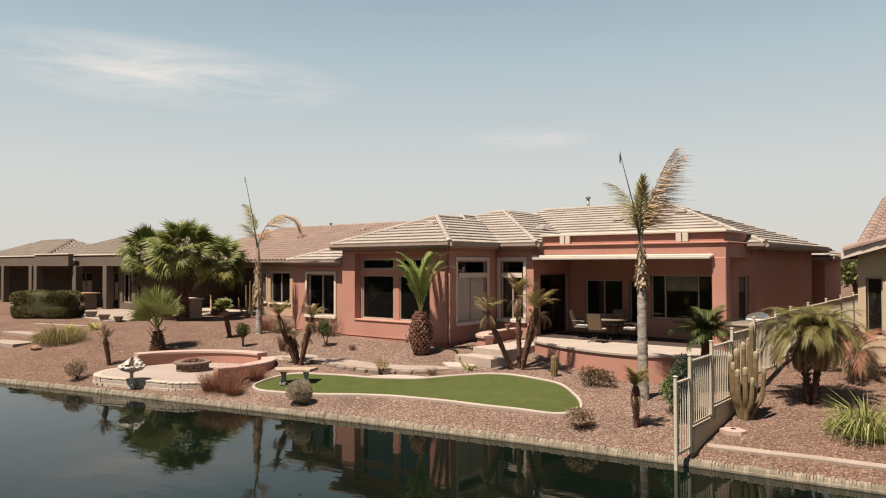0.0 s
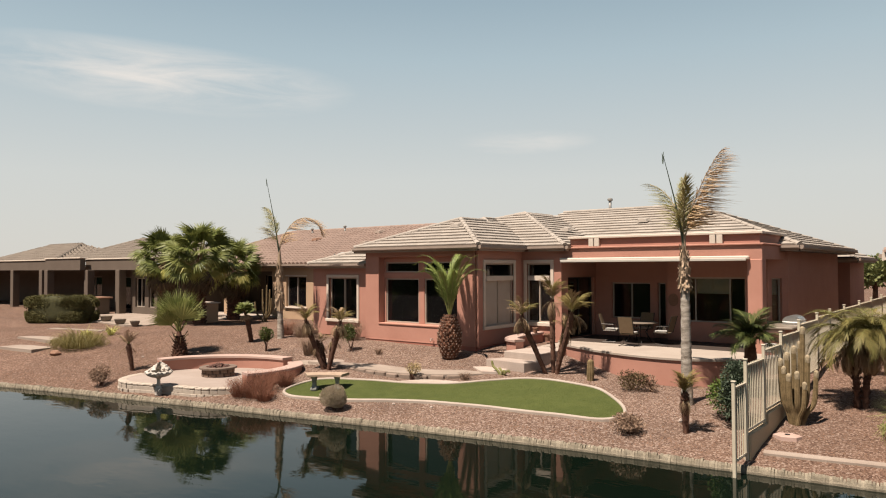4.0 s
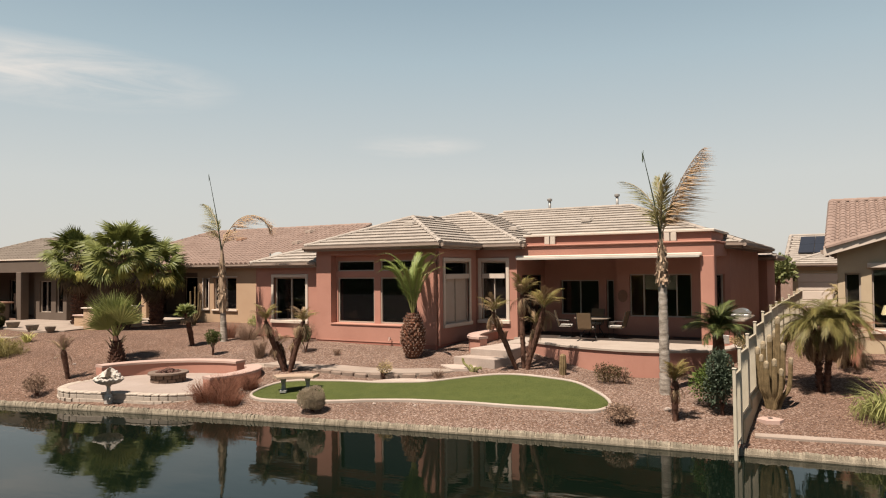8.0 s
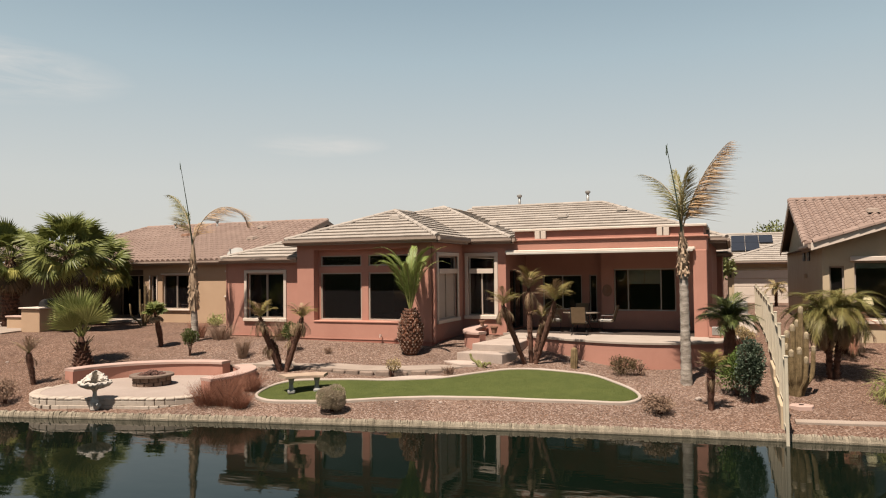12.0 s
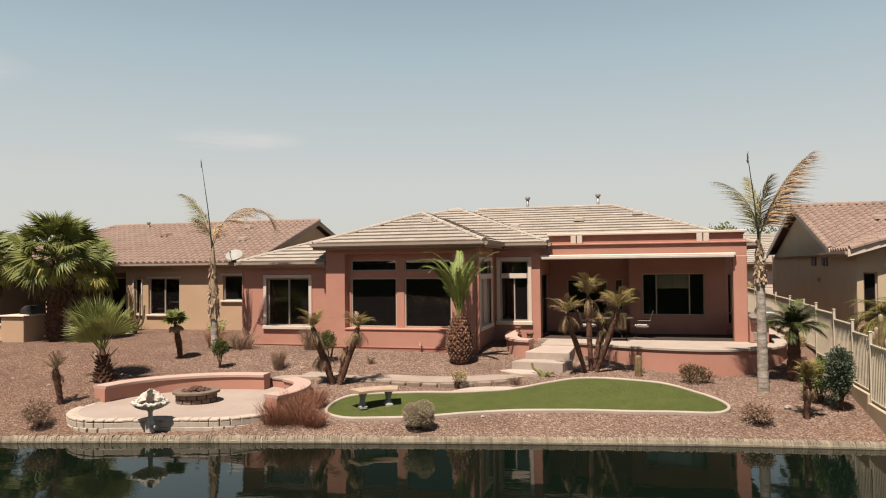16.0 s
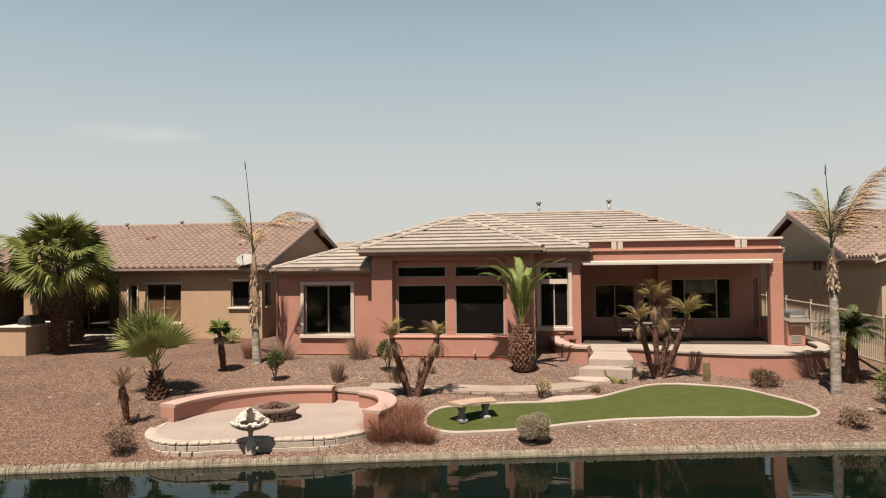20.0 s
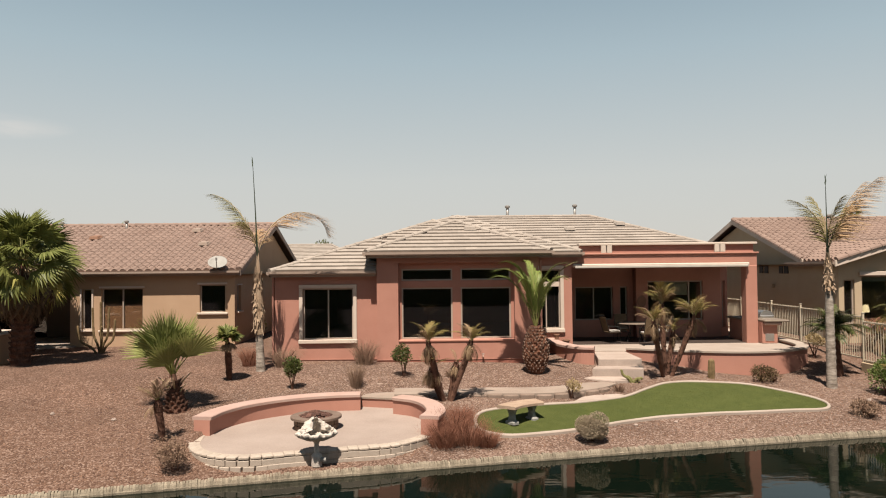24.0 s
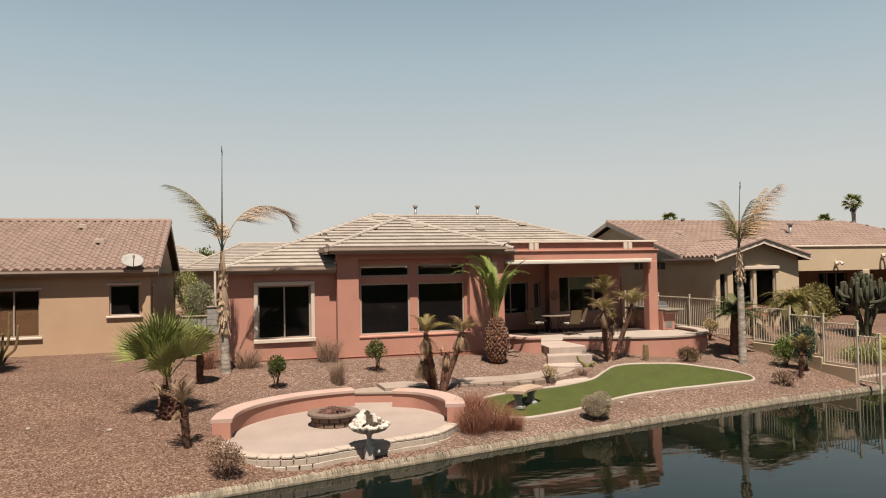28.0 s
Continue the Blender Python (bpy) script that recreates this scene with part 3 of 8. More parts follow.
def land(x, y):
    """Height of the ground."""
    d = (y - shore(x)) * 0.97
    z = float(np.interp(d, RISE_D, RISE_Z)) + (0.018 * noise.noise((x * 0.9, y * 0.9, 0)) if 0.3 < d < 14 else 0)
    z -= 0.16 * max(0.0, 1 - ((x + 18.65) / 1.3) ** 2 - ((y - 15.3) / 0.8) ** 2)
    z -= 0.12 * max(0.0, 1 - ((x + 7.6) / 2.5) ** 2 - ((y - 17.5) / 1.3) ** 2)
    if math.hypot(x + 20.0, y - 12.3) < 3.2 and inside(x, y, PIT):
        z = min(z, 0.56)
    return z


# the sunk floor of the fire pit patio, out to the middle of its walls
PIT = [(-22.38, 12.0), (-22.2, 11.4), (-21.6, 10.75), (-19.6, 10.75), (-18.2, 11.1), (-17.6, 11.75), (-17.4, 12.4), (-17.5, 13.15), (-17.8, 13.75), (-18.32, 14.15), (-18.25, 14.75), (-19.28, 15.1), (-19.32, 14.68), (-19.9, 14.6), (-20.6, 14.4), (-21.3, 14.0), (-21.9, 13.4), (-22.25, 12.7)]

# ---- ground, water, paving ----
def build_ground():
    xs = [-1500, -600, -250, -120, -80, -60, -50] + [-45 + 0.5 * i for i in range(43)] + [-23.5 + 0.14 * i for i in range(52)] + [-16.0 + 0.4 * i for i in range(66)] + [12, 16, 24, 40, 80, 160, 400, 1500]
    ds = [-900, -300, -60, -8, -2, -0.4, -0.30, -0.05, 0.05, 0.35] + [0.5 + 0.14 * i for i in range(38)] + [6.0 + 0.5 * i for i in range(15)] + [14, 17, 22, 30, 50, 90, 200, 500, 1500]
    m = Mesh()
    for x in xs:
        for d in ds:
            y = shore(x) + d
            m.v.append((x, y, land(x, y)))
    k = len(ds)
    for i in range(len(xs) - 1):
        for j in range(k - 1):
            a = i * k + j
            m.f.append((a, a + k, a + k + 1, a + 1))
    single("ground", m, GRAVEL, "reddish-brown gravel yard sloping down to the lake", "ground", "structure", True)
    w = Mesh()
    w.add([(-900, -900, WATER_Z), (900, -900, WATER_Z), (900, 60, WATER_Z), (-900, 60, WATER_Z)], [(0, 1, 2, 3)])
    single("water", w, WATER, "calm dark green lake water with faint ripples", "water", "structure")


def build_seawall():
    """The ribbed concrete edge of the lake."""
    line = [(x, shore(x) + 0.02) for x in np.arange(-46, 13, 0.5)]
    root = thing("seawall", (-15, shore(-15), 0.2), "weathered pale concrete edge with a ribbed face along the lake", "seawall", kind="structure")
    m = Mesh()
    ribbon(m, line, 0.14, -0.4, lambda x, y: 0.40, shift=-0.03, chamfer=0.03)
    part("core", m, SEAWALL, root)
    r, rng = Mesh(), random.Random(3)
    for p, t in along(line, 0.052):
        s = np.array((-t[1], t[0]))
        top = 0.46 + rng.uniform(-0.016, 0.012)
        w = 0.026 + rng.uniform(-0.007, 0.004)
        out, back = 0.10 + rng.uniform(-0.012, 0.01), 0.01 + rng.uniform(-0.03, 0.04)
        t2 = t + s * rng.uniform(-0.12, 0.12)
        rings = []
        for d, z in ((out, -0.1), (out + 0.005, 0.36), (out - 0.02, top - 0.03), (out - 0.045, top), (-back + 0.02, top + 0.005), (-back, top - 0.12)):
            k = 0.85 if z >= top - 0.01 else 1.0
            rings.append([p - s * d - t2 * w * k, p - s * d + t2 * w * k, z])
        v = [(*a, z) for a, b, z in rings] + [(*b, z) for a, b, z in rings]
        n = len(rings)
        r.add(v, [(i, i + 1, n + i + 1, n + i) for i in range(n - 1)] + [tuple(range(n))[::-1], tuple(range(n, 2 * n))])
    part("rib", r, SEAWALL, root, kind="stuff")


LAWN = [(-16.45, 12.3), (-16.5, 12.95), (-16.2, 13.5), (-15.2, 13.85), (-13.5, 14.32), (-12.6, 14.72), (-11.8, 15.45), (-11.1, 16.02), (-10.2, 16.18), (-9.1, 16.0),
        (-8.3, 15.4), (-7.75, 14.75), (-7.65, 14.3), (-8.0, 13.92), (-9.0, 13.8), (-10.2, 13.62), (-12.0, 13.28), (-13.2, 12.85), (-14.3, 12.35), (-15.5, 12.0), (-16.1, 12.0)]


def build_lawn():
    edge = [tuple(p) for p in spline(LAWN, 5, True)]
    xs = np.linspace(min(p[0] for p in edge) + 0.01, max(p[0] for p in edge) - 0.01, 90)
    m = Mesh()
    spans = []
    for x in xs:
        ys = [a[1] + (b[1] - a[1]) * (x - a[0]) / (b[0] - a[0]) for a, b in zip(edge, edge[1:] + edge[:1]) if (a[0] > x) != (b[0] > x)]
        spans.append((min(ys), max(ys)))
        for j in range(11):
            y = spans[-1][0] + (spans[-1][1] - spans[-1][0]) * j / 10
            m.v.append((x, y, land(x, y) + 0.035))
    for i in range(len(xs) - 1):
        for j in range(10):
            a = i * 11 + j
            m.f.append((a, a + 11, a + 12, a + 1))
    single("lawn", m, TURF_SOIL, "small kidney-shaped bright green lawn", "lawn", "structure", True)
    b, rng = Mesh(), random.Random(5)
    for _ in range(52000):
        i = rng.randrange(len(xs))
        x = xs[i] + rng.uniform(-0.05, 0.05)
        y = rng.uniform(spans[i][0] + 0.03, spans[i][1] - 0.03)
        a, h, w = rng.uniform(0, 6.28), rng.uniform(0.007, 0.013), rng.uniform(0.004, 0.008)
        z = land(x, y) + 0.03
        dx, dy = math.cos(a) * w, math.sin(a) * w
        lx, ly = rng.uniform(-0.02, 0.02), rng.uniform(-0.02, 0.02)
        b.add([(x - dx, y - dy, z), (x + dx, y + dy, z), (x + lx, y + ly, z + h)], [(0, 1, 2)])
    single("grass", b, TURF, "short mown green grass blades on the lawn", "grass", "stuff")
    c = Mesh()
    ribbon(c, edge, 0.075, lambda x, y: land(x, y) - 0.05, lambda x, y: land(x, y) + 0.07, True, 0.0, 0.018)
    single("lawn_kerb", c, CONCRETE, "pale concrete mowing kerb round the lawn", "kerb", "structure")


PAVE = [(-22.45, 12.3), (-22.25, 11.2), (-21.8, 10.55), (-21.1, 10.26), (-20.2, 10.5), (-19.3, 10.76), (-18.3, 11.04), (-17.68, 11.65),
        (-17.5, 12.6), (-17.8, 13.6), (-18.3, 14.2), (-18.3, 14.7), (-19.25, 15.0), (-19.35, 14.5), (-20.6, 14.35), (-21.7, 13.5)]
PAVE_Z = 0.72


def build_fire_patio():
    root = thing("patio", (-20, 12.3, 0.6), "round sandy paver patio with a block edge by the lake", "patio", kind="structure")
    m, edge = Mesh(), [tuple(p) for p in spline(PAVE, 5, True)]
    m.loft([[(*p, 0.3) for p in edge], [(*p, PAVE_Z) for p in edge]])
    part("paving", m, PAVER, root)
    front = spline(PAVE[:8], 8)
    b = Mesh()
    b.soft_box((-0.106, -0.10, -0.116), (0.106, 0.10, 0.003), 0.008)
    low = b.data("edge_block", BLOCK)
    c = Mesh()
    c.soft_box((-0.101, -0.125, -0.05), (0.101, 0.12, 0.0), 0.012)
    top = c.data("cap_block", BLOCK)
    rng = random.Random(8)
    for step, off, me, z, name in ((0.205, -0.02, top, PAVE_Z + 0.012, "cap_block"), (0.205, -0.04, low, PAVE_Z - 0.05, "edge_block"), (0.205, -0.055, low, PAVE_Z - 0.165, "edge_block")):
        for i, (p, t) in enumerate(along(front, step)):
            s = np.array((-t[1], t[0]))
            q = p + s * off + t * (0.1 if z < PAVE_Z - 0.1 else 0)
            ob = piece(name, me, root, Matrix.Translation((q[0], q[1], z + rng.uniform(-0.006, 0.006))) @ pose(0, 0, 0, 0, rng.uniform(-1.5, 1.5), math.degrees(math.atan2(t[1], t[0])) + rng.uniform(-2, 2)))
            ob.matrix_parent_inverse = Matrix.Translation(-root.location)


def seat_wall(points, name, label):
    line = [tuple(p) for p in spline(points, 6)]
    root = thing(name, (*line[len(line) // 2], 0.7), label, "seat wall")
    m = Mesh()
    ribbon(m, line, 0.36, 0.45, 1.05)
    part("wall_body", m, RED, root)
    c = Mesh()
    ribbon(c, line, 0.43, 1.05, 1.125, chamfer=0.015)
    part("coping", c, RED_CAP, root, "pale pink coping")


def build_fire_pit():
    cx, cy = -20.05, 12.6
    root = thing("fire_pit", (cx, cy, PAVE_Z), "round block fire pit with a stone rim, filled with lava rock", "fire pit")
    b = Mesh()
    b.soft_box((-0.1, -0.06, 0.0), (0.1, 0.06, 0.108), 0.012)
    me = b.data("pit_block", PIT_BRICK)
    for row in range(2):
        for i in range(13):
            a = (i + 0.5 * row) / 13 * 360
            ob = piece("pit_block", me, root, pose(0.42 * math.cos(radians(a)), 0.42 * math.sin(radians(a)), row * 0.112, 0, 0, a + 90))
    rim = Mesh()
    ring = [(cx + math.cos(t) * 0.46, cy + math.sin(t) * 0.46) for t in np.linspace(0, 2 * math.pi, 33)[:-1]]
    ribbon(rim, ring, 0.2, PAVE_Z + 0.226, PAVE_Z + 0.285, True, 0, 0.012)
    part("rim", rim, PIT_RIM, root, "brown stone rim")
    core = Mesh()
    core.loft([[(cx + math.cos(t) * 0.38, cy + math.sin(t) * 0.38, z) for t in np.linspace(0, 2 * math.pi, 25)[:-1]] for z in (PAVE_Z, PAVE_Z + 0.22)])
    part("bed", core, LAVA, root)
    r, rng = Mesh(), random.Random(2)
    for _ in range(90):
        a, d = rng.uniform(0, 6.28), 0.34 * math.sqrt(rng.random())
        rock(r, (cx + d * math.cos(a), cy + d * math.sin(a), PAVE_Z + 0.22 + 0.13 * (1 - d / 0.34) + rng.uniform(0, 0.03)), rng.uniform(0.04, 0.085), rng)
    part("lava_rock", r, LAVA, root, kind="stuff")


def rock(m, c, r, rng):
    """A rough stone of twelve corners."""
    ring = []
    for z, k, n in ((-0.6, 0.7, 5), (0.1, 1.0, 5), (0.6, 0.55, 5)):
        o = rng.uniform(0, 1)
        ring.append([(c[0] + math.cos(6.283 * (j + o) / n) * r * k * rng.uniform(0.8, 1.2), c[1] + math.sin(6.283 * (j + o) / n) * r * k * rng.uniform(0.8, 1.2), c[2] + z * r * rng.uniform(0.8, 1.1)) for j in range(n)])
    m.loft(ring)


PATH = [(-18.45, 15.15), (-18.0, 15.17), (-17.3, 15.2), (-16.3, 15.12), (-15.0, 15.02), (-14.1, 15.15), (-13.3, 15.6), (-12.75, 16.2)]


def build_path():
    line = [tuple(p) for p in spline(PATH, 5)]
    root = thing("garden_path", (-15.5, 15.1, 0.9), "pale concrete garden path with a low stone front edge", "path", kind="structure")
    m = Mesh()
    ribbon(m, line, 0.86, 0.6, 1.06, shift=0.06, chamfer=0.01)
    part("slab", m, PATH_TOP, root)
    b = Mesh()
    b.soft_box((-0.193, -0.075, -0.3), (0.193, 0.06, 0.0), 0.03)
    me = b.data("edge_stone", PATH_EDGE)
    rng = random.Random(4)
    for p, t in along(line[5:-4], 0.39):
        s = np.array((-t[1], t[0]))
        q = p - s * (0.41 + rng.uniform(-0.025, 0.02))
        ob = piece("edge_stone", me, root, Matrix.Translation((*q, 1.052 + rng.uniform(-0.025, 0.008))) @ pose(0, 0, 0, 0, 0, math.degrees(math.atan2(t[1], t[0])) + rng.uniform(-2, 2)))
        ob.matrix_parent_inverse = Matrix.Translation(-root.location)
    step = Mesh()
    step.loft([[(-19.3, 14.95, z), (-18.25, 14.6, z), (-17.9, 14.95, z), (-18.35, 15.66, z), (-19.2, 15.42, z)] for z in (0.5, 0.93)])
    part("step", step, RED, root, "red stucco step up from the patio")
    step = Mesh()
    step.loft([[(-19.32, 14.93, z), (-18.23, 14.57, z), (-17.9, 14.95, z), (-18.35, 15.66, z), (-19.2, 15.42, z)] for z in (0.933, 0.975)])
    part("step_top", step, PATH_TOP, root, "pale concrete step top")
    pads = (("pad", [(-14.0, 14.2), (-12.95, 14.55), (-12.55, 14.95), (-12.8, 15.3), (-13.7, 14.72)], 0.93),
            ("pad", [(-13.25, 16.55), (-12.55, 15.98), (-12.0, 16.2), (-12.15, 16.75), (-12.75, 17.0)], 1.12))
    for name, poly, z in pads:
        f = Mesh()
        c = np.mean(np.array(poly), axis=0)
        f.loft([[(*p, z - 0.35) for p in poly], [(*p, z - 0.02) for p in poly], [(*(c + (np.array(p) - c) * 0.975), z) for p in poly]])
        part(name, f, FLAG, root, "pale flagstone slab")


TERRACE = [(-11.35, 18.95), (-10.6, 18.5), (-9.8, 18.08), (-8.9, 17.78), (-8.0, 17.66), (-7.2, 17.8), (-6.55, 18.15), (-6.05, 18.65), (-5.75, 19.35), (-5.62, 20.2), (-5.6, 21.2), (-5.62, 22.0)]
FLOOR_Z = 1.56
WALL_TOP = 1.625


def build_terrace():
    root = thing("terrace", (-9, 20, 1.2), "raised concrete terrace with a curved red stucco retaining wall", "terrace", kind="structure")
    edge = [tuple(p) for p in spline(TERRACE, 5)]
    fl = Mesh()
    outline = [(-12.45, 19.0), (-11.35, 19.0)] + edge[1:] + [(-5.7, 23.1), (-6.2, 23.1), (-6.3, 23.5), (-12.8, 23.5), (-12.8, 20.75), (-12.45, 20.75)]
    fl.loft([[(*p, 0.9) for p in outline], [(*p, FLOOR_Z) for p in outline]])
    part("floor_slab", fl, CONCRETE, root)
    # dark squares added where the covered floor is only shaded
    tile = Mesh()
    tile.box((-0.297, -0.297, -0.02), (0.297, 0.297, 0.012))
    me = tile.data("floor_shade_tile", DIM_FLOOR)
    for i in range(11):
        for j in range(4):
            piece("floor_shade_tile", me, root, Matrix.Translation((-12.45 + 0.6 * i - root.location.x, 21.2 + 0.6 * j - root.location.y, FLOOR_Z - root.location.z)))
    w = Mesh()
    ribbon(w, edge, 0.24, 0.5, WALL_TOP, shift=-0.06)
    part("retaining_wall", w, RED, root, "curved red stucco retaining wall")
    c = Mesh()
    ribbon(c, edge, 0.36, WALL_TOP + 0.004, WALL_TOP + 0.07, shift=-0.04, chamfer=0.015)
    part("coping", c, CONCRETE, root)
    for poly, z in (([(-12.66, 17.3), (-11.42, 17.22), (-11.42, 19.05), (-12.4, 19.05), (-12.52, 18.2)], 1.545), ([(-12.95, 16.8), (-11.55, 16.62), (-11.35, 17.3), (-12.7, 17.4)], 1.34)):
        s = Mesh()
        c = np.mean(np.array(poly), axis=0)
        s.loft([[(*p, 0.9) for p in poly], [(*p, z - 0.02) for p in poly], [(*(c + (np.array(p) - c) * 0.985), z) for p in poly]])
        part("step", s, FLAG, root, "pale concrete step")
    pl = thing("planter_wall", (-13.2, 19, 1.2), "low curved red stucco planter wall beside the steps", "planter wall", kind="structure")
    line = [tuple(p) for p in spline([(-13.55, 20.75), (-13.48, 19.7), (-13.28, 18.75), (-12.98, 18.2), (-12.6, 18.05)], 6)]
    b = Mesh()
    ribbon(b, line, 0.3, 0.9, 1.74)
    part("wall_body", b, RED, pl)
    k = Mesh()
    ribbon(k, line, 0.4, 1.744, 1.82, chamfer=0.015)
    part("coping", k, RED_CAP, pl, "pale pink coping")


build_ground()
build_seawall()
build_lawn()
build_fire_patio()
seat_wall([(-22.38, 12.0), (-22.25, 12.7), (-21.9, 13.4), (-21.3, 14.0), (-20.6, 14.4), (-19.9, 14.6), (-19.27, 14.65)], "seat_wall", "long curved red stucco seat wall round the fire pit")
seat_wall([(-18.32, 14.15), (-17.8, 13.75), (-17.5, 13.15), (-17.4, 12.4), (-17.55, 11.75)], "seat_wall", "short curved red stucco seat wall round the fire pit")
build_fire_pit()
build_path()
build_terrace()

# ---- houses ----
def wall_mesh(p0, p1, z0, z1, thick, openings=()):
    """A wall from p0 to p1, its outer face on the right-hand side, with openings (u0, u1, low, high) cut through."""
    p0, p1 = np.array(p0, float), np.array(p1, float)
    length = np.linalg.norm(p1 - p0)
    d = (p1 - p0) / length
    n = np.array((d[1], -d[0]))
    us = sorted({0.0, length, *[u for o in openings for u in o[:2]]})
    zs = sorted({z0, z1, *[z for o in openings for z in o[2:]]})
    m = Mesh()

    def at(u, z, o):
        q = p0 + d * u + n * o
        return (q[0], q[1], z)

    def solid(i, j):
        if not (0 <= i < len(us) - 1 and 0 <= j < len(zs) - 1):
            return False
        u, z = (us[i] + us[i + 1]) / 2, (zs[j] + zs[j + 1]) / 2
        return not any(o[0] < u < o[1] and o[2] < z < o[3] for o in openings)

    for i in range(len(us) - 1):
        for j in range(len(zs) - 1):
            if not solid(i, j):
                continue
            a, b, lo, hi = us[i], us[i + 1], zs[j], zs[j + 1]
            m.add([at(a, lo, 0), at(b, lo, 0), at(b, hi, 0), at(a, hi, 0)], [(0, 1, 2, 3)])
            m.add([at(a, lo, -thick), at(b, lo, -thick), at(b, hi, -thick), at(a, hi, -thick)], [(3, 2, 1, 0)])
            for di, dj, e in ((-1, 0, (a, lo, a, hi)), (1, 0, (b, hi, b, lo)), (0, -1, (b, lo, a, lo)), (0, 1, (a, hi, b, hi))):
                if not solid(i + di, j + dj) and not (dj == 0 and not 0 <= i + di < len(us) - 1):
                    m.add([at(e[0], e[1], 0), at(e[2], e[3], 0), at(e[2], e[3], -thick), at(e[0], e[1], -thick)], [(3, 2, 1, 0)])
    return m


def wall_box(m, p0, p1, u0, u1, o0, o1, z0, z1, soft=0.0):
    """A box given along a wall (u), out of it (o) and up (z)."""
    p0, p1 = np.array(p0, float), np.array(p1, float)
    d = (p1 - p0) / np.linalg.norm(p1 - p0)
    n = np.array((d[1], -d[0]))
    t = Mesh()
    if soft:
        t.soft_box((u0, -o1, z0), (u1, -o0, z1), soft)
    else:
        t.box((u0, -o1, z0), (u1, -o0, z1))
    m.add([(*(p0 + d * x - n * y), z) for x, y, z in t.v], t.f)


def window(house, p0, p1, u0, u1, z0, z1, panes=(0.5,), trim=0.1, depth=0.10, sill=0.03, trim_mat=None, frame_mat=None, sides=True, lintel=True, screen=None, split=None, name="window", glass=None):
    """A window in an opening: a frame set back in the wall, panes, mullions, a raised surround and a sill."""
    frame_mat, trim_mat = frame_mat or FRAME, trim_mat or TRIM
    f, w = Mesh(), 0.045
    for a, b, lo, hi in ((u0, u0 + w, z0, z1), (u1 - w, u1, z0, z1), (u0 + w, u1 - w, z0, z0 + w), (u0 + w, u1 - w, z1 - w, z1)):
        wall_box(f, p0, p1, a, b, -depth - 0.06, -depth, lo, hi)
    win = part(name, f, frame_mat, house)
    rows = [(z0 + w, z1 - w)] if split is None else [(z0 + w, split[0]), (split[1], z1 - w)]
    if split:
        r = Mesh()
        wall_box(r, p0, p1, u0 + w, u1 - w, -depth - 0.055, 0.035, split[0], split[1])
        part("transom_rail", r, trim_mat, win)
    for k, (lo, hi) in enumerate(rows):
        cuts = [u0 + w] + ([u0 + (u1 - u0) * q for q in panes] if k == 0 else []) + [u1 - w]
        for i, (a, b) in enumerate(zip(cuts, cuts[1:])):
            g = Mesh()
            la, lb = a + (0.018 if i else 0), b - (0.018 if i < len(cuts) - 2 else 0)
            o = -depth - 0.035 - (0.012 if i % 2 else 0)
            wall_box(g, p0, p1, la, lb, o - 0.008, o, lo, hi)
            if screen and k == 0:
                part("screen", g, screen, win, "pale fabric sun screen")
            else:
                part("pane", g, glass or GLASS, win).visible_shadow = False
            if i:
                q = Mesh()
                wall_box(q, p0, p1, a - 0.02, a + 0.02, -depth - 0.055, -depth + 0.004, lo, hi)
                part("mullion", q, frame_mat, win)
    if trim:
        s, t = Mesh(), 0.04
        if sides:
            wall_box(s, p0, p1, u0 - trim, u0, -0.05, t, z0 - trim * 0.1, z1, 0.01)
            wall_box(s, p0, p1, u1, u1 + trim, -0.05, t, z0 - trim * 0.1, z1, 0.01)
        if lintel:
            wall_box(s, p0, p1, u0 - trim, u1 + trim, -0.05, t + 0.003, z1, z1 + trim, 0.01)
        if s.v:
            part("surround", s, trim_mat, win, "pale stucco surround")
    if sill:
        q = Mesh()
        wall_box(q, p0, p1, u0 - trim - 0.02, u1 + trim + 0.02, -0.06, 0.05 + sill, z0 - max(trim, 0.07), z0 + 0.003, 0.012)
        part("sill", q, trim_mat, win, "pale window sill")
    return win


def roof_plane(poly):
    """A frame on a roof face: origin, along the eave, up the slope, normal. The first two corners are the eave."""
    a, b = Vector(poly[0]), Vector(poly[1])
    u = (b - a).normalized()
    n = None
    for c in poly[2:]:
        n = u.cross(Vector(c) - a)
        if n.length > 0.05:
            break
    n.normalize()
    if n.z < 0:
        n = -n
    v = n.cross(u)
    if v.z < 0:
        u, v = -u, -v
    return a, u, v, n


def flat_tile():
    m = Mesh()
    m.add([(-0.5, 0, 0.0), (0.5, 0, 0.0), (0.5, 0, 0.06), (-0.5, 0, 0.06), (-0.5, 1.06, -0.005), (0.5, 1.06, -0.005), (0.5, 1.06, 0.014), (-0.5, 1.06, 0.014)],
          [(0, 1, 2, 3), (3, 2, 6, 7), (0, 3, 7, 4), (1, 5, 6, 2)])
    return m


def barrel_tile():
    m = Mesh()
    prof = [(-0.5, 0.012), (-0.42, 0.045), (-0.25, 0.085), (-0.05, 0.095), (0.14, 0.07), (0.26, 0.028), (0.40, 0.008), (0.5, 0.012)]
    k = len(prof)
    for y, s in ((0, 0.02), (1.06, 0.0)):
        m.v.extend((x, y, h + s) for x, h in prof)
    m.f = [(i, i + 1, i + 1 + k, i + k) for i in range(k - 1)]
    m.v.extend([(-0.5, 0, 0.0), (0.5, 0, 0.0)])
    m.f.append((2 * k, 2 * k + 1) + tuple(reversed(range(k))))
    return m


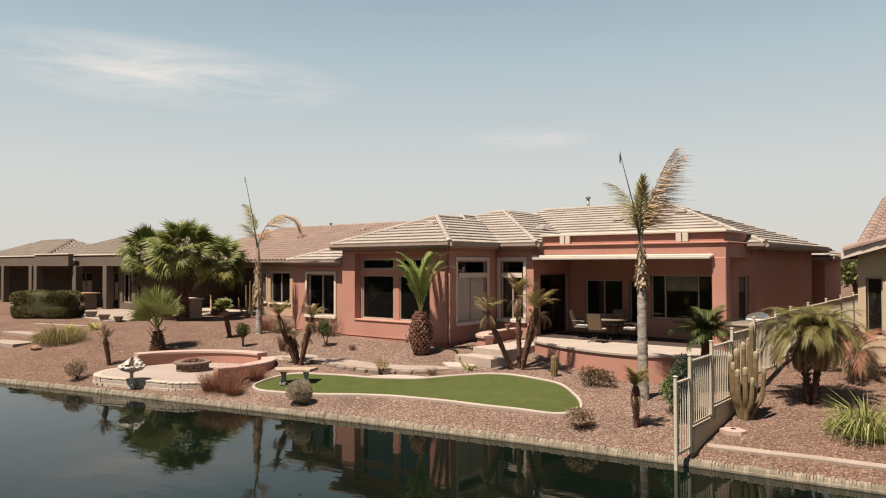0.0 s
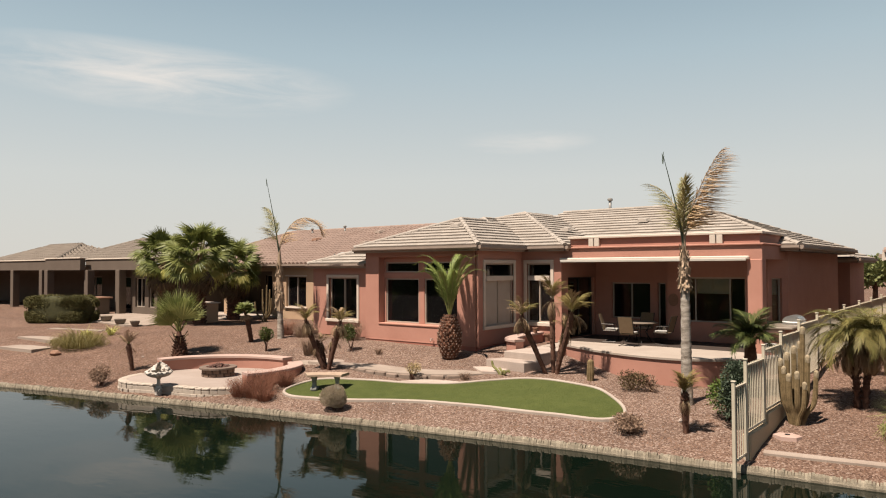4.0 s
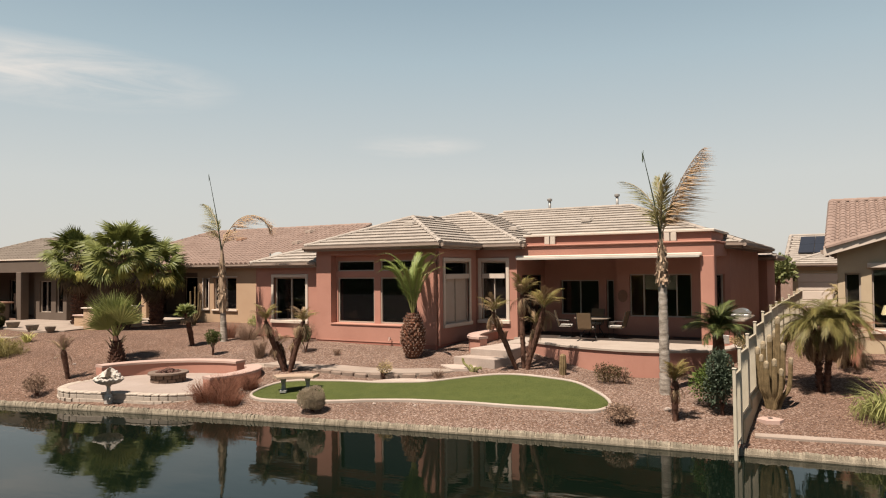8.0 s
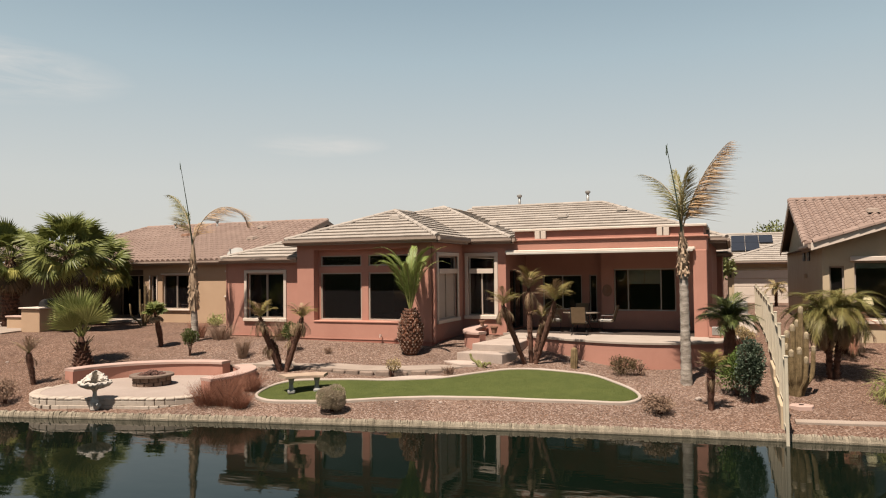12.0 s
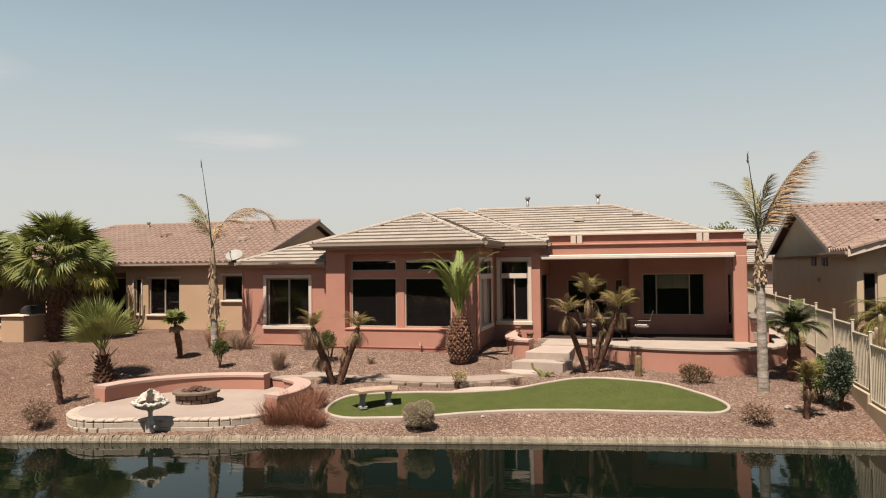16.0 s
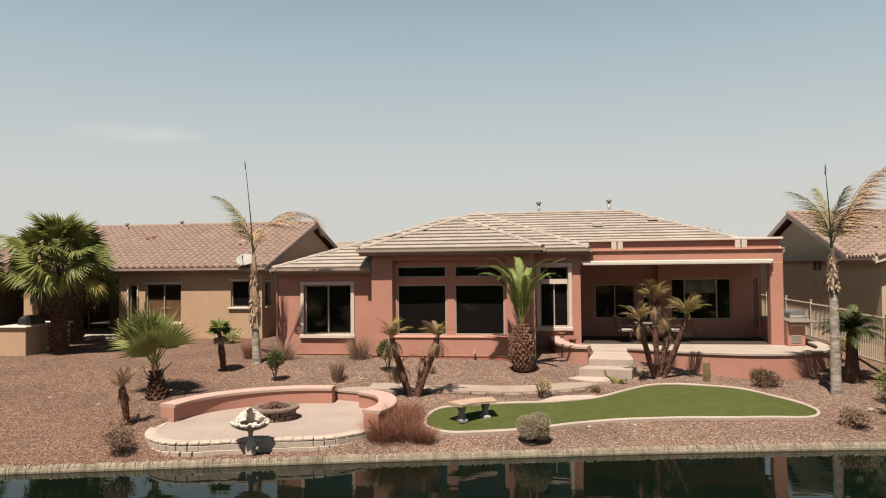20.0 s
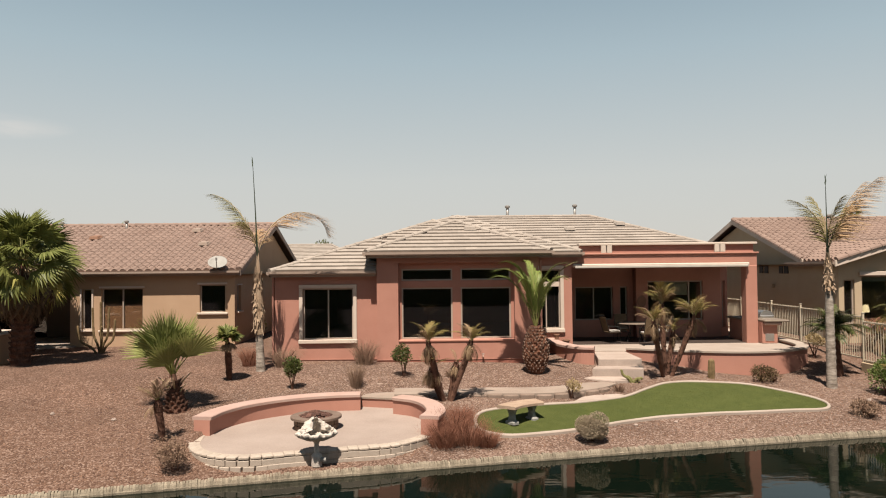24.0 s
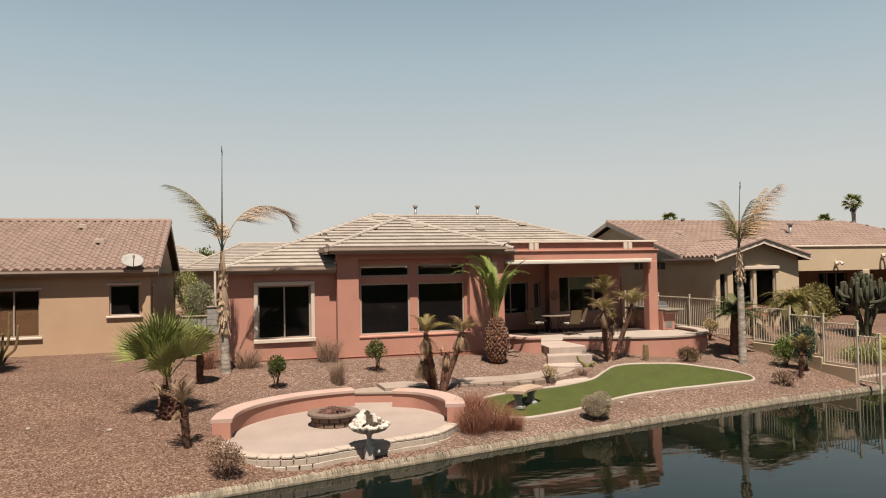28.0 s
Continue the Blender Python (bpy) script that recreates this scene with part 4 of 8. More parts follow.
def tile_roof(house, faces, tile, mat, mat_piece, wide, course, pick=None, name="roof_tile", seed=1, ridges=(), cap_r=0.11, limit=300):
    """Lays tiles in courses over roof faces; those that pick() chooses are parts of their own, the rest is one mesh."""
    rng = random.Random(seed)
    me = tile.data(name, mat_piece)
    tv = np.array(tile.v)
    rest, made = Mesh(), 0
    for poly in faces:
        a, u, v, n = roof_plane(poly)
        pts = [((Vector(p) - a).dot(u), (Vector(p) - a).dot(v)) for p in poly]
        top = max(p[1] for p in pts)
        rows = max(1, round(top / course))
        step = top / rows
        for r in range(rows):
            mid = (r + 0.5) * step
            xs = [p[0] + (q[0] - p[0]) * (mid - p[1]) / (q[1] - p[1]) for p, q in zip(pts, pts[1:] + pts[:1]) if (p[1] > mid) != (q[1] > mid)]
            if len(xs) < 2:
                continue
            lo, hi = min(xs), max(xs)
            x = math.floor(lo / wide) * wide + (wide / 2 if r % 2 and tile is FLAT_TILE else 0)
            while x < hi:
                l, h = max(x, lo), min(x + wide, hi)
                x += wide
                if h - l < 0.04:
                    continue
                c = a + u * ((l + h) / 2) + v * (r * step)
                lift = rng.uniform(0, 0.006)
                m = Matrix(((u.x * (h - l), v.x * step, n.x, c.x + n.x * lift), (u.y * (h - l), v.y * step, n.y, c.y + n.y * lift), (u.z * (h - l), v.z * step, n.z, c.z + n.z * lift), (0, 0, 0, 1)))
                if pick and made < limit and pick(c):
                    ob = piece(name, me, house, m)
                    ob.matrix_parent_inverse = Matrix.Translation(-house.location)
                    made += 1
                else:
                    w = tv @ np.array(m.to_3x3()).T + np.array(m.translation)
                    rest.add(w, tile.f)
    part("roof_tile_field", rest, mat, house, kind="stuff")
    cap = Mesh()
    for p, q in ridges:
        p, q = Vector(p), Vector(q)
        k = max(1, round((q - p).length / 0.42))
        for i in range(k):
            s, e = p.lerp(q, i / k), p.lerp(q, (i + 1.08) / k)
            d = (e - s).normalized()
            side = d.cross(Vector((0, 0, 1))).normalized()
            up = side.cross(d)
            ring = []
            for c, rad in ((s, cap_r * 1.08), (e, cap_r * 0.92)):
                ring.append([c + side * math.cos(t) * rad + up * (math.sin(t) * rad * 0.85 - 0.02) for t in np.linspace(-0.15, math.pi + 0.15, 7)])
            cap.loft(ring, True, False)
    if ridges:
        part("ridge_cap", cap, mat, house, kind="stuff")


FLAT_TILE, BARREL_TILE = flat_tile(), barrel_tile()


def deck(house, faces, soffit, eaves, fascia_mat=None, depth=0.17, name="roof_deck", gutter=True):
    """The boards under the tiles, the fascia with its gutter, and the soffit."""
    m = Mesh()
    for poly in faces:
        m.add([(p[0], p[1], p[2] - 0.012) for p in poly], [tuple(range(len(poly)))])
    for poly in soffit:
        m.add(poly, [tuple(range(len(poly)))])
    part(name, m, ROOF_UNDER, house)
    for p, q in eaves:
        f = Mesh()
        p, q = Vector(p), Vector(q)
        d = (q - p).normalized()
        s = Vector((d.y, -d.x, 0))
        for k, (o0, o1, lo, hi) in enumerate(((-0.03, 0.0, -depth, 0.02), (0.003, 0.10, -0.11, 0.0))):
            if k and not gutter:
                continue
            a, b = p - d * 0.0, q + d * 0.0
            base = [a + s * o0, a + s * o1, b + s * o1, b + s * o0]
            if k:
                base2 = [a + s * o0, a + s * (o1 - 0.03), b + s * (o1 - 0.03), b + s * o0]
                f.loft([[(c.x, c.y, c.z + lo) for c in base2], [(c.x, c.y, c.z + lo + 0.04) for c in base], [(c.x, c.y, c.z + hi) for c in base]])
            else:
                f.loft([[(c.x, c.y, c.z + lo) for c in base], [(c.x, c.y, c.z + hi) for c in base]])
        part("fascia", f, fascia_mat or FASCIA, house)


def vent_pipe(house, x, y, z0, z1, r=0.06, hood=True):
    m = Mesh()
    m.tube([(x, y, z0 - 0.2), (x, y, z1 - 0.08)], r, 10)
    v = part("vent_pipe", m, GALV, house, "grey metal roof vent", True)
    if hood:
        h = Mesh()
        h.tube([(x, y, z1 - 0.13), (x, y, z1 - 0.09), (x, y, z1 - 0.03), (x, y, z1)], [r * 1.15, r * 1.9, r * 1.9, r * 0.9], 10)
        part("hood", h, GALV, v)


def roof_vent(house, x, y, z, mat):
    """A low hooded vent that sits on the tiles."""
    m = Mesh()
    m.loft([[(x - 0.2, y - 0.22, z - 0.06), (x + 0.2, y - 0.22, z - 0.06), (x + 0.2, y + 0.22, z + 0.06), (x - 0.2, y + 0.22, z + 0.06)],
            [(x - 0.15, y - 0.2, z + 0.06), (x + 0.15, y - 0.2, z + 0.06), (x + 0.15, y + 0.2, z + 0.12), (x - 0.15, y + 0.2, z + 0.12)]])
    part("roof_vent", m, mat, house)


SLOPE = 0.383


def build_main_house():
    H = thing("house", (-14.2, 24.8, 1.4), "single-storey red stucco house with pale concrete roof tiles", "house")

    def wall(p0, p1, z0, z1, openings=(), thick=0.2, mat=None, name="wall"):
        part(name, wall_mesh(p0, p1, z0, z1, thick, openings), mat or RED, H)

    # bay with the square window
    a, b = (-22.2, 18.35), (-19.1, 18.35)
    wall(a, b, 1.1, 4.14, [(0.84, 2.36, 2.09, 3.64)])
    window(H, a, b, 0.84, 2.36, 2.09, 3.64, trim=0.11)
    wall((-22.2, 31.5), (-22.2, 18.35), 1.1, 4.2)
    wall((-19.1, 18.35), (-19.1, 18.05), 1.1, 4.6)
    # projecting section with the recessed panel and four lights
    a, b = (-19.1, 18.05), (-14.25, 18.05)
    wall(a, b, 1.1, 4.62, [(0.64, 4.13, 2.03, 4.38)], 0.28)
    c, d = (-18.46, 18.33), (-14.97, 18.33)
    holes = [(0.09, 1.63, 2.085, 3.63), (1.88, 3.40, 2.085, 3.63), (0.09, 1.63, 3.84, 4.20), (1.88, 3.40, 3.84, 4.20)]
    wall(c, d, 2.03, 4.38, holes, 0.12)
    for h in holes:
        window(H, c, d, *h, panes=(), trim=0.0, depth=0.03, sill=0, frame_mat=FRAME)
    s = Mesh()
    wall_box(s, c, d, 0.0, 3.49, -0.05, 0.31, 2.02, 2.075, 0.012)
    part("sill", s, RED, H, "long stucco window sill")
    # side of the section
    a, b = (-14.25, 18.05), (-14.25, 20.82)
    wall(a, b, 1.1, 4.62, [(0.55, 2.22, 2.1, 4.13)])
    window(H, a, b, 0.55, 2.22, 2.1, 4.13, trim=0.12, depth=0.06, split=(3.56, 3.72), screen=SHUTTER)
    a, b = (-14.25, 20.82), (-12.7, 20.82)
    wall(a, b, 1.1, 4.62, [(0.21, 1.15, 2.12, 4.13)])
    window(H, a, b, 0.21, 1.15, 2.12, 4.13, trim=0.12, depth=0.06, split=(3.55, 3.71))
    # walls inside the covered patio
    a, b = (-12.7, 20.82), (-12.7, 23.35)
    wall(a, b, 1.3, 4.62, [(0.45, 2.38, 1.58, 3.65)])
    window(H, a, b, 0.45, 2.38, 1.58, 3.65, trim=0.0, sill=0, frame_mat=DARK, name="sliding_door")
    a, b = (-12.7, 23.35), (-9.9, 23.35)
    wall(a, b, 1.3, 4.62, [(0.61, 2.04, 2.2, 3.45), (2.30, 2.58, 1.75, 3.45)])
    window(H, a, b, 0.61, 2.04, 2.2, 3.45, trim=0.0, sill=0)
    window(H, a, b, 2.30, 2.58, 1.75, 3.45, panes=(), trim=0.0, sill=0)
    wall((-9.9, 23.35), (-9.9, 22.95), 1.3, 4.62)
    a, b = (-9.9, 22.95), (-6.76, 22.95)
    wall(a, b, 1.3, 4.62, [(0.43, 2.48, 2.2, 3.65)])
    w = window(H, a, b, 0.43, 2.48, 2.2, 3.65, panes=(0.23, 0.76), trim=0.0, sill=0, glass=GLASS_CLEAR)
    for u0, u1 in ((0.93, 1.43), (1.445, 1.96)):
        bl = Mesh()
        wall_box(bl, a, b, u0, u1, -0.185, -0.17, 3.12, 3.6)
        part("blind", bl, ROLLER, w, "half-lowered pale blind")
    a, b = (-6.76, 22.95), (-6.3, 23.45)
    wall(a, b, 1.3, 4.62, [(0.13, 0.47, 1.9, 3.63)])
    w = window(H, a, b, 0.13, 0.47, 1.9, 3.63, panes=(), trim=0.0, sill=0, glass=GLASS_CLEAR)
    bl = Mesh()
    wall_box(bl, a, b, 0.18, 0.42, -0.185, -0.17, 3.12, 3.58)
    part("blind", bl, ROLLER, w, "half-lowered pale blind")
    wall((-6.3, 23.45), (-6.3, 31.5), 0.9, 4.62)
    wall((-6.3, 31.5), (-22.2, 31.5), 0.9, 4.1)
    wall((-6.1, 32.9), (-6.1, 36.4), 0.9, 4.3)
    wall((-10, 32.9), (-6.1, 32.9), 0.9, 4.3)
    # drip edge at the foot of the stucco, and the bare foundation under it
    for p, q in (((-22.2, 18.35), (-19.12, 18.35)), ((-19.1, 18.05), (-14.25, 18.05)), ((-14.25, 18.05), (-14.25, 20.8)), ((-14.25, 20.82), (-12.7, 20.82))):
        m = Mesh()
        L = math.dist(p, q)
        wall_box(m, p, q, -0.02 if p[0] < -15 else 0.02, L, 0.002, 0.024, 1.485, 1.51)
        part("drip_edge", m, RED, H)
        m = Mesh()
        wall_box(m, p, q, -0.002, L - 0.004, 0.002, 0.006, 1.1, 1.478)
        part("foundation", m, RED_BASE, H)
    # room inside
    r = Mesh()
    r.add([(-22, 18.6, 1.55), (-14.4, 18.6, 1.55), (-14.4, 31.3, 1.55), (-22, 31.3, 1.55)], [(0, 1, 2, 3)])
    r.add([(-14.4, 21, 1.56), (-6.4, 23.2, 1.56), (-6.4, 31.3, 1.56), (-14.4, 31.3, 1.56)], [(0, 1, 2, 3)])
    r.add([(-22, 18.6, 4.1), (-14.4, 18.6, 4.1), (-14.4, 31.3, 4.1), (-22, 31.3, 4.1)], [(3, 2, 1, 0)])
    r.add([(-14.4, 21.0, 4.12), (-12.9, 21.0, 4.12), (-12.9, 23.6, 4.12), (-6.4, 23.6, 4.12), (-6.4, 31.3, 4.12), (-14.4, 31.3, 4.12)], [(5, 4, 3, 2, 1, 0)])
    part("room_surfaces", r, ROOM, H)
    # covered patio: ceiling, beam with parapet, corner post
    # the ceiling's colour is darkened to deepen the patio's shade
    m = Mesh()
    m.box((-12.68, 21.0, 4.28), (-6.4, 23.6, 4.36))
    part("patio_ceiling", m, DIM_CEILING, H, "patio ceiling coloured near black for shade")
    m = Mesh()
    m.box((-12.7, 20.82, 4.2), (-6.36, 21.1, 4.6))
    m.box((-6.64, 21.1, 4.2), (-6.36, 23.6, 4.6))
    part("beam", m, RED, H)
    m = Mesh()
    m.box((-12.4, 20.9, 4.66), (-6.44, 21.08, 4.92))
    m.box((-6.62, 21.08, 4.66), (-6.44, 23.6, 4.92))
    part("parapet", m, RED, H)
    m = Mesh()
    m.soft_box((-12.72, 20.76, 4.602), (-6.30, 21.1, 4.658), 0.015)
    m.soft_box((-6.62, 21.105, 4.602), (-6.30, 23.6, 4.658), 0.015)
    part("moulding", m, RED, H)
    m = Mesh()
    m.soft_box((-12.45, 20.8, 4.92), (-6.34, 21.12, 5.0), 0.015)
    m.soft_box((-6.64, 21.125, 4.92), (-6.34, 23.65, 5.0), 0.015)
    part("coping", m, TRIM, H, "pale cream coping")
    for x in (-11.5, -7.62):
        for k in (-0.1, 0.1):
            m = Mesh()
            m.soft_box((x + k - 0.085, 20.8, 4.66), (x + k + 0.085, 20.9, 4.925), 0.012)
            part("coping_block", m, TRIM, H, "pale cream block")
    m = Mesh()
    m.soft_box((-6.76, 20.80, 1.3), (-6.36, 21.2, 4.205), 0.02)
    part("post", m, RED, H, "square red stucco post")
    aw = thing("awning", (-9.6, 20.7, 4.25), "retracted white awning cassette fixed to the beam", "awning")
    m = Mesh()
    m.soft_box((-12.68, 20.64, 4.19), (-6.68, 20.80, 4.30), 0.03)
    part("cassette", m, TRIM, aw, "cream awning cassette")
    m = Mesh()
    m.soft_box((-12.62, 20.60, 4.155), (-6.74, 20.64, 4.23), 0.01)
    part("front_bar", m, WHITE, aw)
    m = Mesh()
    m.box((-12.4, 21.0, 4.42), (-6.5, 23.4, 4.5))
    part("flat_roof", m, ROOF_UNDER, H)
    # tiled roofs
    k = SLOPE
    e1, zr = 4.62, 6.36
    A = [[(-21.0, 22.75, e1), (-5.8, 22.75, e1), (-10.55, 27.5, zr), (-16.25, 27.5, zr)],
         [(-5.8, 22.75, e1), (-5.8, 32.25, e1), (-10.55, 27.5, zr)],
         [(-5.8, 32.25, e1), (-21.0, 32.25, e1), (-16.25, 27.5, zr), (-10.55, 27.5, zr)]]
    zl, yb = 6.18, 18.08
    B = [[(-22.3, 32.25, 4.16), (-22.3, yb, 4.16), (-17.38, 22.99, 5.93), (-17.38, 23.77, 5.93), (-16.65, 24.5, zl), (-16.65, 32.25, zl)],
         [(-22.3, yb, 4.16), (-19.12, yb, 4.16), (-19.12, 21.24, 5.304)],
         [(-19.12, 18.75, 4.41), (-16.6, 18.75, 4.41), (-16.6, 22.2, 5.652), (-17.38, 22.99, 5.936), (-19.12, 21.24, 5.306)],
         [(-16.6, 22.2, 5.655), (-16.6, 23.1, 5.655), (-17.38, 23.9, 5.936), (-17.38, 22.99, 5.936)]]
    zb = 4.7 + 2.75 * k
    C = [[(-19.4, 17.75, 4.7), (-13.9, 17.75, 4.7), (-16.65, 20.5, zb)],
         [(-13.9, 17.75, 4.7), (-13.9, 20.75, 4.7), (-13.9, 24.2, 4.7), (-16.65, 24.2, zb), (-16.65, 20.5, zb)],
         [(-19.4, 24.2, 4.7), (-19.4, 17.75, 4.7), (-16.65, 20.5, zb), (-16.65, 24.2, zb)]]
    zd = 6.18
    D = [[(-16.7, 20.55, 4.7), (-12.4, 20.55, 4.7), (-16.27, 24.42, zd), (-16.55, 24.42, zd), (-17.38, 23.77, 5.93), (-16.7, 23.0, 5.637)],
         [(-12.4, 20.55, 4.7), (-12.4, 28.0, 4.7), (-16.27, 28.0, zd), (-16.27, 24.42, zd)]]
    E_ = [[(-5.72, 32.3, 4.3), (-5.72, 37, 4.3), (-8, 34.6, 5.3)], [(-11, 32.3, 4.3), (-5.72, 32.3, 4.3), (-8, 34.6, 5.3)]]
    flat = lambda pts, z: [(x, y, z) for x, y in pts]
    deck(H, A, [flat([(-21, 22.75), (-21, 32.25), (-5.8, 32.25), (-5.8, 22.75)], e1 - 0.17)], [((-6.34, 22.75, e1), (-5.8, 22.75, e1)), ((-5.8, 22.75, e1), (-5.8, 32.25, e1))])
    deck(H, B, [flat([(-22.3, yb), (-22.3, 32.25), (-21, 32.25), (-21, 18.6), (-19.12, 18.6), (-19.12, yb)], 4.0)],
         [((-22.3, 32.25, 4.16), (-22.3, yb, 4.16)), ((-22.3, yb, 4.16), (-19.12, yb, 4.16))])
    deck(H, C, [flat([(-19.4, 17.75), (-19.4, 22), (-13.9, 22), (-13.9, 17.75)], 4.54)],
         [((-19.4, 20.0, 4.7), (-19.4, 17.75, 4.7)), ((-19.4, 17.75, 4.7), (-13.9, 17.75, 4.7)), ((-13.9, 17.75, 4.7), (-13.9, 20.45, 4.7))])
    deck(H, D, [flat([(-14.0, 20.55), (-14.0, 22), (-12.4, 22), (-12.4, 20.55)], 4.541)], [((-13.8, 20.55, 4.7), (-12.4, 20.55, 4.7)), ((-12.4, 20.55, 4.7), (-12.4, 23.0, 4.7))])
    deck(H, E_, [flat([(-11, 32.3), (-5.72, 32.3), (-5.72, 37), (-11, 37)], 4.15)], [((-11, 32.3, 4.3), (-5.72, 32.3, 4.3)), ((-5.72, 32.3, 4.3), (-5.72, 37, 4.3))])
    tile_roof(H, [C[0], C[1], C[2], *B, A[0], A[1], D[0], D[1], *E_], FLAT_TILE, TILE, TILE_PIECE, 0.33, 0.33, lambda c: c.y < 20.4 and -19.4 < c.x < -13.0, seed=11,
              ridges=[((-19.4, 17.75, 4.74), (-16.65, 20.5, zb + 0.05)), ((-13.9, 17.75, 4.74), (-16.65, 20.5, zb + 0.05)), ((-16.65, 20.5, zb + 0.05), (-16.65, 22.0, zb + 0.05)),
                      ((-22.3, yb, 4.19), (-17.38, 22.99, 5.96)), ((-17.38, 22.99, 5.97), (-16.7, 22.3, 5.72)), ((-17.38, 22.99, 5.97), (-17.38, 23.77, 5.97)), ((-17.38, 23.77, 5.97), (-16.45, 24.5, zl + 0.04)), ((-12.4, 20.55, 4.74), (-16.4, 24.5, zd + 0.05)), ((-5.8, 22.75, e1 + 0.04), (-10.55, 27.5, zr + 0.05)),
                      ((-16.25, 27.5, zr + 0.05), (-10.55, 27.5, zr + 0.05)), ((-16.6, 24.8, zl + 0.05), (-16.5, 26.8, zl + 0.05)), ((-5.8, 32.25, e1), (-10.55, 27.5, zr))], cap_r=0.088)
    vent_pipe(H, -14.12, 27.6, 6.3, 6.9)
    vent_pipe(H, -11.18, 27.62, 6.3, 6.92)
    for x, y, z in ((-16.2, 19.7, 5.47), (-11.8, 25.6, 5.74), (-9.6, 26.2, 5.97), (-14.0, 23.6, 5.4)):
        roof_vent(H, x, y, z, TILE)
    # downspouts and hose tap
    for x, y in ((-14.18, 18.12), (-22.26, 18.42)):
        m = Mesh()
        m.soft_box((x - 0.035, y - 0.045, 1.45), (x + 0.035, y + 0.045, 4.45 if x > -20 else 4.0), 0.01)
        part("downspout", m, RED, H)
    m = Mesh()
    m.tube([(-15.95, 18.02, 1.62), (-15.95, 17.9, 1.62), (-15.95, 17.87, 1.57)], 0.022, 6)
    m.box((-15.99, 17.9, 1.64), (-15.91, 17.93, 1.68))
    part("hose_tap", m, RED_CAP, H)
    return H


def gable_house_left():
    H = thing("house", (-31, 28, 1.4), "single-storey tan stucco house with brown barrel roof tiles", "house")

    def wall(p0, p1, z0, z1, openings=(), mat=None, thick=0.2):
        part("wall", wall_mesh(p0, p1, z0, z1, thick, openings), mat or TAN, H)

    a, b = (-30.6, 22.9), (-24.65, 22.9)
    o = [(0.42, 0.78, 2.1, 3.58), (1.12, 2.62, 2.08, 3.6), (4.68, 5.62, 2.68, 3.7)]
    wall(a, b, 1.2, 4.15, o)
    window(H, a, b, *o[0], panes=(), trim=0.06, lintel=False)
    w = window(H, a, b, *o[1], trim=0.07, sides=False)
    for k in range(34):
        bl, lo = Mesh(), 2.12 + k * 0.0432
        wall_box(bl, a, b, 1.16, 2.58, -0.19, -0.172, lo, lo + 0.038)
        part("blind_slat", bl, BLIND, w, "brown wooden blind slat" if k == 0 else "")
    window(H, a, b, *o[2], panes=(), trim=0.07, sides=False)
    a, b = (-24.65, 22.9), (-24.65, 36.3)
    wall(a, b, 1.2, 4.1, [(0.35, 0.9, 2.7, 3.65)])
    window(H, a, b, 0.35, 0.9, 2.7, 3.65, panes=(), trim=0.05, sides=False)
    g = Mesh()
    g.loft([[(x, 22.95, 4.1), (x, 34.4, 4.1), (x, 28.7, 5.98)] for x in (-24.65, -24.85)])
    part("gable", g, TAN, H)
    wall((-30.6, 26.2), (-30.6, 22.9), 1.2, 4.15)
    # the porch's back wall is coloured darker than the tan walls
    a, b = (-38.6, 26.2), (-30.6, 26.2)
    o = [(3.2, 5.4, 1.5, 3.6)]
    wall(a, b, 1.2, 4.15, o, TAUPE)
    window(H, a, b, *o[0], trim=0, sill=0, name="sliding_door")
    wall((-38.6, 36.3), (-38.6, 26.2), 1.2, 4.15)
    wall((-24.65, 36.3), (-38.6, 36.3), 1.2, 4.1)
    for x in (-34.6, -38.3):
        m = Mesh()
        m.soft_box((x - 0.2, 22.9, 1.3), (x + 0.2, 23.3, 4.0), 0.02)
        part("post", m, TAN, H)
    m = Mesh()
    m.box((-38.6, 22.9, 3.85), (-30.6, 23.25, 4.12))
    part("beam", m, TAN, H)
    m = Mesh()
    m.box((-38.4, 22.6, 1.2), (-30.4, 26.3, 1.54))
    part("patio_slab", m, CONCRETE, H)
    m = Mesh()
    m.box((-38.6, 34.2, 4.101), (-24.66, 36.3, 4.18))
    part("rear_roof", m, ROOF_UNDER, H)
    e, zt = 4.2, 6.2
    F = [[(-38.9, 22.62, e), (-24.38, 22.62, e), (-24.38, 28.7, zt), (-36.0, 28.7, zt)], [(-24.38, 35.0, e), (-38.9, 35.0, e), (-36.0, 28.7, zt), (-24.38, 28.7, zt)],
         [(-38.9, 35.0, e), (-38.9, 22.62, e), (-36.0, 28.7, zt)]]
    deck(H, F, [[(-38.9, 22.62, e - 0.14), (-38.9, 35, e - 0.14), (-24.4, 35, e - 0.14), (-24.4, 22.62, e - 0.14)]], [((-38.9, 22.62, e), (-24.38, 22.62, e)), ((-38.9, 35, e), (-38.9, 22.62, e))])
    v = Mesh()
    for y0, y1 in ((22.62, 28.7), (35.0, 28.7)):
        s = 0.02
        v.loft([[(-24.40, y0, e - 0.19), (-24.36, y0, e - 0.19), (-24.36, y0, e + 0.03), (-24.40, y0, e + 0.03)], [(-24.40, y1, zt - 0.19), (-24.36, y1, zt - 0.19), (-24.36, y1, zt + 0.03), (-24.40, y1, zt + 0.03)]])
    part("barge_board", v, FASCIA, H)
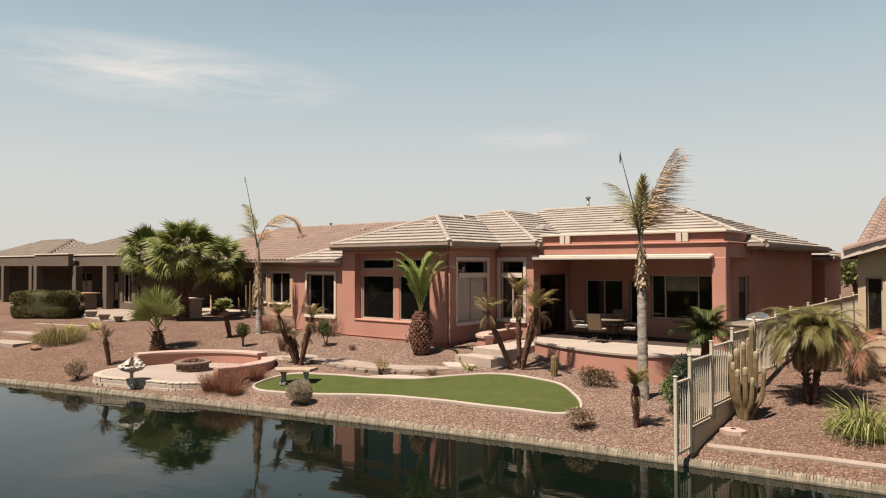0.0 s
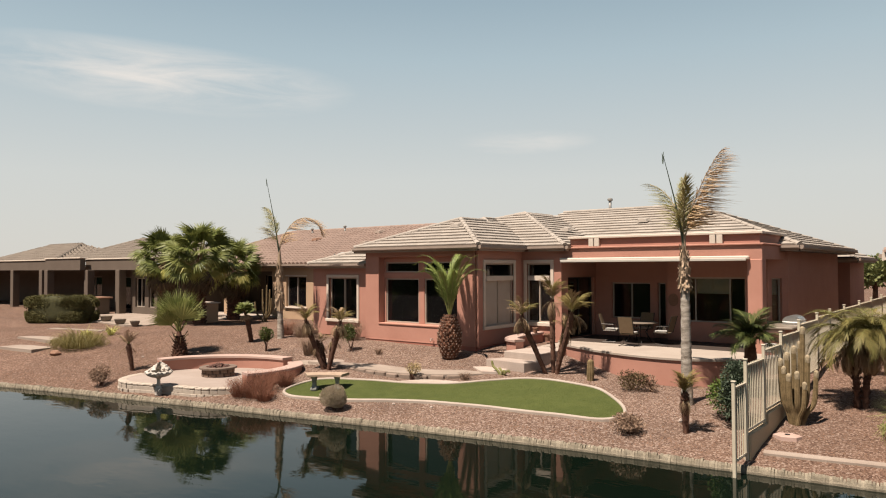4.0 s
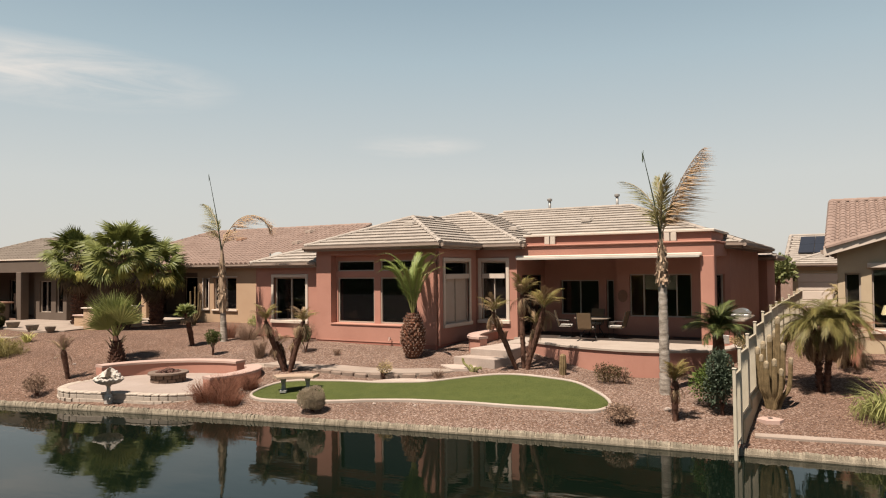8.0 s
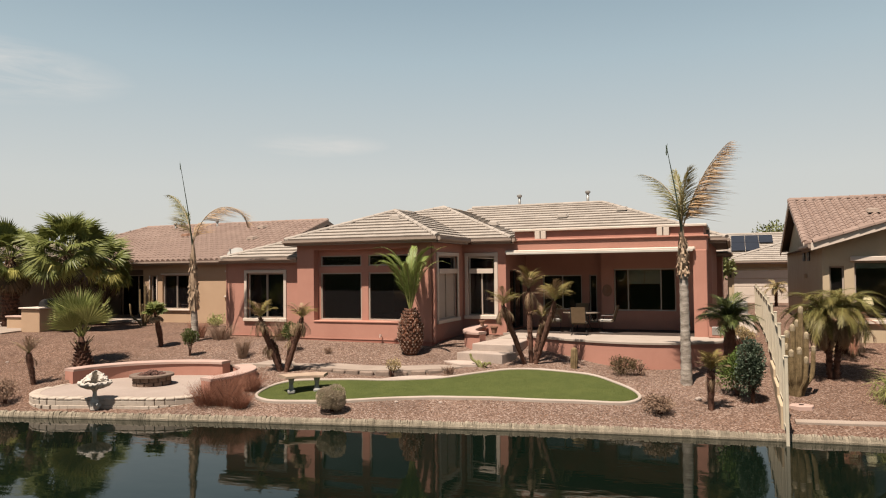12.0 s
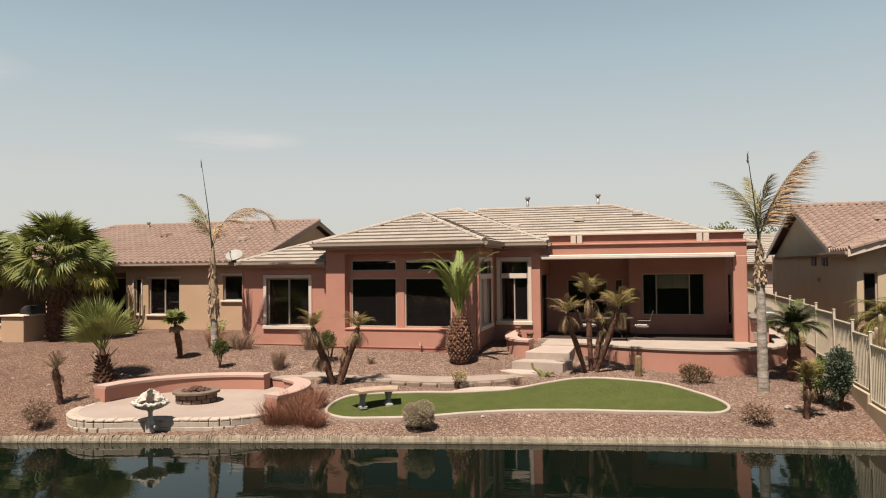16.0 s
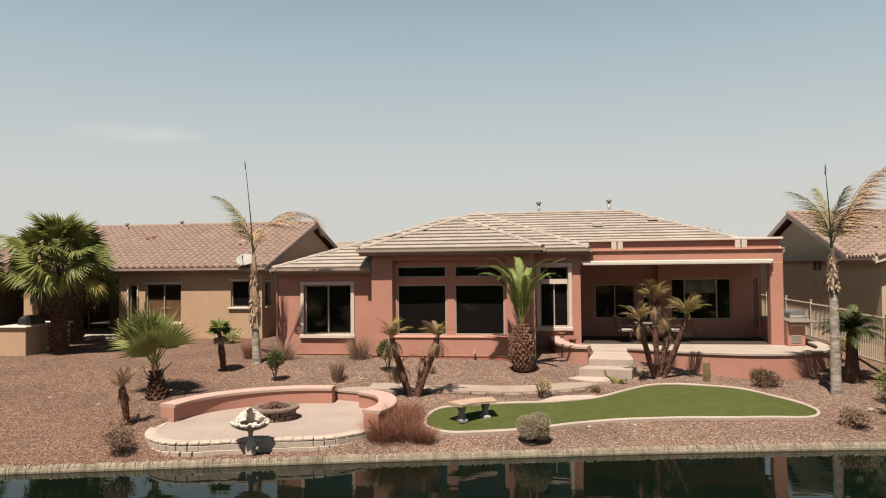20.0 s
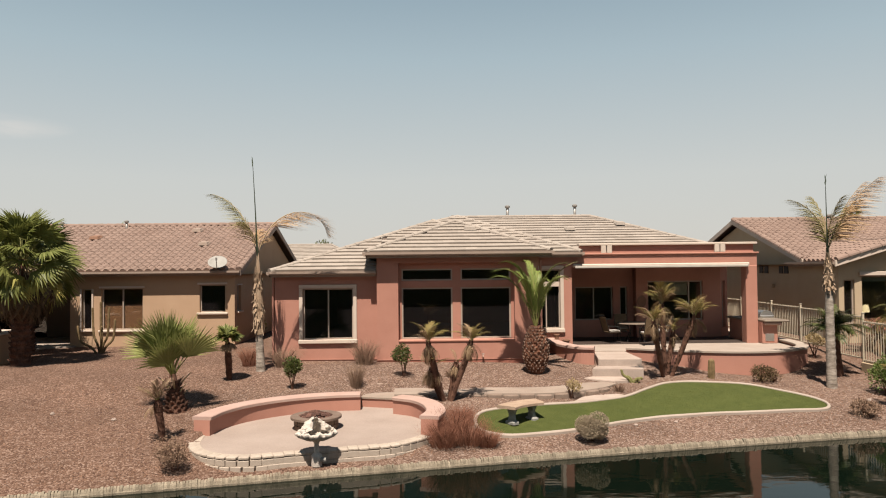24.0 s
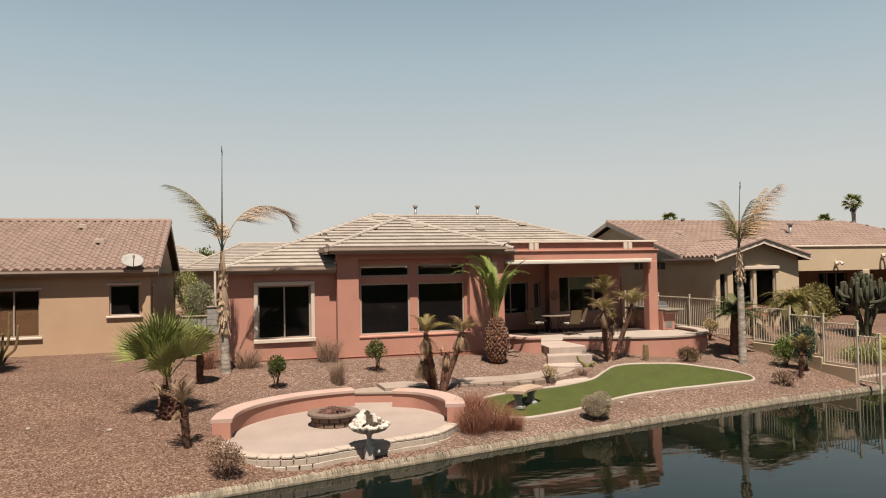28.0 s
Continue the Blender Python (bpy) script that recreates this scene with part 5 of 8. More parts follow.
    tile_roof(H, [F[0], F[2]], BARREL_TILE, STILE, STILE_PIECE, 0.30, 0.38, lambda c: c.y < 26.2 and c.x > -31.5, seed=21, ridges=[((-36, 28.7, zt + 0.06), (-24.4, 28.7, zt + 0.06)), ((-24.42, 22.62, e + 0.06), (-24.42, 28.7, zt + 0.06)), ((-38.9, 22.62, e + 0.05), (-36, 28.7, zt + 0.05))], cap_r=0.12)
    for x, y in ((-31.4, 26.6), (-26.6, 25.6), (-27.5, 27.6)):
        roof_vent(H, x, y, e + (y - 22.62) * 0.328 + 0.1, FASCIA if x > -30 else CLAY)
    vent_pipe(H, -30.8, 28.2, 6.0, 6.45, 0.05)
    vent_pipe(H, -33.6, 28.2, 6.0, 6.4, 0.05)
    d = thing("satellite_dish", (-25.16, 22.5, 4.3), "pale grey satellite dish on the roof edge", "satellite dish")
    m = Mesh()
    c, n = Vector((-25.16, 22.55, 4.47)), Vector((0.12, -0.62, 0.76)).normalized()
    s = n.cross(Vector((0, 0, 1))).normalized()
    u = s.cross(n)
    rings = []
    for r, h in ((0.0, 0.0), (0.15, 0.012), (0.28, 0.045), (0.34, 0.075), (0.34, 0.06), (0.24, 0.028), (0.0, -0.02)):
        rings.append([c + (s * math.cos(t) + u * math.sin(t)) * max(r, 0.002) + n * h for t in np.linspace(0, 6.283, 21)[:-1]])
    m.loft(rings)
    part("reflector", m, DISH, d, smooth=True)
    m = Mesh()
    m.tube([c - u * 0.36 + n * 0.05, c - u * 0.30 + n * 0.42], 0.015, 6)
    m.tube([c - u * 0.30 + n * 0.38, c - u * 0.24 + n * 0.46], 0.035, 8)
    part("feed_arm", m, GALV, d)
    m = Mesh()
    m.tube([c - n * 0.02, (c.x, c.y + 0.2, c.z - 0.06), (c.x, c.y + 0.25, c.z - 0.42)], 0.022, 6)
    part("mast", m, GALV, d)


def gable_house_right():
    H = thing("house", (3, 27, 1.3), "single-storey beige stucco house with brown barrel roof tiles", "house")

    def wall(p0, p1, z0, z1, openings=(), mat=None, thick=0.2):
        part("wall", wall_mesh(p0, p1, z0, z1, thick, openings), mat or BEIGE, H)

    wall((-3.2, 36), (-3.2, 21.45), 1.0, 4.2)
    a, b = (-3.2, 21.45), (0.95, 21.45)
    o = [(0.18, 0.56, 2.1, 3.65), (0.82, 1.84, 2.1, 3.78), (1.98, 2.98, 2.1, 3.78)]
    wall(a, b, 1.0, 4.28, o)
    window(H, a, b, *o[0], panes=(), trim=0, sill=0)
    for q in o[1:]:
        w = window(H, a, b, *q, panes=(), trim=0, sill=0, glass=GLASS_CLEAR)
        bl = Mesh()
        wall_box(bl, a, b, q[0] + 0.05, q[1] - 0.05, -0.2, -0.18, q[3] - 0.2, q[3] - 0.04)
        part("blind", bl, ROLLER, w, "rolled-up grey blind")
    cab = thing("side_table", (-2.05, 22.0, 1.4), "dark wooden side table inside the window", "table")
    m = Mesh()
    m.soft_box((-2.4, 21.8, 2.2), (-1.5, 22.2, 2.26), 0.01)
    part("tabletop", m, DARK, cab)
    for x in (-2.36, -1.58):
        for y in (21.83, 22.13):
            m = Mesh()
            m.soft_box((x, y, 1.02), (x + 0.05, y + 0.05, 2.2), 0.006)
            part("leg", m, DARK, cab)
    lamp = thing("table_lamp", (-2.0, 21.95, 2.26), "table lamp with a cream fabric shade on a side table", "lamp")
    m = Mesh()
    m.loft([[(-2.0 + r * math.cos(t), 21.95 + r * math.sin(t), z) for t in np.linspace(0, 6.283, 15)[:-1]] for r, z in ((0.08, 2.262), (0.08, 2.28), (0.03, 2.3), (0.055, 2.37), (0.02, 2.45), (0.015, 2.56))])
    part("base", m, DARK, lamp)
    m = Mesh()
    m.loft([[(-2.0 + r * math.cos(t), 21.95 + r * math.sin(t), z) for t in np.linspace(0, 6.283, 21)[:-1]] for r, z in ((0.17, 2.48), (0.12, 2.75), (0.11, 2.75), (0.16, 2.48))], cap=False)
    part("shade", m, SHADE, lamp, "cream fabric shade")
    m = Mesh()
    wall_box(m, a, b, 0.72, 3.1, 0.0, 0.09, 3.79, 3.93, 0.015)
    part("lintel", m, TRIM, H)
    m = Mesh()
    wall_box(m, a, b, 0.72, 3.1, 0.0, 0.09, 1.98, 2.1, 0.015)
    part("sill", m, TRIM, H)
    m = Mesh()
    m.loft([[(-3.2, y, 4.28), (0.95, y, 4.28), (-1.12, y, 4.90)] for y in (21.45, 21.65)])
    part("gable", m, BEIGE, H)
    wall((0.95, 21.45), (0.95, 26.0), 1.0, 4.28)
    a, b = (0.95, 26.0), (14, 26.0)
    o = [(0.8, 2.3, 1.4, 3.5), (5.6, 7.4, 1.4, 3.5)]
    wall(a, b, 1.0, 4.3, o, CLAY_WALL)
    window(H, a, b, *o[0], trim=0, sill=0, name="sliding_door")
    window(H, a, b, *o[1], panes=(0.33, 0.66), trim=0, sill=0, name="sliding_door")
    wall((14, 22.9), (14, 36), 1.0, 4.3)
    wall((14, 36), (-3.2, 36), 1.0, 4.3)
    m = Mesh()
    m.box((0.95, 22.9, 3.65), (14, 23.2, 4.72))
    part("parapet_beam", m, BEIGE, H)
    m = Mesh()
    m.soft_box((0.97, 22.84, 4.723), (14, 23.26, 4.80), 0.02)
    part("coping", m, TRIM, H)
    for x in (6.2, 10.4, 13.7):
        m = Mesh()
        m.soft_box((x - 0.2, 22.88, 1.2), (x + 0.2, 23.25, 3.66), 0.02)
        part("post", m, BEIGE, H)
    m = Mesh()
    m.box((0.95, 22.6, 1.0), (14, 26.1, 1.38))
    part("patio_slab", m, CONCRETE, H)
    for x, z in ((4.41, 3.98), (7.16, 4.3)):
        m = Mesh()
        m.soft_box((x - 0.05, 22.82, z - 0.1), (x + 0.05, 22.9, z + 0.1), 0.015)
        for k in (-0.13, 0.13):
            m.tube([(x, 22.84, z + 0.04), (x + k * 0.6, 22.78, z + 0.06), (x + k, 22.70, z + 0.02), (x + k * 1.15, 22.62, z - 0.06)], [0.02, 0.035, 0.06, 0.075], 8)
        part("flood_light", m, TRIM, H, "pale twin flood light")
    ga = Mesh()
    ga.loft([[(x, 23.4, 4.2), (x, 35.6, 4.2), (x, 29.4, 6.02)] for x in (-3.2, -3.0)])
    part("gable", ga, BEIGE, H)
    for y in (25.08, 25.5, 26.77, 27.23):
        v = Mesh()
        v.soft_box((-3.24, y - 0.16, 3.84), (-3.203, y + 0.16, 4.14), 0.01)
        part("gable_vent", v, DARK, H, "dark louvred vent")
    v = Mesh()
    v.soft_box((-3.3, 26.1, 3.25), (-3.2, 26.26, 3.4), 0.02)
    part("wall_lamp", v, BEIGE, H)
    e, zt = 4.36, 6.25
    F = [[(-3.5, 23.2, e), (14.5, 23.2, e), (12.0, 29.4, zt), (-3.5, 29.4, zt)], [(14.5, 35.6, e), (-3.5, 35.6, e), (-3.5, 29.4, zt), (12.0, 29.4, zt)], [(14.5, 23.2, e), (14.5, 35.6, e), (12.0, 29.4, zt)]]
    z2 = 5.02
    G = [[(-3.5, 23.5, 4.3), (-3.5, 21.1, 4.3), (-1.12, 21.1, z2), (-1.12, 25.4, z2)], [(1.26, 21.1, 4.3), (1.26, 23.5, 4.3), (-1.12, 25.4, z2), (-1.12, 21.1, z2)]]
    deck(H, F, [[(-3.5, 23.2, e - 0.15), (-3.5, 35.6, e - 0.15), (14.5, 35.6, e - 0.15), (14.5, 23.2, e - 0.15)]], [((-3.5, 23.2, e), (-3.4, 23.2, e))])
    deck(H, G, [[(-3.5, 21.1, 4.19), (-3.5, 23.5, 4.19), (-3.2, 23.5, 4.19), (-3.2, 21.1, 4.19)], [(0.95, 21.1, 4.19), (0.95, 23.5, 4.19), (1.26, 23.5, 4.19), (1.26, 21.1, 4.19)]], [((-3.5, 24.5, 4.3), (-3.5, 21.1, 4.3)), ((1.26, 21.1, 4.3), (1.26, 22.8, 4.3))])
    m = Mesh()
    for x0, x1, y in ((-3.52, -1.12, 21.06), (1.28, -1.12, 21.06)):
        m.loft([[(x0, y, 4.12), (x0, y + 0.05, 4.12), (x0, y + 0.05, 4.34), (x0, y, 4.34)], [(x1, y, z2 - 0.18), (x1, y + 0.05, z2 - 0.18), (x1, y + 0.05, z2 + 0.04), (x1, y, z2 + 0.04)]])
    for y0 in (23.2, 35.6):
        m.loft([[(-3.54, y0, e - 0.18), (-3.49, y0, e - 0.18), (-3.49, y0, e + 0.03), (-3.54, y0, e + 0.03)], [(-3.54, 29.4, zt - 0.18), (-3.49, 29.4, zt - 0.18), (-3.49, 29.4, zt + 0.03), (-3.54, 29.4, zt + 0.03)]])
    part("barge_board", m, TRIM, H)
    tile_roof(H, [G[0], G[1], F[0], F[2]], BARREL_TILE, STILE, STILE_PIECE, 0.30, 0.38, lambda c: c.y < 26.0 and c.x < 3, seed=31,
              ridges=[((-3.48, 29.4, zt + 0.06), (12, 29.4, zt + 0.06)), ((-1.12, 21.1, z2 + 0.06), (-1.12, 25.2, z2 + 0.06)), ((-3.46, 21.12, 4.38), (-1.12, 21.12, z2 + 0.05)), ((1.22, 21.12, 4.38), (-1.12, 21.12, z2 + 0.05)),
                      ((-3.46, 23.3, e + 0.06), (-3.46, 29.4, zt + 0.06)), ((14.5, 23.2, e + 0.05), (12, 29.4, zt + 0.05))], cap_r=0.12)
    for x, y in ((-1.0, 26.9), (2.6, 26.3), (6.0, 27.5)):
        roof_vent(H, x, y, e + (y - 23.2) * 0.305 + 0.1, FASCIA)
    vent_pipe(H, 5.6, 26.8, 5.3, 6.1, 0.09)
    vent_pipe(H, 0.9, 29.2, 6.1, 6.5, 0.06)


def porch_house_far():
    """The neighbour with the deep porch beyond the tan house."""
    H = thing("house", (-46, 23, 1.3), "single-storey taupe stucco house with a deep shaded porch", "house")

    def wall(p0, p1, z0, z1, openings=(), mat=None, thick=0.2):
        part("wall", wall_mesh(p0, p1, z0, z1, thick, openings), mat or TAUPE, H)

    a, b = (-39.7, 20.2), (-36.9, 20.2)
    wall(a, b, 1.0, 4.1, [(0.5, 1.5, 1.9, 3.5), (1.9, 2.5, 1.9, 3.5)])
    window(H, a, b, 0.5, 1.5, 1.9, 3.5, trim=0, sill=0)
    window(H, a, b, 1.9, 2.5, 1.9, 3.5, panes=(), trim=0, sill=0)
    wall((-36.9, 20.2), (-36.9, 27), 1.0, 4.1)
    a, b = (-60, 23.0), (-39.7, 23.0)
    o = [(9.0, 11.2, 1.4, 3.5), (13.0, 15.0, 1.4, 3.5), (16.6, 18.6, 1.9, 3.5)]
    wall(a, b, 1.0, 4.3, o)
    for q in o:
        window(H, a, b, *q, trim=0, sill=0)
    wall((-85, 23.0), (-60, 23.0), 1.0, 4.3)
    wall((-39.7, 23.0), (-39.7, 20.2), 1.0, 4.1)
    for x0, x1, y, zt in ((-47.6, -43.0, 18.9, 4.62), (-43.6, -36.7, 19.5, 4.55), (-85.0, -47.6, 19.4, 4.55)):
        m = Mesh()
        m.box((x0, y, 3.95), (x1, y + 0.3, zt))
        part("porch_beam", m, TAUPE, H)
        m = Mesh()
        m.soft_box((x0 - 0.04, y - 0.05, zt + 0.003), (x1 + 0.04, y + 0.4, zt + 0.07), 0.015)
        part("coping", m, TRIM, H)
    for x, y in ((-39.85, 19.5), (-42.9, 19.2), (-47.5, 18.9), (-49.5, 19.4), (-54, 19.4), (-59, 19.4), (-65, 19.4)):
        m = Mesh()
        m.soft_box((x - 0.22, y - 0.02, 1.2), (x + 0.22, y + 0.4, 3.96), 0.02)
        part("post", m, TAUPE, H)
    # slab coloured dark to stand for the porch's shade
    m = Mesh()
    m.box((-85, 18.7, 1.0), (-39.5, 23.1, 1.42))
    part("porch_slab", m, DIM_FLOOR, H)
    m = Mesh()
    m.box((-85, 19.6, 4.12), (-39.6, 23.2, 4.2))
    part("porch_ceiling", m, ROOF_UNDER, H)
    e = 4.5
    F = [[(-48.2, 19.9, e), (-36.6, 19.9, e), (-40.2, 23.5, 5.85), (-44.6, 23.5, 5.85)], [(-36.6, 19.9, e), (-36.6, 27.1, e), (-40.2, 23.5, 5.85)], [(-48.2, 27.1, e), (-48.2, 19.9, e), (-44.6, 23.5, 5.85)],
         [(-61, 19.9, e), (-49, 19.9, e), (-52.4, 23.3, 5.75), (-57.6, 23.3, 5.75)], [(-49, 19.9, e), (-49, 26.7, e), (-52.4, 23.3, 5.75)]]
    deck(H, F, [], [((-36.6, 19.9, e), (-36.6, 27.1, e))])
    tile_roof(H, F, BARREL_TILE, STILE_TAUPE, STILE_TAUPE, 0.32, 0.42, seed=41, ridges=[((-48.2, 19.9, e + 0.05), (-44.6, 23.5, 5.9)), ((-44.6, 23.5, 5.9), (-40.2, 23.5, 5.9)), ((-36.6, 19.9, e + 0.05), (-40.2, 23.5, 5.9)), ((-49, 19.9, e + 0.05), (-52.4, 23.3, 5.8)), ((-52.4, 23.3, 5.8), (-57.6, 23.3, 5.8))], cap_r=0.13)
    b = thing("outdoor_bar", (-40.4, 18.9, 1.4), "small stucco bar counter with a wooden top", "bar counter")
    m = Mesh()
    m.soft_box((-40.6, 18.5, 1.3), (-40.1, 19.2, 2.38), 0.02)
    part("base", m, TAUPE, b)
    m = Mesh()
    m.soft_box((-41.6, 18.35, 2.384), (-40.0, 19.35, 2.46), 0.015)
    part("top", m, CLAY, b)


def garage_house_back():
    H = thing("house", (-1.5, 49, 1.4), "cream house with a double garage and solar panels on its roof", "house")
    m = Mesh()
    m.box((-5.9, 45.0, 1.0), (1.6, 50, 3.9))
    part("wall", m, BEIGE, H)
    m = Mesh()
    m.box((-6.0, 50.003, 1.0), (8, 57, 4.0))
    part("wall", m, BEIGE, H)
    m = Mesh()
    m.soft_box((-5.72, 44.93, 1.3), (-0.68, 44.998, 3.56), 0.02)
    part("door_surround", m, BEIGE, H)
    for i in range(4):
        m = Mesh()
        m.soft_box((-5.6, 44.9, 1.42 + i * 0.51), (-0.8, 44.96, 1.91 + i * 0.51), 0.02)
        part("door_panel", m, TRIM, H, "cream garage door panel" if i == 0 else "")
    m = Mesh()
    m.soft_box((-5.86, 44.86, 3.0), (-5.74, 45.0, 3.3), 0.02)
    part("wall_lamp", m, DARK, H)
    W = [[(-6.3, 44.4, 3.98), (2.0, 44.4, 3.98), (-2.1, 48.6, 5.33)], [(-6.3, 51.0, 3.98), (-6.3, 44.4, 3.98), (-2.1, 48.6, 5.33), (-2.1, 51.0, 5.33)], [(2.0, 44.4, 3.98), (2.0, 51.0, 3.98), (-2.1, 51.0, 5.33), (-2.1, 48.6, 5.33)]]
    G = [[(-6.4, 46.2, 4.08), (8.4, 46.2, 4.08), (8.4, 51.6, 5.88), (-6.4, 51.6, 5.88)], [(8.4, 57.0, 4.08), (-6.4, 57.0, 4.08), (-6.4, 51.6, 5.88), (8.4, 51.6, 5.88)]]
    deck(H, W + G, [[(-6.3, 44.4, 3.88), (-6.3, 51.0, 3.88), (2.0, 51.0, 3.88), (2.0, 44.4, 3.88)]], [((-6.3, 51.0, 3.98), (-6.3, 44.4, 3.98)), ((-6.3, 44.4, 3.98), (2.0, 44.4, 3.98))])
    m = Mesh()
    m.loft([[(x, 46.4, 3.98), (x, 56.8, 3.98), (x, 51.6, 5.76)] for x in (-6.1, -5.9)])
    part("gable", m, BEIGE, H)
    tile_roof(H, W + G[:1], FLAT_TILE, TILE, TILE_PIECE, 0.4, 0.4, seed=51, ridges=[((-6.3, 44.4, 4.03), (-2.1, 48.6, 5.38)), ((2.0, 44.4, 4.03), (-2.1, 48.6, 5.38)), ((-6.4, 51.6, 5.93), (8.4, 51.6, 5.93)), ((-6.38, 46.3, 4.14), (-6.38, 51.6, 5.93))])
    for j in range(2):
        for i in range(3):
            if (i, j) == (2, 0):
                continue
            x, y = -5.72 + i * 0.86, 47.6 + j * 1.64
            m = Mesh()
            z = lambda yy: 4.08 + (yy - 46.2) / 3 + 0.14
            m.loft([[(x, y, z(y) + q), (x + 0.83, y, z(y) + q), (x + 0.83, y + 1.6, z(y + 1.6) + q), (x, y + 1.6, z(y + 1.6) + q)] for q in (0, 0.04)])
            part("solar_panel", m, SOLAR, H, "dark blue solar panel")


def back_roof_house(x0, x1, y0, z0, ridge_x, ridge_y, ridge_z, label, mat, seed, right):
    """A house behind the others of which the hipped roof and a strip of wall show."""
    H = thing("house", ((x0 + x1) / 2, ridge_y, 1.4), label, "house")
    m = Mesh()
    m.box((x0 + 0.5, y0 + 0.5, 1.0), (x1 - 0.5, 2 * ridge_y - y0 - 0.5, z0 - 0.1))
    part("wall", m, BEIGE, H)
    yb = 2 * ridge_y - y0
    F = [[(x0, y0, z0), (x1, y0, z0), (ridge_x[1], ridge_y, ridge_z), (ridge_x[0], ridge_y, ridge_z)], [(x0, yb, z0), (x0, y0, z0), (ridge_x[0], ridge_y, ridge_z)],
         [(x1, y0, z0), (x1, yb, z0), (ridge_x[1], ridge_y, ridge_z)], [(x1, yb, z0), (x0, yb, z0), (ridge_x[0], ridge_y, ridge_z), (ridge_x[1], ridge_y, ridge_z)]]
    deck(H, F, [[(x0, y0, z0 - 0.15), (x0, yb, z0 - 0.15), (x1, yb, z0 - 0.15), (x1, y0, z0 - 0.15)]], [((x0, yb, z0), (x0, y0, z0)), ((x0, y0, z0), (x1, y0, z0))])
    tile_roof(H, F[:3], FLAT_TILE, mat, mat, 0.42, 0.4, seed=seed, ridges=[((x0, y0, z0 + 0.05), (ridge_x[0], ridge_y, ridge_z + 0.05)), ((ridge_x[0], ridge_y, ridge_z + 0.05), (ridge_x[1], ridge_y, ridge_z + 0.05)), ((x1, y0, z0 + 0.05), (ridge_x[1], ridge_y, ridge_z + 0.05))])
    m = Mesh()
    x = x1 - 0.2 if right else x0 + 1.7
    m.soft_box((x - 0.06, y0 - 0.1, 1.3), (x + 0.06, y0 + 0.02, z0 - 0.12), 0.01)
    part("downspout", m, TRIM, H, "pale downspout")


back_roof_house(-24.42, -12.0, 38.0, 4.25, (-21.25, -15.0), 44.0, 5.83, "cream house with a pale tiled roof behind the red house", TILE, 61, False)
back_roof_house(-40.0, -22.0, 50.0, 4.5, (-36.0, -25.6), 55.5, 6.16, "beige house with a pale tiled roof beyond the yards", TILE, 62, True)

build_main_house()
gable_house_left()
gable_house_right()
porch_house_far()
garage_house_back()

# ---- plants ----
def two_mats(name, a, mat_a, b, mat_b, smooth=False):
    """One mesh out of two collections with a material each."""
    m = Mesh()
    m.add(a.v, a.f)
    k = len(a.f)
    m.add(b.v, b.f)
    me = m.data(name, [mat_a, mat_b], smooth)
    me.polygons.foreach_set("material_index", [0] * k + [1] * len(b.f))
    return me


def leaflet(m, p, d, up, length, width, sag, rng):
    """A narrow leaf of two bends."""
    d = d.normalized()
    s = d.cross(up)
    if s.length < 1e-3:
        s = d.cross(Vector((1, 0, 0)))
    s = s.normalized() * width / 2
    down = Vector((0, 0, -1))
    mid = p + d * length * 0.5 + down * sag * length * 0.2
    tip = p + d * length * 0.97 + down * sag * length * 0.8
    m.add([p - s * 0.6, p + s * 0.6, mid + s, mid - s, tip], [(0, 1, 2, 3), (3, 2, 4)])


def feather_frond(length, droop, pairs, leaf, width, mat, stem_mat, seed, sag=0.35, thin=0.0, spread=60, lift=25, stem=0.016, bare=0.14, late=1.6, plume=14):
    """A pinnate frond along +X that bends down by droop degrees on its way."""
    rng = random.Random(seed)
    st, lf = Mesh(), Mesh()
    pts, tan, p, n = [], [], Vector((0, 0, 0)), 14
    for i in range(n + 1):
        a = radians(-droop * (i / n) ** late)
        t = Vector((math.cos(a), 0, math.sin(a)))
        pts.append(p.copy())
        tan.append(t)
        p = p + t * length / n
    st.tube(pts, [stem * (1 - 0.8 * i / n) for i in range(n + 1)], 4)
    for k in range(pairs):
        f = bare + (1 - bare) * (k + 0.5) / pairs
        x = f * n
        i = min(int(x), n - 1)
        q = pts[i].lerp(pts[i + 1], x - i)
        t = tan[i].lerp(tan[i + 1], x - i).normalized()
        up = Vector((-t.z, 0, t.x))
        size = leaf * (0.45 + 0.65 * math.sin(math.pi * min(1, 0.15 + f * 0.8))) * (1 - 0.35 * f)
        for side in (-1, 1):
            if rng.random() < thin:
                continue
            a = radians(spread - 30 * f + rng.uniform(-9, 9))
            v = radians(lift + rng.uniform(-plume, plume))
            d = t * math.cos(a) + (Vector((0, side, 0)) * math.cos(v) + up * math.sin(v)) * math.sin(a)
            leaflet(lf, q, d, up, size * rng.uniform(0.8, 1.12), width, sag * rng.uniform(0.5, 1.5), rng)
    return two_mats("frond", st, stem_mat, lf, mat)


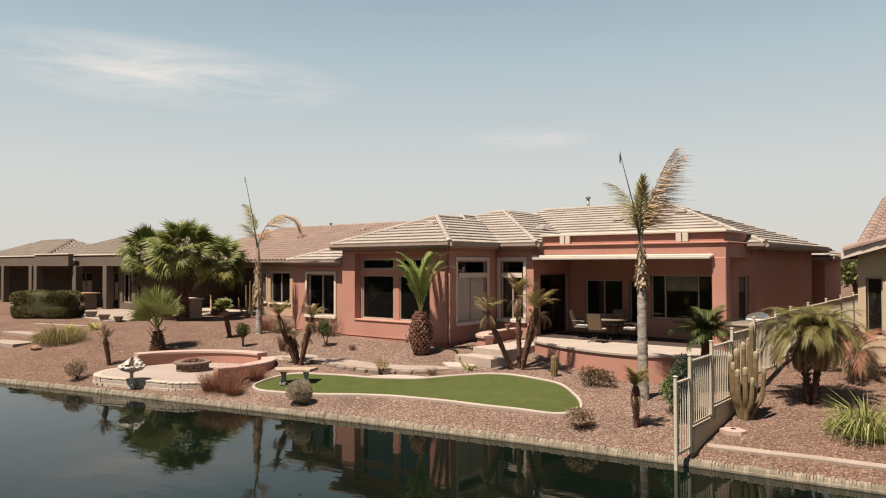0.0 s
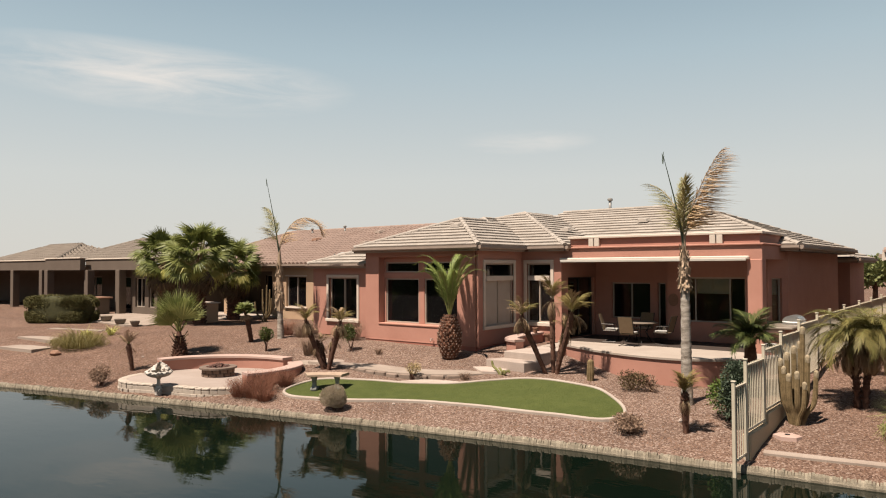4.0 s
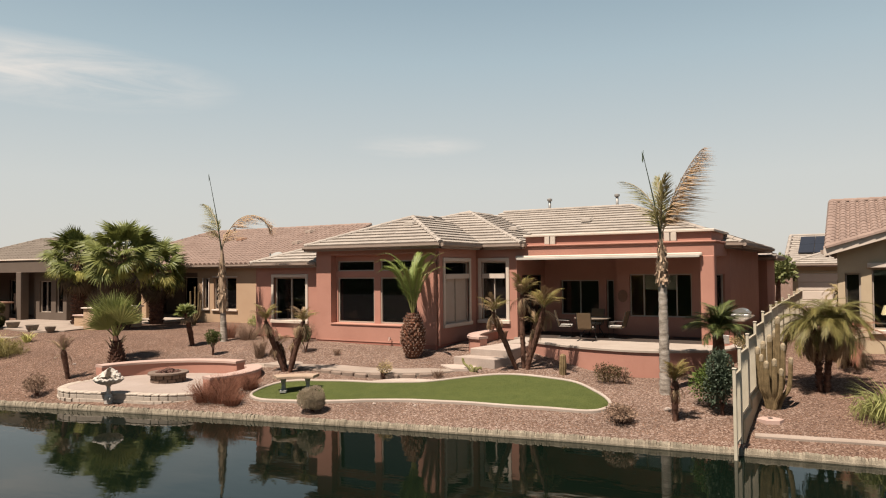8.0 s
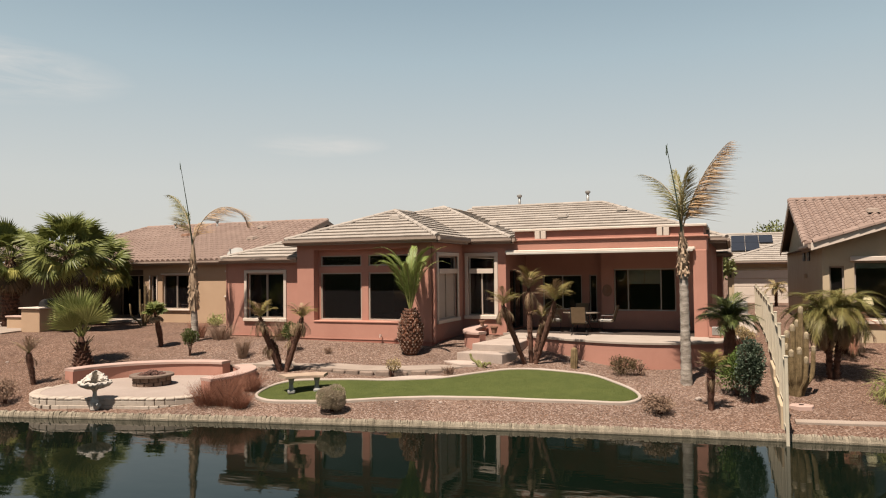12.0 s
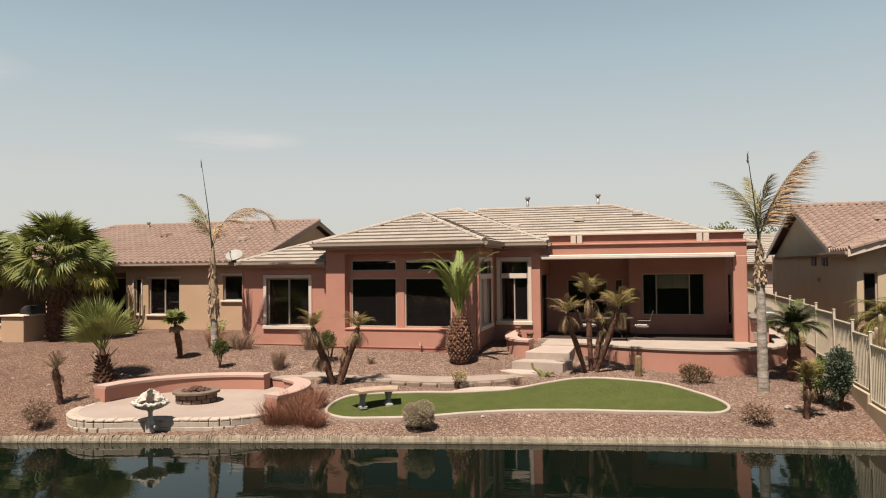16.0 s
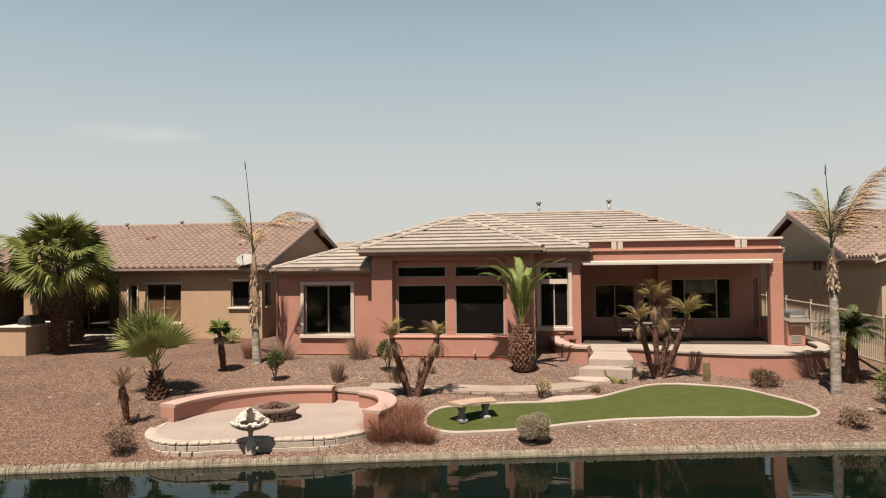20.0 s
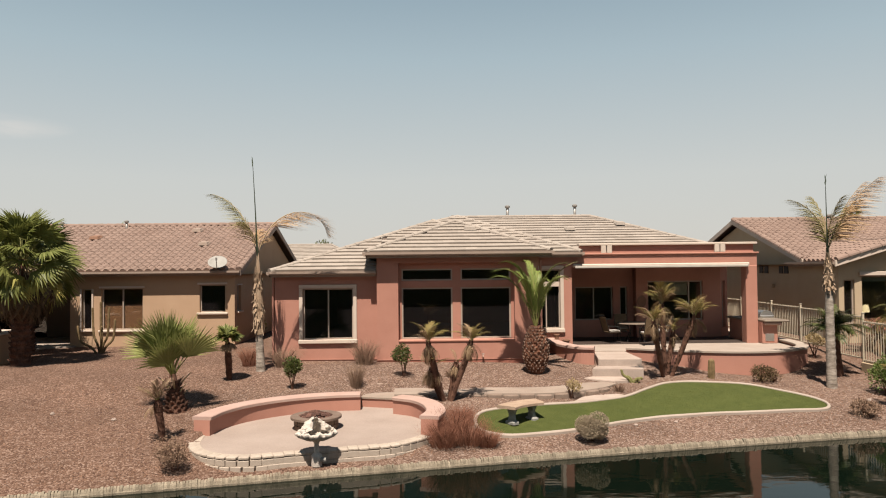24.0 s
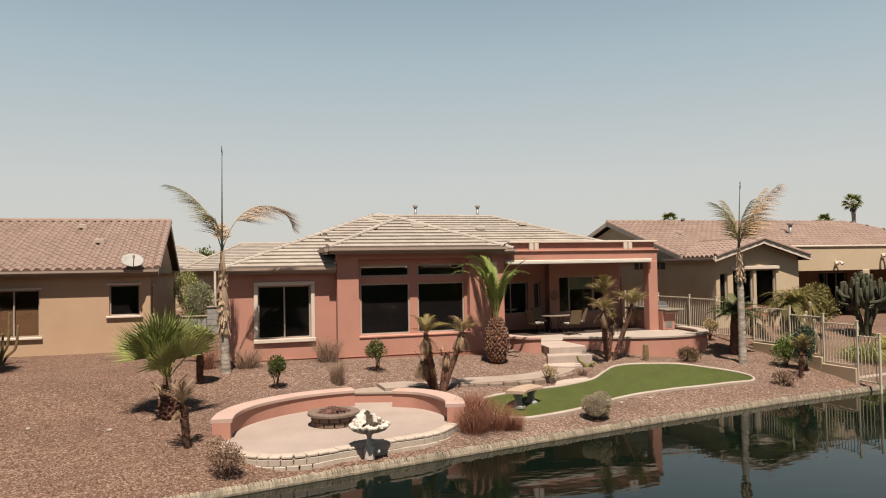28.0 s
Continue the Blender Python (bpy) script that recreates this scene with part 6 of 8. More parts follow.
def fan_leaf(stem_len, radius, fingers, mat, stem_mat, seed, droop=0.35, arc=115, width=0.06, stem=0.016):
    """A palmate leaf: a stalk along +X and a pleated fan of fingers."""
    rng = random.Random(seed)
    st, lf = Mesh(), Mesh()
    st.tube([(0, 0, 0), (stem_len * 0.5, 0, 0.02), (stem_len, 0, 0)], [stem * 1.4, stem, stem * 0.8], 4)
    for k in range(fingers):
        a = radians(-arc + 2 * arc * k / (fingers - 1))
        l = radius * (0.72 + 0.28 * math.cos(a * 0.75)) * rng.uniform(0.9, 1.08)
        d = Vector((math.cos(a), math.sin(a), 0))
        s = Vector((-d.y, d.x, 0))
        h = Vector((stem_len, 0, 0))
        w = width * rng.uniform(0.85, 1.1)
        fold = 0.35 * w * (1 if k % 2 else -1)
        drop = droop * rng.uniform(0.5, 1.5)
        mid = h + d * l * 0.52 + Vector((0, 0, -drop * l * 0.07 + 0.05 * radius * abs(math.sin(a))))
        tip = h + d * l + Vector((0, 0, -drop * l * 0.5))
        lf.add([h, mid - s * w + Vector((0, 0, fold)), mid + s * w - Vector((0, 0, fold)), tip], [(0, 1, 2), (1, 3, 2)])
    return two_mats("leaf", st, stem_mat, lf, mat)


def crown(root, name, meshes, top, count, high, low, rng, twist=25, size=(0.85, 1.1), spread=0.0, label=""):
    """Leaves on a golden spiral, the youngest upright and the oldest lowest."""
    for i in range(count):
        f = (i + 0.5) / count
        az = i * 137.5 + rng.uniform(-14, 14)
        el = high + (low - high) * f ** 0.85 + rng.uniform(-8, 8)
        s = rng.uniform(*size)
        ob = piece(name, rng.choice(meshes), root, pose(spread * math.cos(radians(az)), spread * math.sin(radians(az)), top - 0.12 * f, 0, 0, az) @ pose(0, 0, 0, rng.uniform(-twist, twist), -el, 0) @ Matrix.Scale(s, 4))
        if label:
            ob["label"] = label


def ringed_trunk(path, radii, sides=12, rings=26, seed=0, ridge=0.09):
    """A smooth palm trunk with leaf-scar rings."""
    rng = random.Random(seed)
    pts = spline(path, 8)
    rr = np.interp(np.linspace(0, 1, len(pts)), np.linspace(0, 1, len(radii)), radii)
    m = Mesh()
    fine, rad = [], []
    for i in range(len(pts) - 1):
        for k in range(max(1, rings // (len(pts) - 1))):
            f = k / max(1, rings // (len(pts) - 1))
            fine.append(tuple(pts[i] + (pts[i + 1] - pts[i]) * f))
            rad.append((rr[i] + (rr[i + 1] - rr[i]) * f) * (1 + (ridge if len(fine) % 2 else -ridge * 0.3) * rng.uniform(0.5, 1.3)))
    fine.append(tuple(pts[-1]))
    rad.append(rr[-1])
    m.tube(fine, rad, sides, wobble=0.03, rng=rng)
    return m


def boots(m, radius_at, z0, z1, rows, around, size, out, rng, tip=0.6):
    """Cut leaf bases set in a spiral round a trunk. radius_at gives the trunk's radius at a height."""
    for r in range(rows):
        f = (r + 0.5) / rows
        z = z0 + (z1 - z0) * f
        for k in range(around):
            a = 2 * math.pi * (k + (r % 2) * 0.5) / around + rng.uniform(-0.11, 0.11)
            rad = radius_at(f)
            c = Vector((math.cos(a) * rad, math.sin(a) * rad, z))
            o = Vector((math.cos(a), math.sin(a), 0.0))
            s = Vector((-o.y, o.x, 0)) * size * 0.5
            u = Vector((0, 0, 1)) * size * 0.42
            e = c + (o * out + Vector((0, 0, out * tip))) * rng.uniform(0.5, 1.5)
            base = [c - s - u * 0.8, c + s - u * 0.8, c + s + u, c - s + u]
            end = [e - s * 0.5 - u * 0.35, e + s * 0.5 - u * 0.35, e + s * 0.5 + u * 0.35, e - s * 0.5 + u * 0.35]
            m.loft([base, end], True)


def blades(m, n, radius, height, lean, width, rng, curve=0.5, z=0.0, sprigs=False):
    """Upright blades or twigs that lean outwards from a base."""
    for _ in range(n):
        a, d = rng.uniform(0, 6.283), radius * math.sqrt(rng.random())
        az = a + rng.uniform(-0.6, 0.6)
        l = height * rng.uniform(0.6, 1.1)
        tilt = lean * (0.25 + 0.75 * d / max(radius, 1e-3)) * rng.uniform(0.4, 1.25)
        p = Vector((math.cos(a) * d, math.sin(a) * d, z))
        out = Vector((math.cos(az), math.sin(az), 0))
        s = Vector((-out.y, out.x, 0)) * width / 2 * rng.uniform(0.7, 1.2)
        t = rng.uniform(0, 3.14)
        s = s * math.cos(t) + out * math.sin(t) * width / 2
        m1 = p + (out * math.sin(tilt * 0.6) + Vector((0, 0, math.cos(tilt * 0.6)))) * l * 0.5
        m2 = m1 + (out * math.sin(tilt * (1 + curve)) + Vector((0, 0, math.cos(tilt * (1 + curve))))) * l * 0.5
        m.add([p - s, p + s, m1 + s * 0.8, m1 - s * 0.8, m2], [(0, 1, 2, 3), (3, 2, 4)])
        if sprigs:
            for q in (0.45, 0.65, 0.85):
                b = m1.lerp(m2, q * 1.2 - 0.2) if q > 0.4 else m1
                e = b + Vector((rng.uniform(-1, 1), rng.uniform(-1, 1), rng.uniform(0.1, 1))).normalized() * l * 0.22
                m.add([b - s * 0.5, b + s * 0.5, e], [(0, 1, 2)])


def leaf_cloud(m, n, centre, radii, size, rng, hollow=0.55, lumps=5, flat=0.0):
    """Small leaves in an uneven rounded mass of several lumps."""
    c0 = Vector(centre)
    balls = [(Vector((rng.uniform(-0.45, 0.45) * radii[0], rng.uniform(-0.45, 0.45) * radii[1], rng.uniform(-0.35, 0.45) * radii[2])), rng.uniform(0.55, 0.8)) for _ in range(lumps)]
    for _ in range(n):
        b, k = rng.choice(balls)
        d = Vector((rng.gauss(0, 1), rng.gauss(0, 1), rng.gauss(0, 1))).normalized()
        r = k * (hollow + (1 - hollow) * rng.random() ** 0.6) * rng.uniform(0.9, 1.08)
        p = c0 + b + Vector((d.x * radii[0], d.y * radii[1], d.z * radii[2])) * r
        v = (d + Vector((rng.gauss(0, 0.6), rng.gauss(0, 0.6), rng.gauss(0, 0.6) + 0.3))).normalized()
        s = v.cross(Vector((rng.gauss(0, 1), rng.gauss(0, 1), rng.gauss(0, 1)))).normalized()
        l = size * rng.uniform(0.6, 1.3)
        m.add([p, p + v * l * 0.5 + s * l * 0.28, p + v * l, p + v * l * 0.5 - s * l * 0.28], [(0, 1, 2, 3)])


def plant(name, x, y, label, category, group="", dz=0.0, z=None):
    """An Empty on the ground at x, y; its parts are given round the origin and carried there at the end."""
    e = new(name)
    e.empty_display_size = 0.1
    tagged(e, label, category, group)
    e["spot"] = (x, y, (land(x, y) if z is None else z) + dz - 0.01)
    return e


def settle(e, turn=0.0, size=1.0):
    spot = tuple(e["spot"])
    del e["spot"]
    e.matrix_basis = Matrix.Translation(spot) @ pose(0, 0, 0, 0, 0, turn) @ Matrix.Scale(size, 4)
    return e


def bush(x, y, w, h, n, leaf, mat, label, seed, stems=7, clear=0.15, hollow=0.5, lumps=6, name="shrub", size=1.0):
    rng = random.Random(seed)
    e = plant(name, x, y, label, "shrub")
    st = Mesh()
    for _ in range(stems):
        a = rng.uniform(0, 6.283)
        st.tube([(rng.uniform(-0.05, 0.05), rng.uniform(-0.05, 0.05), 0), (math.cos(a) * w * 0.12, math.sin(a) * w * 0.12, h * 0.35), (math.cos(a) * w * 0.3, math.sin(a) * w * 0.3, h * 0.75)], [0.018, 0.012, 0.005], 5)
    part("stem", st, BARK_BROWN, e)
    f = Mesh()
    leaf_cloud(f, n, (0, 0, h * (0.5 + clear * 0.5)), (w / 2 * 0.85, w / 2 * 0.85, h * (1 - clear) / 2 * 0.85), leaf, rng, hollow, lumps)
    part("foliage", f, mat, e)
    return settle(e, seed * 47)


def dry_bush(x, y, w, h, n, mat, label, seed, width=0.008, name="dry_bush", sprigs=True, lean=1.0):
    rng = random.Random(seed)
    e = plant(name, x, y, label, "shrub")
    m = Mesh()
    blades(m, n, w * 0.28, h, lean, width, rng, 0.3, sprigs=sprigs)
    part("foliage", m, mat, e)
    k = Mesh()
    for _ in range(8):
        a = rng.uniform(0, 6.283)
        k.tube([(0, 0, 0), (math.cos(a) * w * 0.15, math.sin(a) * w * 0.15, h * 0.4), (math.cos(a) * w * 0.32, math.sin(a) * w * 0.32, h * 0.75)], [0.014, 0.009, 0.004], 5)
    part("stem", k, BARK_BROWN, e)
    return settle(e)


def queen_palm(x, y, top, spec, label, seed, spear, lean=(0, 0), husk=0.60, thin=0.06, leaf=0.56, shag=0.8, stout=1.0, bare=0.12):
    """A tall thin palm with a ragged husk, a few sparse fronds and an unopened spear. spec: rows of azimuth, rise, length, droop, dry."""
    rng = random.Random(seed)
    e = plant("queen_palm", x, y, label, "palm tree", "tall queen palms")
    lx, ly = lean
    h1 = top * husk
    part("trunk", ringed_trunk([(0, 0, -0.1), (lx * 0.3, ly * 0.3, h1 * 0.5), (lx * 0.6, ly * 0.6, h1)], [0.135, 0.108, 0.095], 12, 40, seed), BARK_GREY, e, "grey ringed trunk", True)
    hk = Mesh()
    hk.tube([(lx * 0.6, ly * 0.6, h1 - 0.1), (lx * 0.7, ly * 0.7, h1 + 0.35), (lx * 0.85, ly * 0.85, top * 0.82), (lx, ly, top)], [0.1 * stout, 0.11 * stout, 0.065 * stout, 0.038], 10, wobble=0.12, rng=rng)
    for _ in range(260):
        f = rng.random() ** shag
        z = h1 + (top - h1) * 0.75 * f
        a = rng.uniform(0, 6.283)
        r = 0.12 * stout * (1 - 0.5 * f)
        p = Vector((lx * (0.6 + 0.4 * f) + math.cos(a) * r, ly * (0.6 + 0.4 * f) + math.sin(a) * r, z))
        o = Vector((math.cos(a), math.sin(a), 0))
        s = Vector((-o.y, o.x, 0)) * rng.uniform(0.015, 0.045)
        up = rng.choice((-1, -1, 1))
        q = p + o * rng.uniform(0.0, 0.075) + s * rng.uniform(-1, 1) + Vector((0, 0, up * rng.uniform(0.06, 0.2)))
        hk.add([p - s, p + s, q + s * 0.5, q - s * 0.5], [(0, 1, 2, 3)])
    part("husk", hk, HUSK, e, "ragged brown husk of old leaf bases")
    for i, (az, rise, length, droop, dry) in enumerate(spec):
        me = feather_frond(length, droop, int(60 * length), leaf, 0.016, L_QUEEN_DRY if dry else L_QUEEN, STEM_DRY, seed * 31 + i, sag=1.7 if dry else 1.1, thin=thin, spread=58, lift=-14 if dry else 0, stem=0.018, bare=bare, plume=38)
        fr = piece("frond", me, e, pose(lx, ly, top - 0.08, 0, 0, az) @ pose(0, 0, 0, 0, -rise, 0))
        if dry:
            fr["label"] = "dry tan frond"
    sp = Mesh()
    sx, sy, sz = spear
    sp.tube([(lx, ly, top - 0.2), (lx + (sx - lx) * 0.4, ly + (sy - ly) * 0.4, top + (sz - top) * 0.42), (sx, sy, sz)], [0.03, 0.016, 0.006], 6)
    for k in range(10):
        z = sz - 0.22 + 0.02 * k
        sp.add([(sx - 0.012, sy, z), (sx + 0.012, sy, z), (sx + rng.uniform(-0.035, 0.035), sy + rng.uniform(-0.03, 0.03), z + 0.12)], [(0, 1, 2)])
    part("spear", sp, L_SAGE, e, "unopened upright spear leaf")
    return settle(e)


def pineapple_palm():
    """The young date palm with a swollen body of cut leaf bases."""
    rng = random.Random(77)
    e = plant("pineapple_palm", -14.5, 17.05, "young date palm with a swollen pineapple-like trunk and arching fronds", "palm tree", dz=-0.02)
    prof = lambda f: float(np.interp(f, (0, 0.12, 0.35, 0.6, 0.8, 0.92, 1), (0.20, 0.31, 0.42, 0.40, 0.29, 0.19, 0.11)))
    b = Mesh()
    zs = np.linspace(0, 1.36, 14)
    b.loft([[(math.cos(t) * prof(z / 1.36) * 0.93, math.sin(t) * prof(z / 1.36) * 0.93, z) for t in np.linspace(0, 6.283, 19)[:-1]] for z in zs])
    tr = part("trunk", b, BARK_BROWN, e)
    c = Mesh()
    boots(c, lambda f: prof(f) * 0.93, 0.03, 1.33, 16, 15, 0.145, 0.07, rng, 0.9)
    part("leaf_base", c, BARK_RUST, tr, "rusty cut leaf bases", kind="stuff")
    d = Mesh()
    boots(d, lambda f: prof(f) + 0.045, 0.05, 1.35, 16, 15, 0.05, 0.03, rng, 0.9)
    part("leaf_base_tip", d, BOOT, tr, "pale cut tips of the leaf bases", kind="stuff")
    fr = [feather_frond(2.3, 105, 92, 0.46, 0.02, L_DATE, STEM, s, sag=0.4, spread=44, lift=30, stem=0.028, bare=0.2, late=2.6) for s in (1, 2, 3)]
    for az, el, s in ((178, 68, 1.02), (200, 75, 1.06), (158, 78, 1.02), (232, 72, 0.92), (285, 76, 0.88), (330, 75, 0.9), (20, 72, 0.95), (70, 76, 1.0), (120, 75, 1.0), (350, 84, 1.05), (95, 86, 1.08), (186, 82, 1.1)):
        piece("frond", rng.choice(fr), e, pose(0, 0, 1.28, 0, 0, az) @ pose(0, 0, 0, rng.uniform(-16, 16), -el, 0) @ Matrix.Scale(s, 4))
    long = feather_frond(2.55, 72, 66, 0.34, 0.018, L_QUEEN, STEM, 9, sag=0.35, spread=42, lift=24, stem=0.026, bare=0.42, late=2.2)
    piece("frond", long, e, pose(0, 0, 1.28, 0, 0, -8) @ pose(0, 0, 0, 0, -72, 0))["label"] = "long yellowing frond"
    return settle(e)


def pygmy_clump(name, x, y, spec, label, seed, mats=(None, None), droop=62, skirt=6):
    """Several leaning trunks with small feathery heads. spec: rows of top x, y, z, leaf length, count."""
    rng = random.Random(seed)
    e = plant(name, x, y, label, "palm tree")
    green = [feather_frond(0.62, droop, 26, 0.27, 0.011, mats[0] or L_PYGMY, STEM, seed + s, sag=0.5, spread=50, lift=10, stem=0.008) for s in range(3)]
    rusty = [feather_frond(0.58, droop, 24, 0.25, 0.011, L_DEAD, STEM_DRY, seed + 20 + s, sag=0.6, spread=46, lift=6, stem=0.008) for s in range(2)]
    dead = [feather_frond(0.5, 60, 14, 0.2, 0.010, L_DEAD, STEM_DRY, seed + 9 + s, sag=0.9, spread=40, lift=-10, stem=0.008) for s in range(2)]
    for i, (tx, ty, tz, ll, count, bx, by) in enumerate(spec):
        t = Mesh()
        path = [(bx, by, -0.1), (bx + (tx - bx) * 0.45, by + (ty - by) * 0.45, tz * 0.4), (bx + (tx - bx) * 0.85, by + (ty - by) * 0.85, tz * 0.8), (tx, ty, tz)]
        pts = spline(path, 7)
        rr = np.interp(np.linspace(0, 1, len(pts)), (0, 0.3, 0.75, 1), (0.055, 0.07, 0.085, 0.045))
        t.tube(pts, list(rr), 9, wobble=0.12, rng=rng)
        for p, r in zip(pts[2:], rr[2:]):
            for _ in range(7):
                a = rng.uniform(0, 6.283)
                o = Vector((math.cos(a), math.sin(a), 0))
                q = Vector(p) + o * r
                s = Vector((-o.y, o.x, 0)) * 0.018
                t.add([q - s, q + s, q + o * rng.uniform(0.015, 0.04) + Vector((0, 0, rng.uniform(0.03, 0.08)))], [(0, 1, 2)])
        tr = part("trunk", t, BARK_BROWN, e)
        for k in range(count):
            az, el = k * 137.5 + rng.uniform(-20, 20), rng.uniform(44, 92)
            piece("frond", rng.choice(rusty if k % 3 == 1 else green), tr, pose(tx, ty, tz - 0.02, 0, 0, az) @ pose(0, 0, 0, rng.uniform(-20, 20), -el, 0) @ Matrix.Scale(ll * rng.uniform(0.8, 1.1), 4))
        for k in range(skirt):
            piece("dead_frond", rng.choice(dead), tr, pose(tx, ty, tz - 0.06, 0, 0, rng.uniform(0, 360)) @ pose(0, 0, 0, 0, rng.uniform(15, 65), 0) @ Matrix.Scale(ll * 0.95, 4))
    return settle(e)


def fan_palm_young():
    rng = random.Random(15)
    e = plant("fan_palm", -23.38, 13.35, "young fan palm with a spreading green crown and shaggy brown base", "palm tree", dz=-0.12)
    b = Mesh()
    b.tube([(0, 0, -0.1), (0, 0, 0.1), (0, 0, 0.45), (0, 0, 0.78), (0, 0, 0.98)], [0.27, 0.24, 0.17, 0.1, 0.07], 14, wobble=0.06, rng=rng)
    boots(b, lambda f: 0.25 - 0.16 * f, 0.02, 0.8, 9, 10, 0.11, 0.06, rng, 0.9)
    part("trunk", b, BARK_BROWN, e, "shaggy brown trunk")
    lv = [fan_leaf(0.6, 0.86, 26, L_FAN, STEM, s, 0.10, 62, 0.021, 0.017) for s in (1, 2, 3)]
    lv2 = [fan_leaf(0.45, 0.7, 30, L_FAN, STEM, s, 0.1, 62, 0.022, 0.016) for s in (4, 5)]
    crown(e, "leaf", lv, 1.0, 17, 86, 44, rng, 40, (0.85, 1.08))
    crown(e, "leaf", lv2, 1.0, 3, 60, 46, rng, 25, (0.85, 1.0))
    for k in range(11):
        a = k * 137.5 + rng.uniform(-15, 15)
        o = Vector((math.cos(radians(a)), math.sin(radians(a)), 0))
        s = Mesh()
        z0 = rng.uniform(0.3, 0.7)
        out = rng.uniform(0.2, 0.34)
        s.tube([o * 0.1 + Vector((0, 0, z0)), o * (0.1 + out * 0.5) + Vector((0, 0, z0 + 0.16)), o * (0.1 + out) + Vector((0, 0, z0 + rng.uniform(0.2, 0.34)))], [0.024, 0.017, 0.01], 5)
        part("old_stalk", s, STEM_DRY, e, "dry brown leaf stalk")
    e = settle(e)
    e.matrix_basis = e.matrix_basis @ pose(0, 0, 0, 0, -6, 0)
    return e


def small_fan_palm(x, y, h, lean, count, mats, label, seed, trunk_r=0.085, leaf=0.42, drop=0, dead=3):
    rng = random.Random(seed)
    e = plant("small_fan_palm", x, y, label, "palm tree")
    t = Mesh()
    pts = spline([(0, 0, -0.08), (lean[0] * 0.35, lean[1] * 0.35, h * 0.4), (lean[0], lean[1], h)], 8)
    rr = np.interp(np.linspace(0, 1, len(pts)), (0, 0.25, 0.6, 1), (trunk_r * 0.75, trunk_r * 0.95, trunk_r * 1.1, trunk_r * 0.55))
    t.tube(pts, list(rr), 10, wobble=0.08, rng=rng)
    for p, r in zip(pts[1:], rr[1:]):
        for _ in range(9):
            a = rng.uniform(0, 6.283)
            o = Vector((math.cos(a), math.sin(a), 0))
            q = Vector(p) + o * r * 0.95
            s = Vector((-o.y, o.x, 0)) * 0.025
            t.add([q - s, q + s, q + o * rng.uniform(0.02, 0.05) + Vector((0, 0, rng.uniform(0.03, 0.09)))], [(0, 1, 2)])
    part("trunk", t, BARK_BROWN, e)
    lv = [fan_leaf(leaf * 0.55, leaf, 18, mats, STEM if mats is not L_DEAD else STEM_DRY, seed + s, 0.5, 105, 0.04, 0.009) for s in range(3)]
    for k in range(count):
        piece("leaf", rng.choice(lv), e, pose(lean[0], lean[1], h - 0.02, 0, 0, k * 137.5) @ pose(0, 0, 0, rng.uniform(-25, 25), -(rng.uniform(10, 80) - drop), 0) @ Matrix.Scale(rng.uniform(0.85, 1.15), 4))
    dd = fan_leaf(leaf * 0.4, leaf * 0.8, 14, L_DEAD, STEM_DRY, seed + 7, 1.0, 80, 0.035, 0.008)
    for k in range(dead):
        piece("dead_leaf", dd, e, pose(lean[0], lean[1], h - 0.08, 0, 0, rng.uniform(0, 360)) @ pose(0, 0, 0, 0, rng.uniform(20, 60), 0))
    return settle(e)


BIG_LEAVES = []


def big_fan_palm(x, y, trunk_h, trunk_r, size, label, seed, count=54):
    """A full fan palm with a dense crown, yellowing lower leaves and a thick stubby trunk."""
    rng = random.Random(seed)
    if not BIG_LEAVES:
        BIG_LEAVES.append([fan_leaf(1.0, 0.78, 34, L_FAN_DARK, STEM, s, 0.7, 118, 0.04, 0.018) for s in (21, 22, 23)])
        BIG_LEAVES.append([fan_leaf(0.95, 0.75, 32, L_FAN_YELLOW, STEM_DRY, s, 1.1, 105, 0.038, 0.018) for s in (24, 25)])
        BIG_LEAVES.append([fan_leaf(0.75, 0.8, 22, L_DEAD_DARK, STEM_DRY, s, 1.2, 80, 0.05, 0.016) for s in (26, 27)])
    e = plant("fan_palm", x, y, label, "palm tree", "large fan palms")
    b = Mesh()
    b.tube([(0, 0, -0.1), (0, 0, 0.3), (0, 0, trunk_h * 0.6), (0, 0, trunk_h)], [trunk_r * 1.1, trunk_r * 1.05, trunk_r * 0.9, trunk_r * 0.6], 14, wobble=0.05, rng=rng)
    boots(b, lambda f: trunk_r * (1.02 - 0.2 * f), 0.05, trunk_h * 0.85, 16, 14, 0.14, 0.06, rng, 0.9)
    part("trunk", b, BARK_BROWN, e, "thick brown trunk covered in leaf stubs")
    crown(e, "leaf", BIG_LEAVES[0], trunk_h, count, 88, -28, rng, 60, (size * 0.72, size * 1.15), 0.1)
    crown(e, "yellow_leaf", BIG_LEAVES[1], trunk_h - 0.15, count // 4, -5, -50, rng, 35, (size * 0.8, size), 0.12, "yellowing leaf")
    crown(e, "dead_leaf", BIG_LEAVES[2], trunk_h - 0.3, count // 2, -40, -84, rng, 35, (size * 0.8, size * 1.05), 0.15, "dry brown hanging leaf")
    return settle(e)


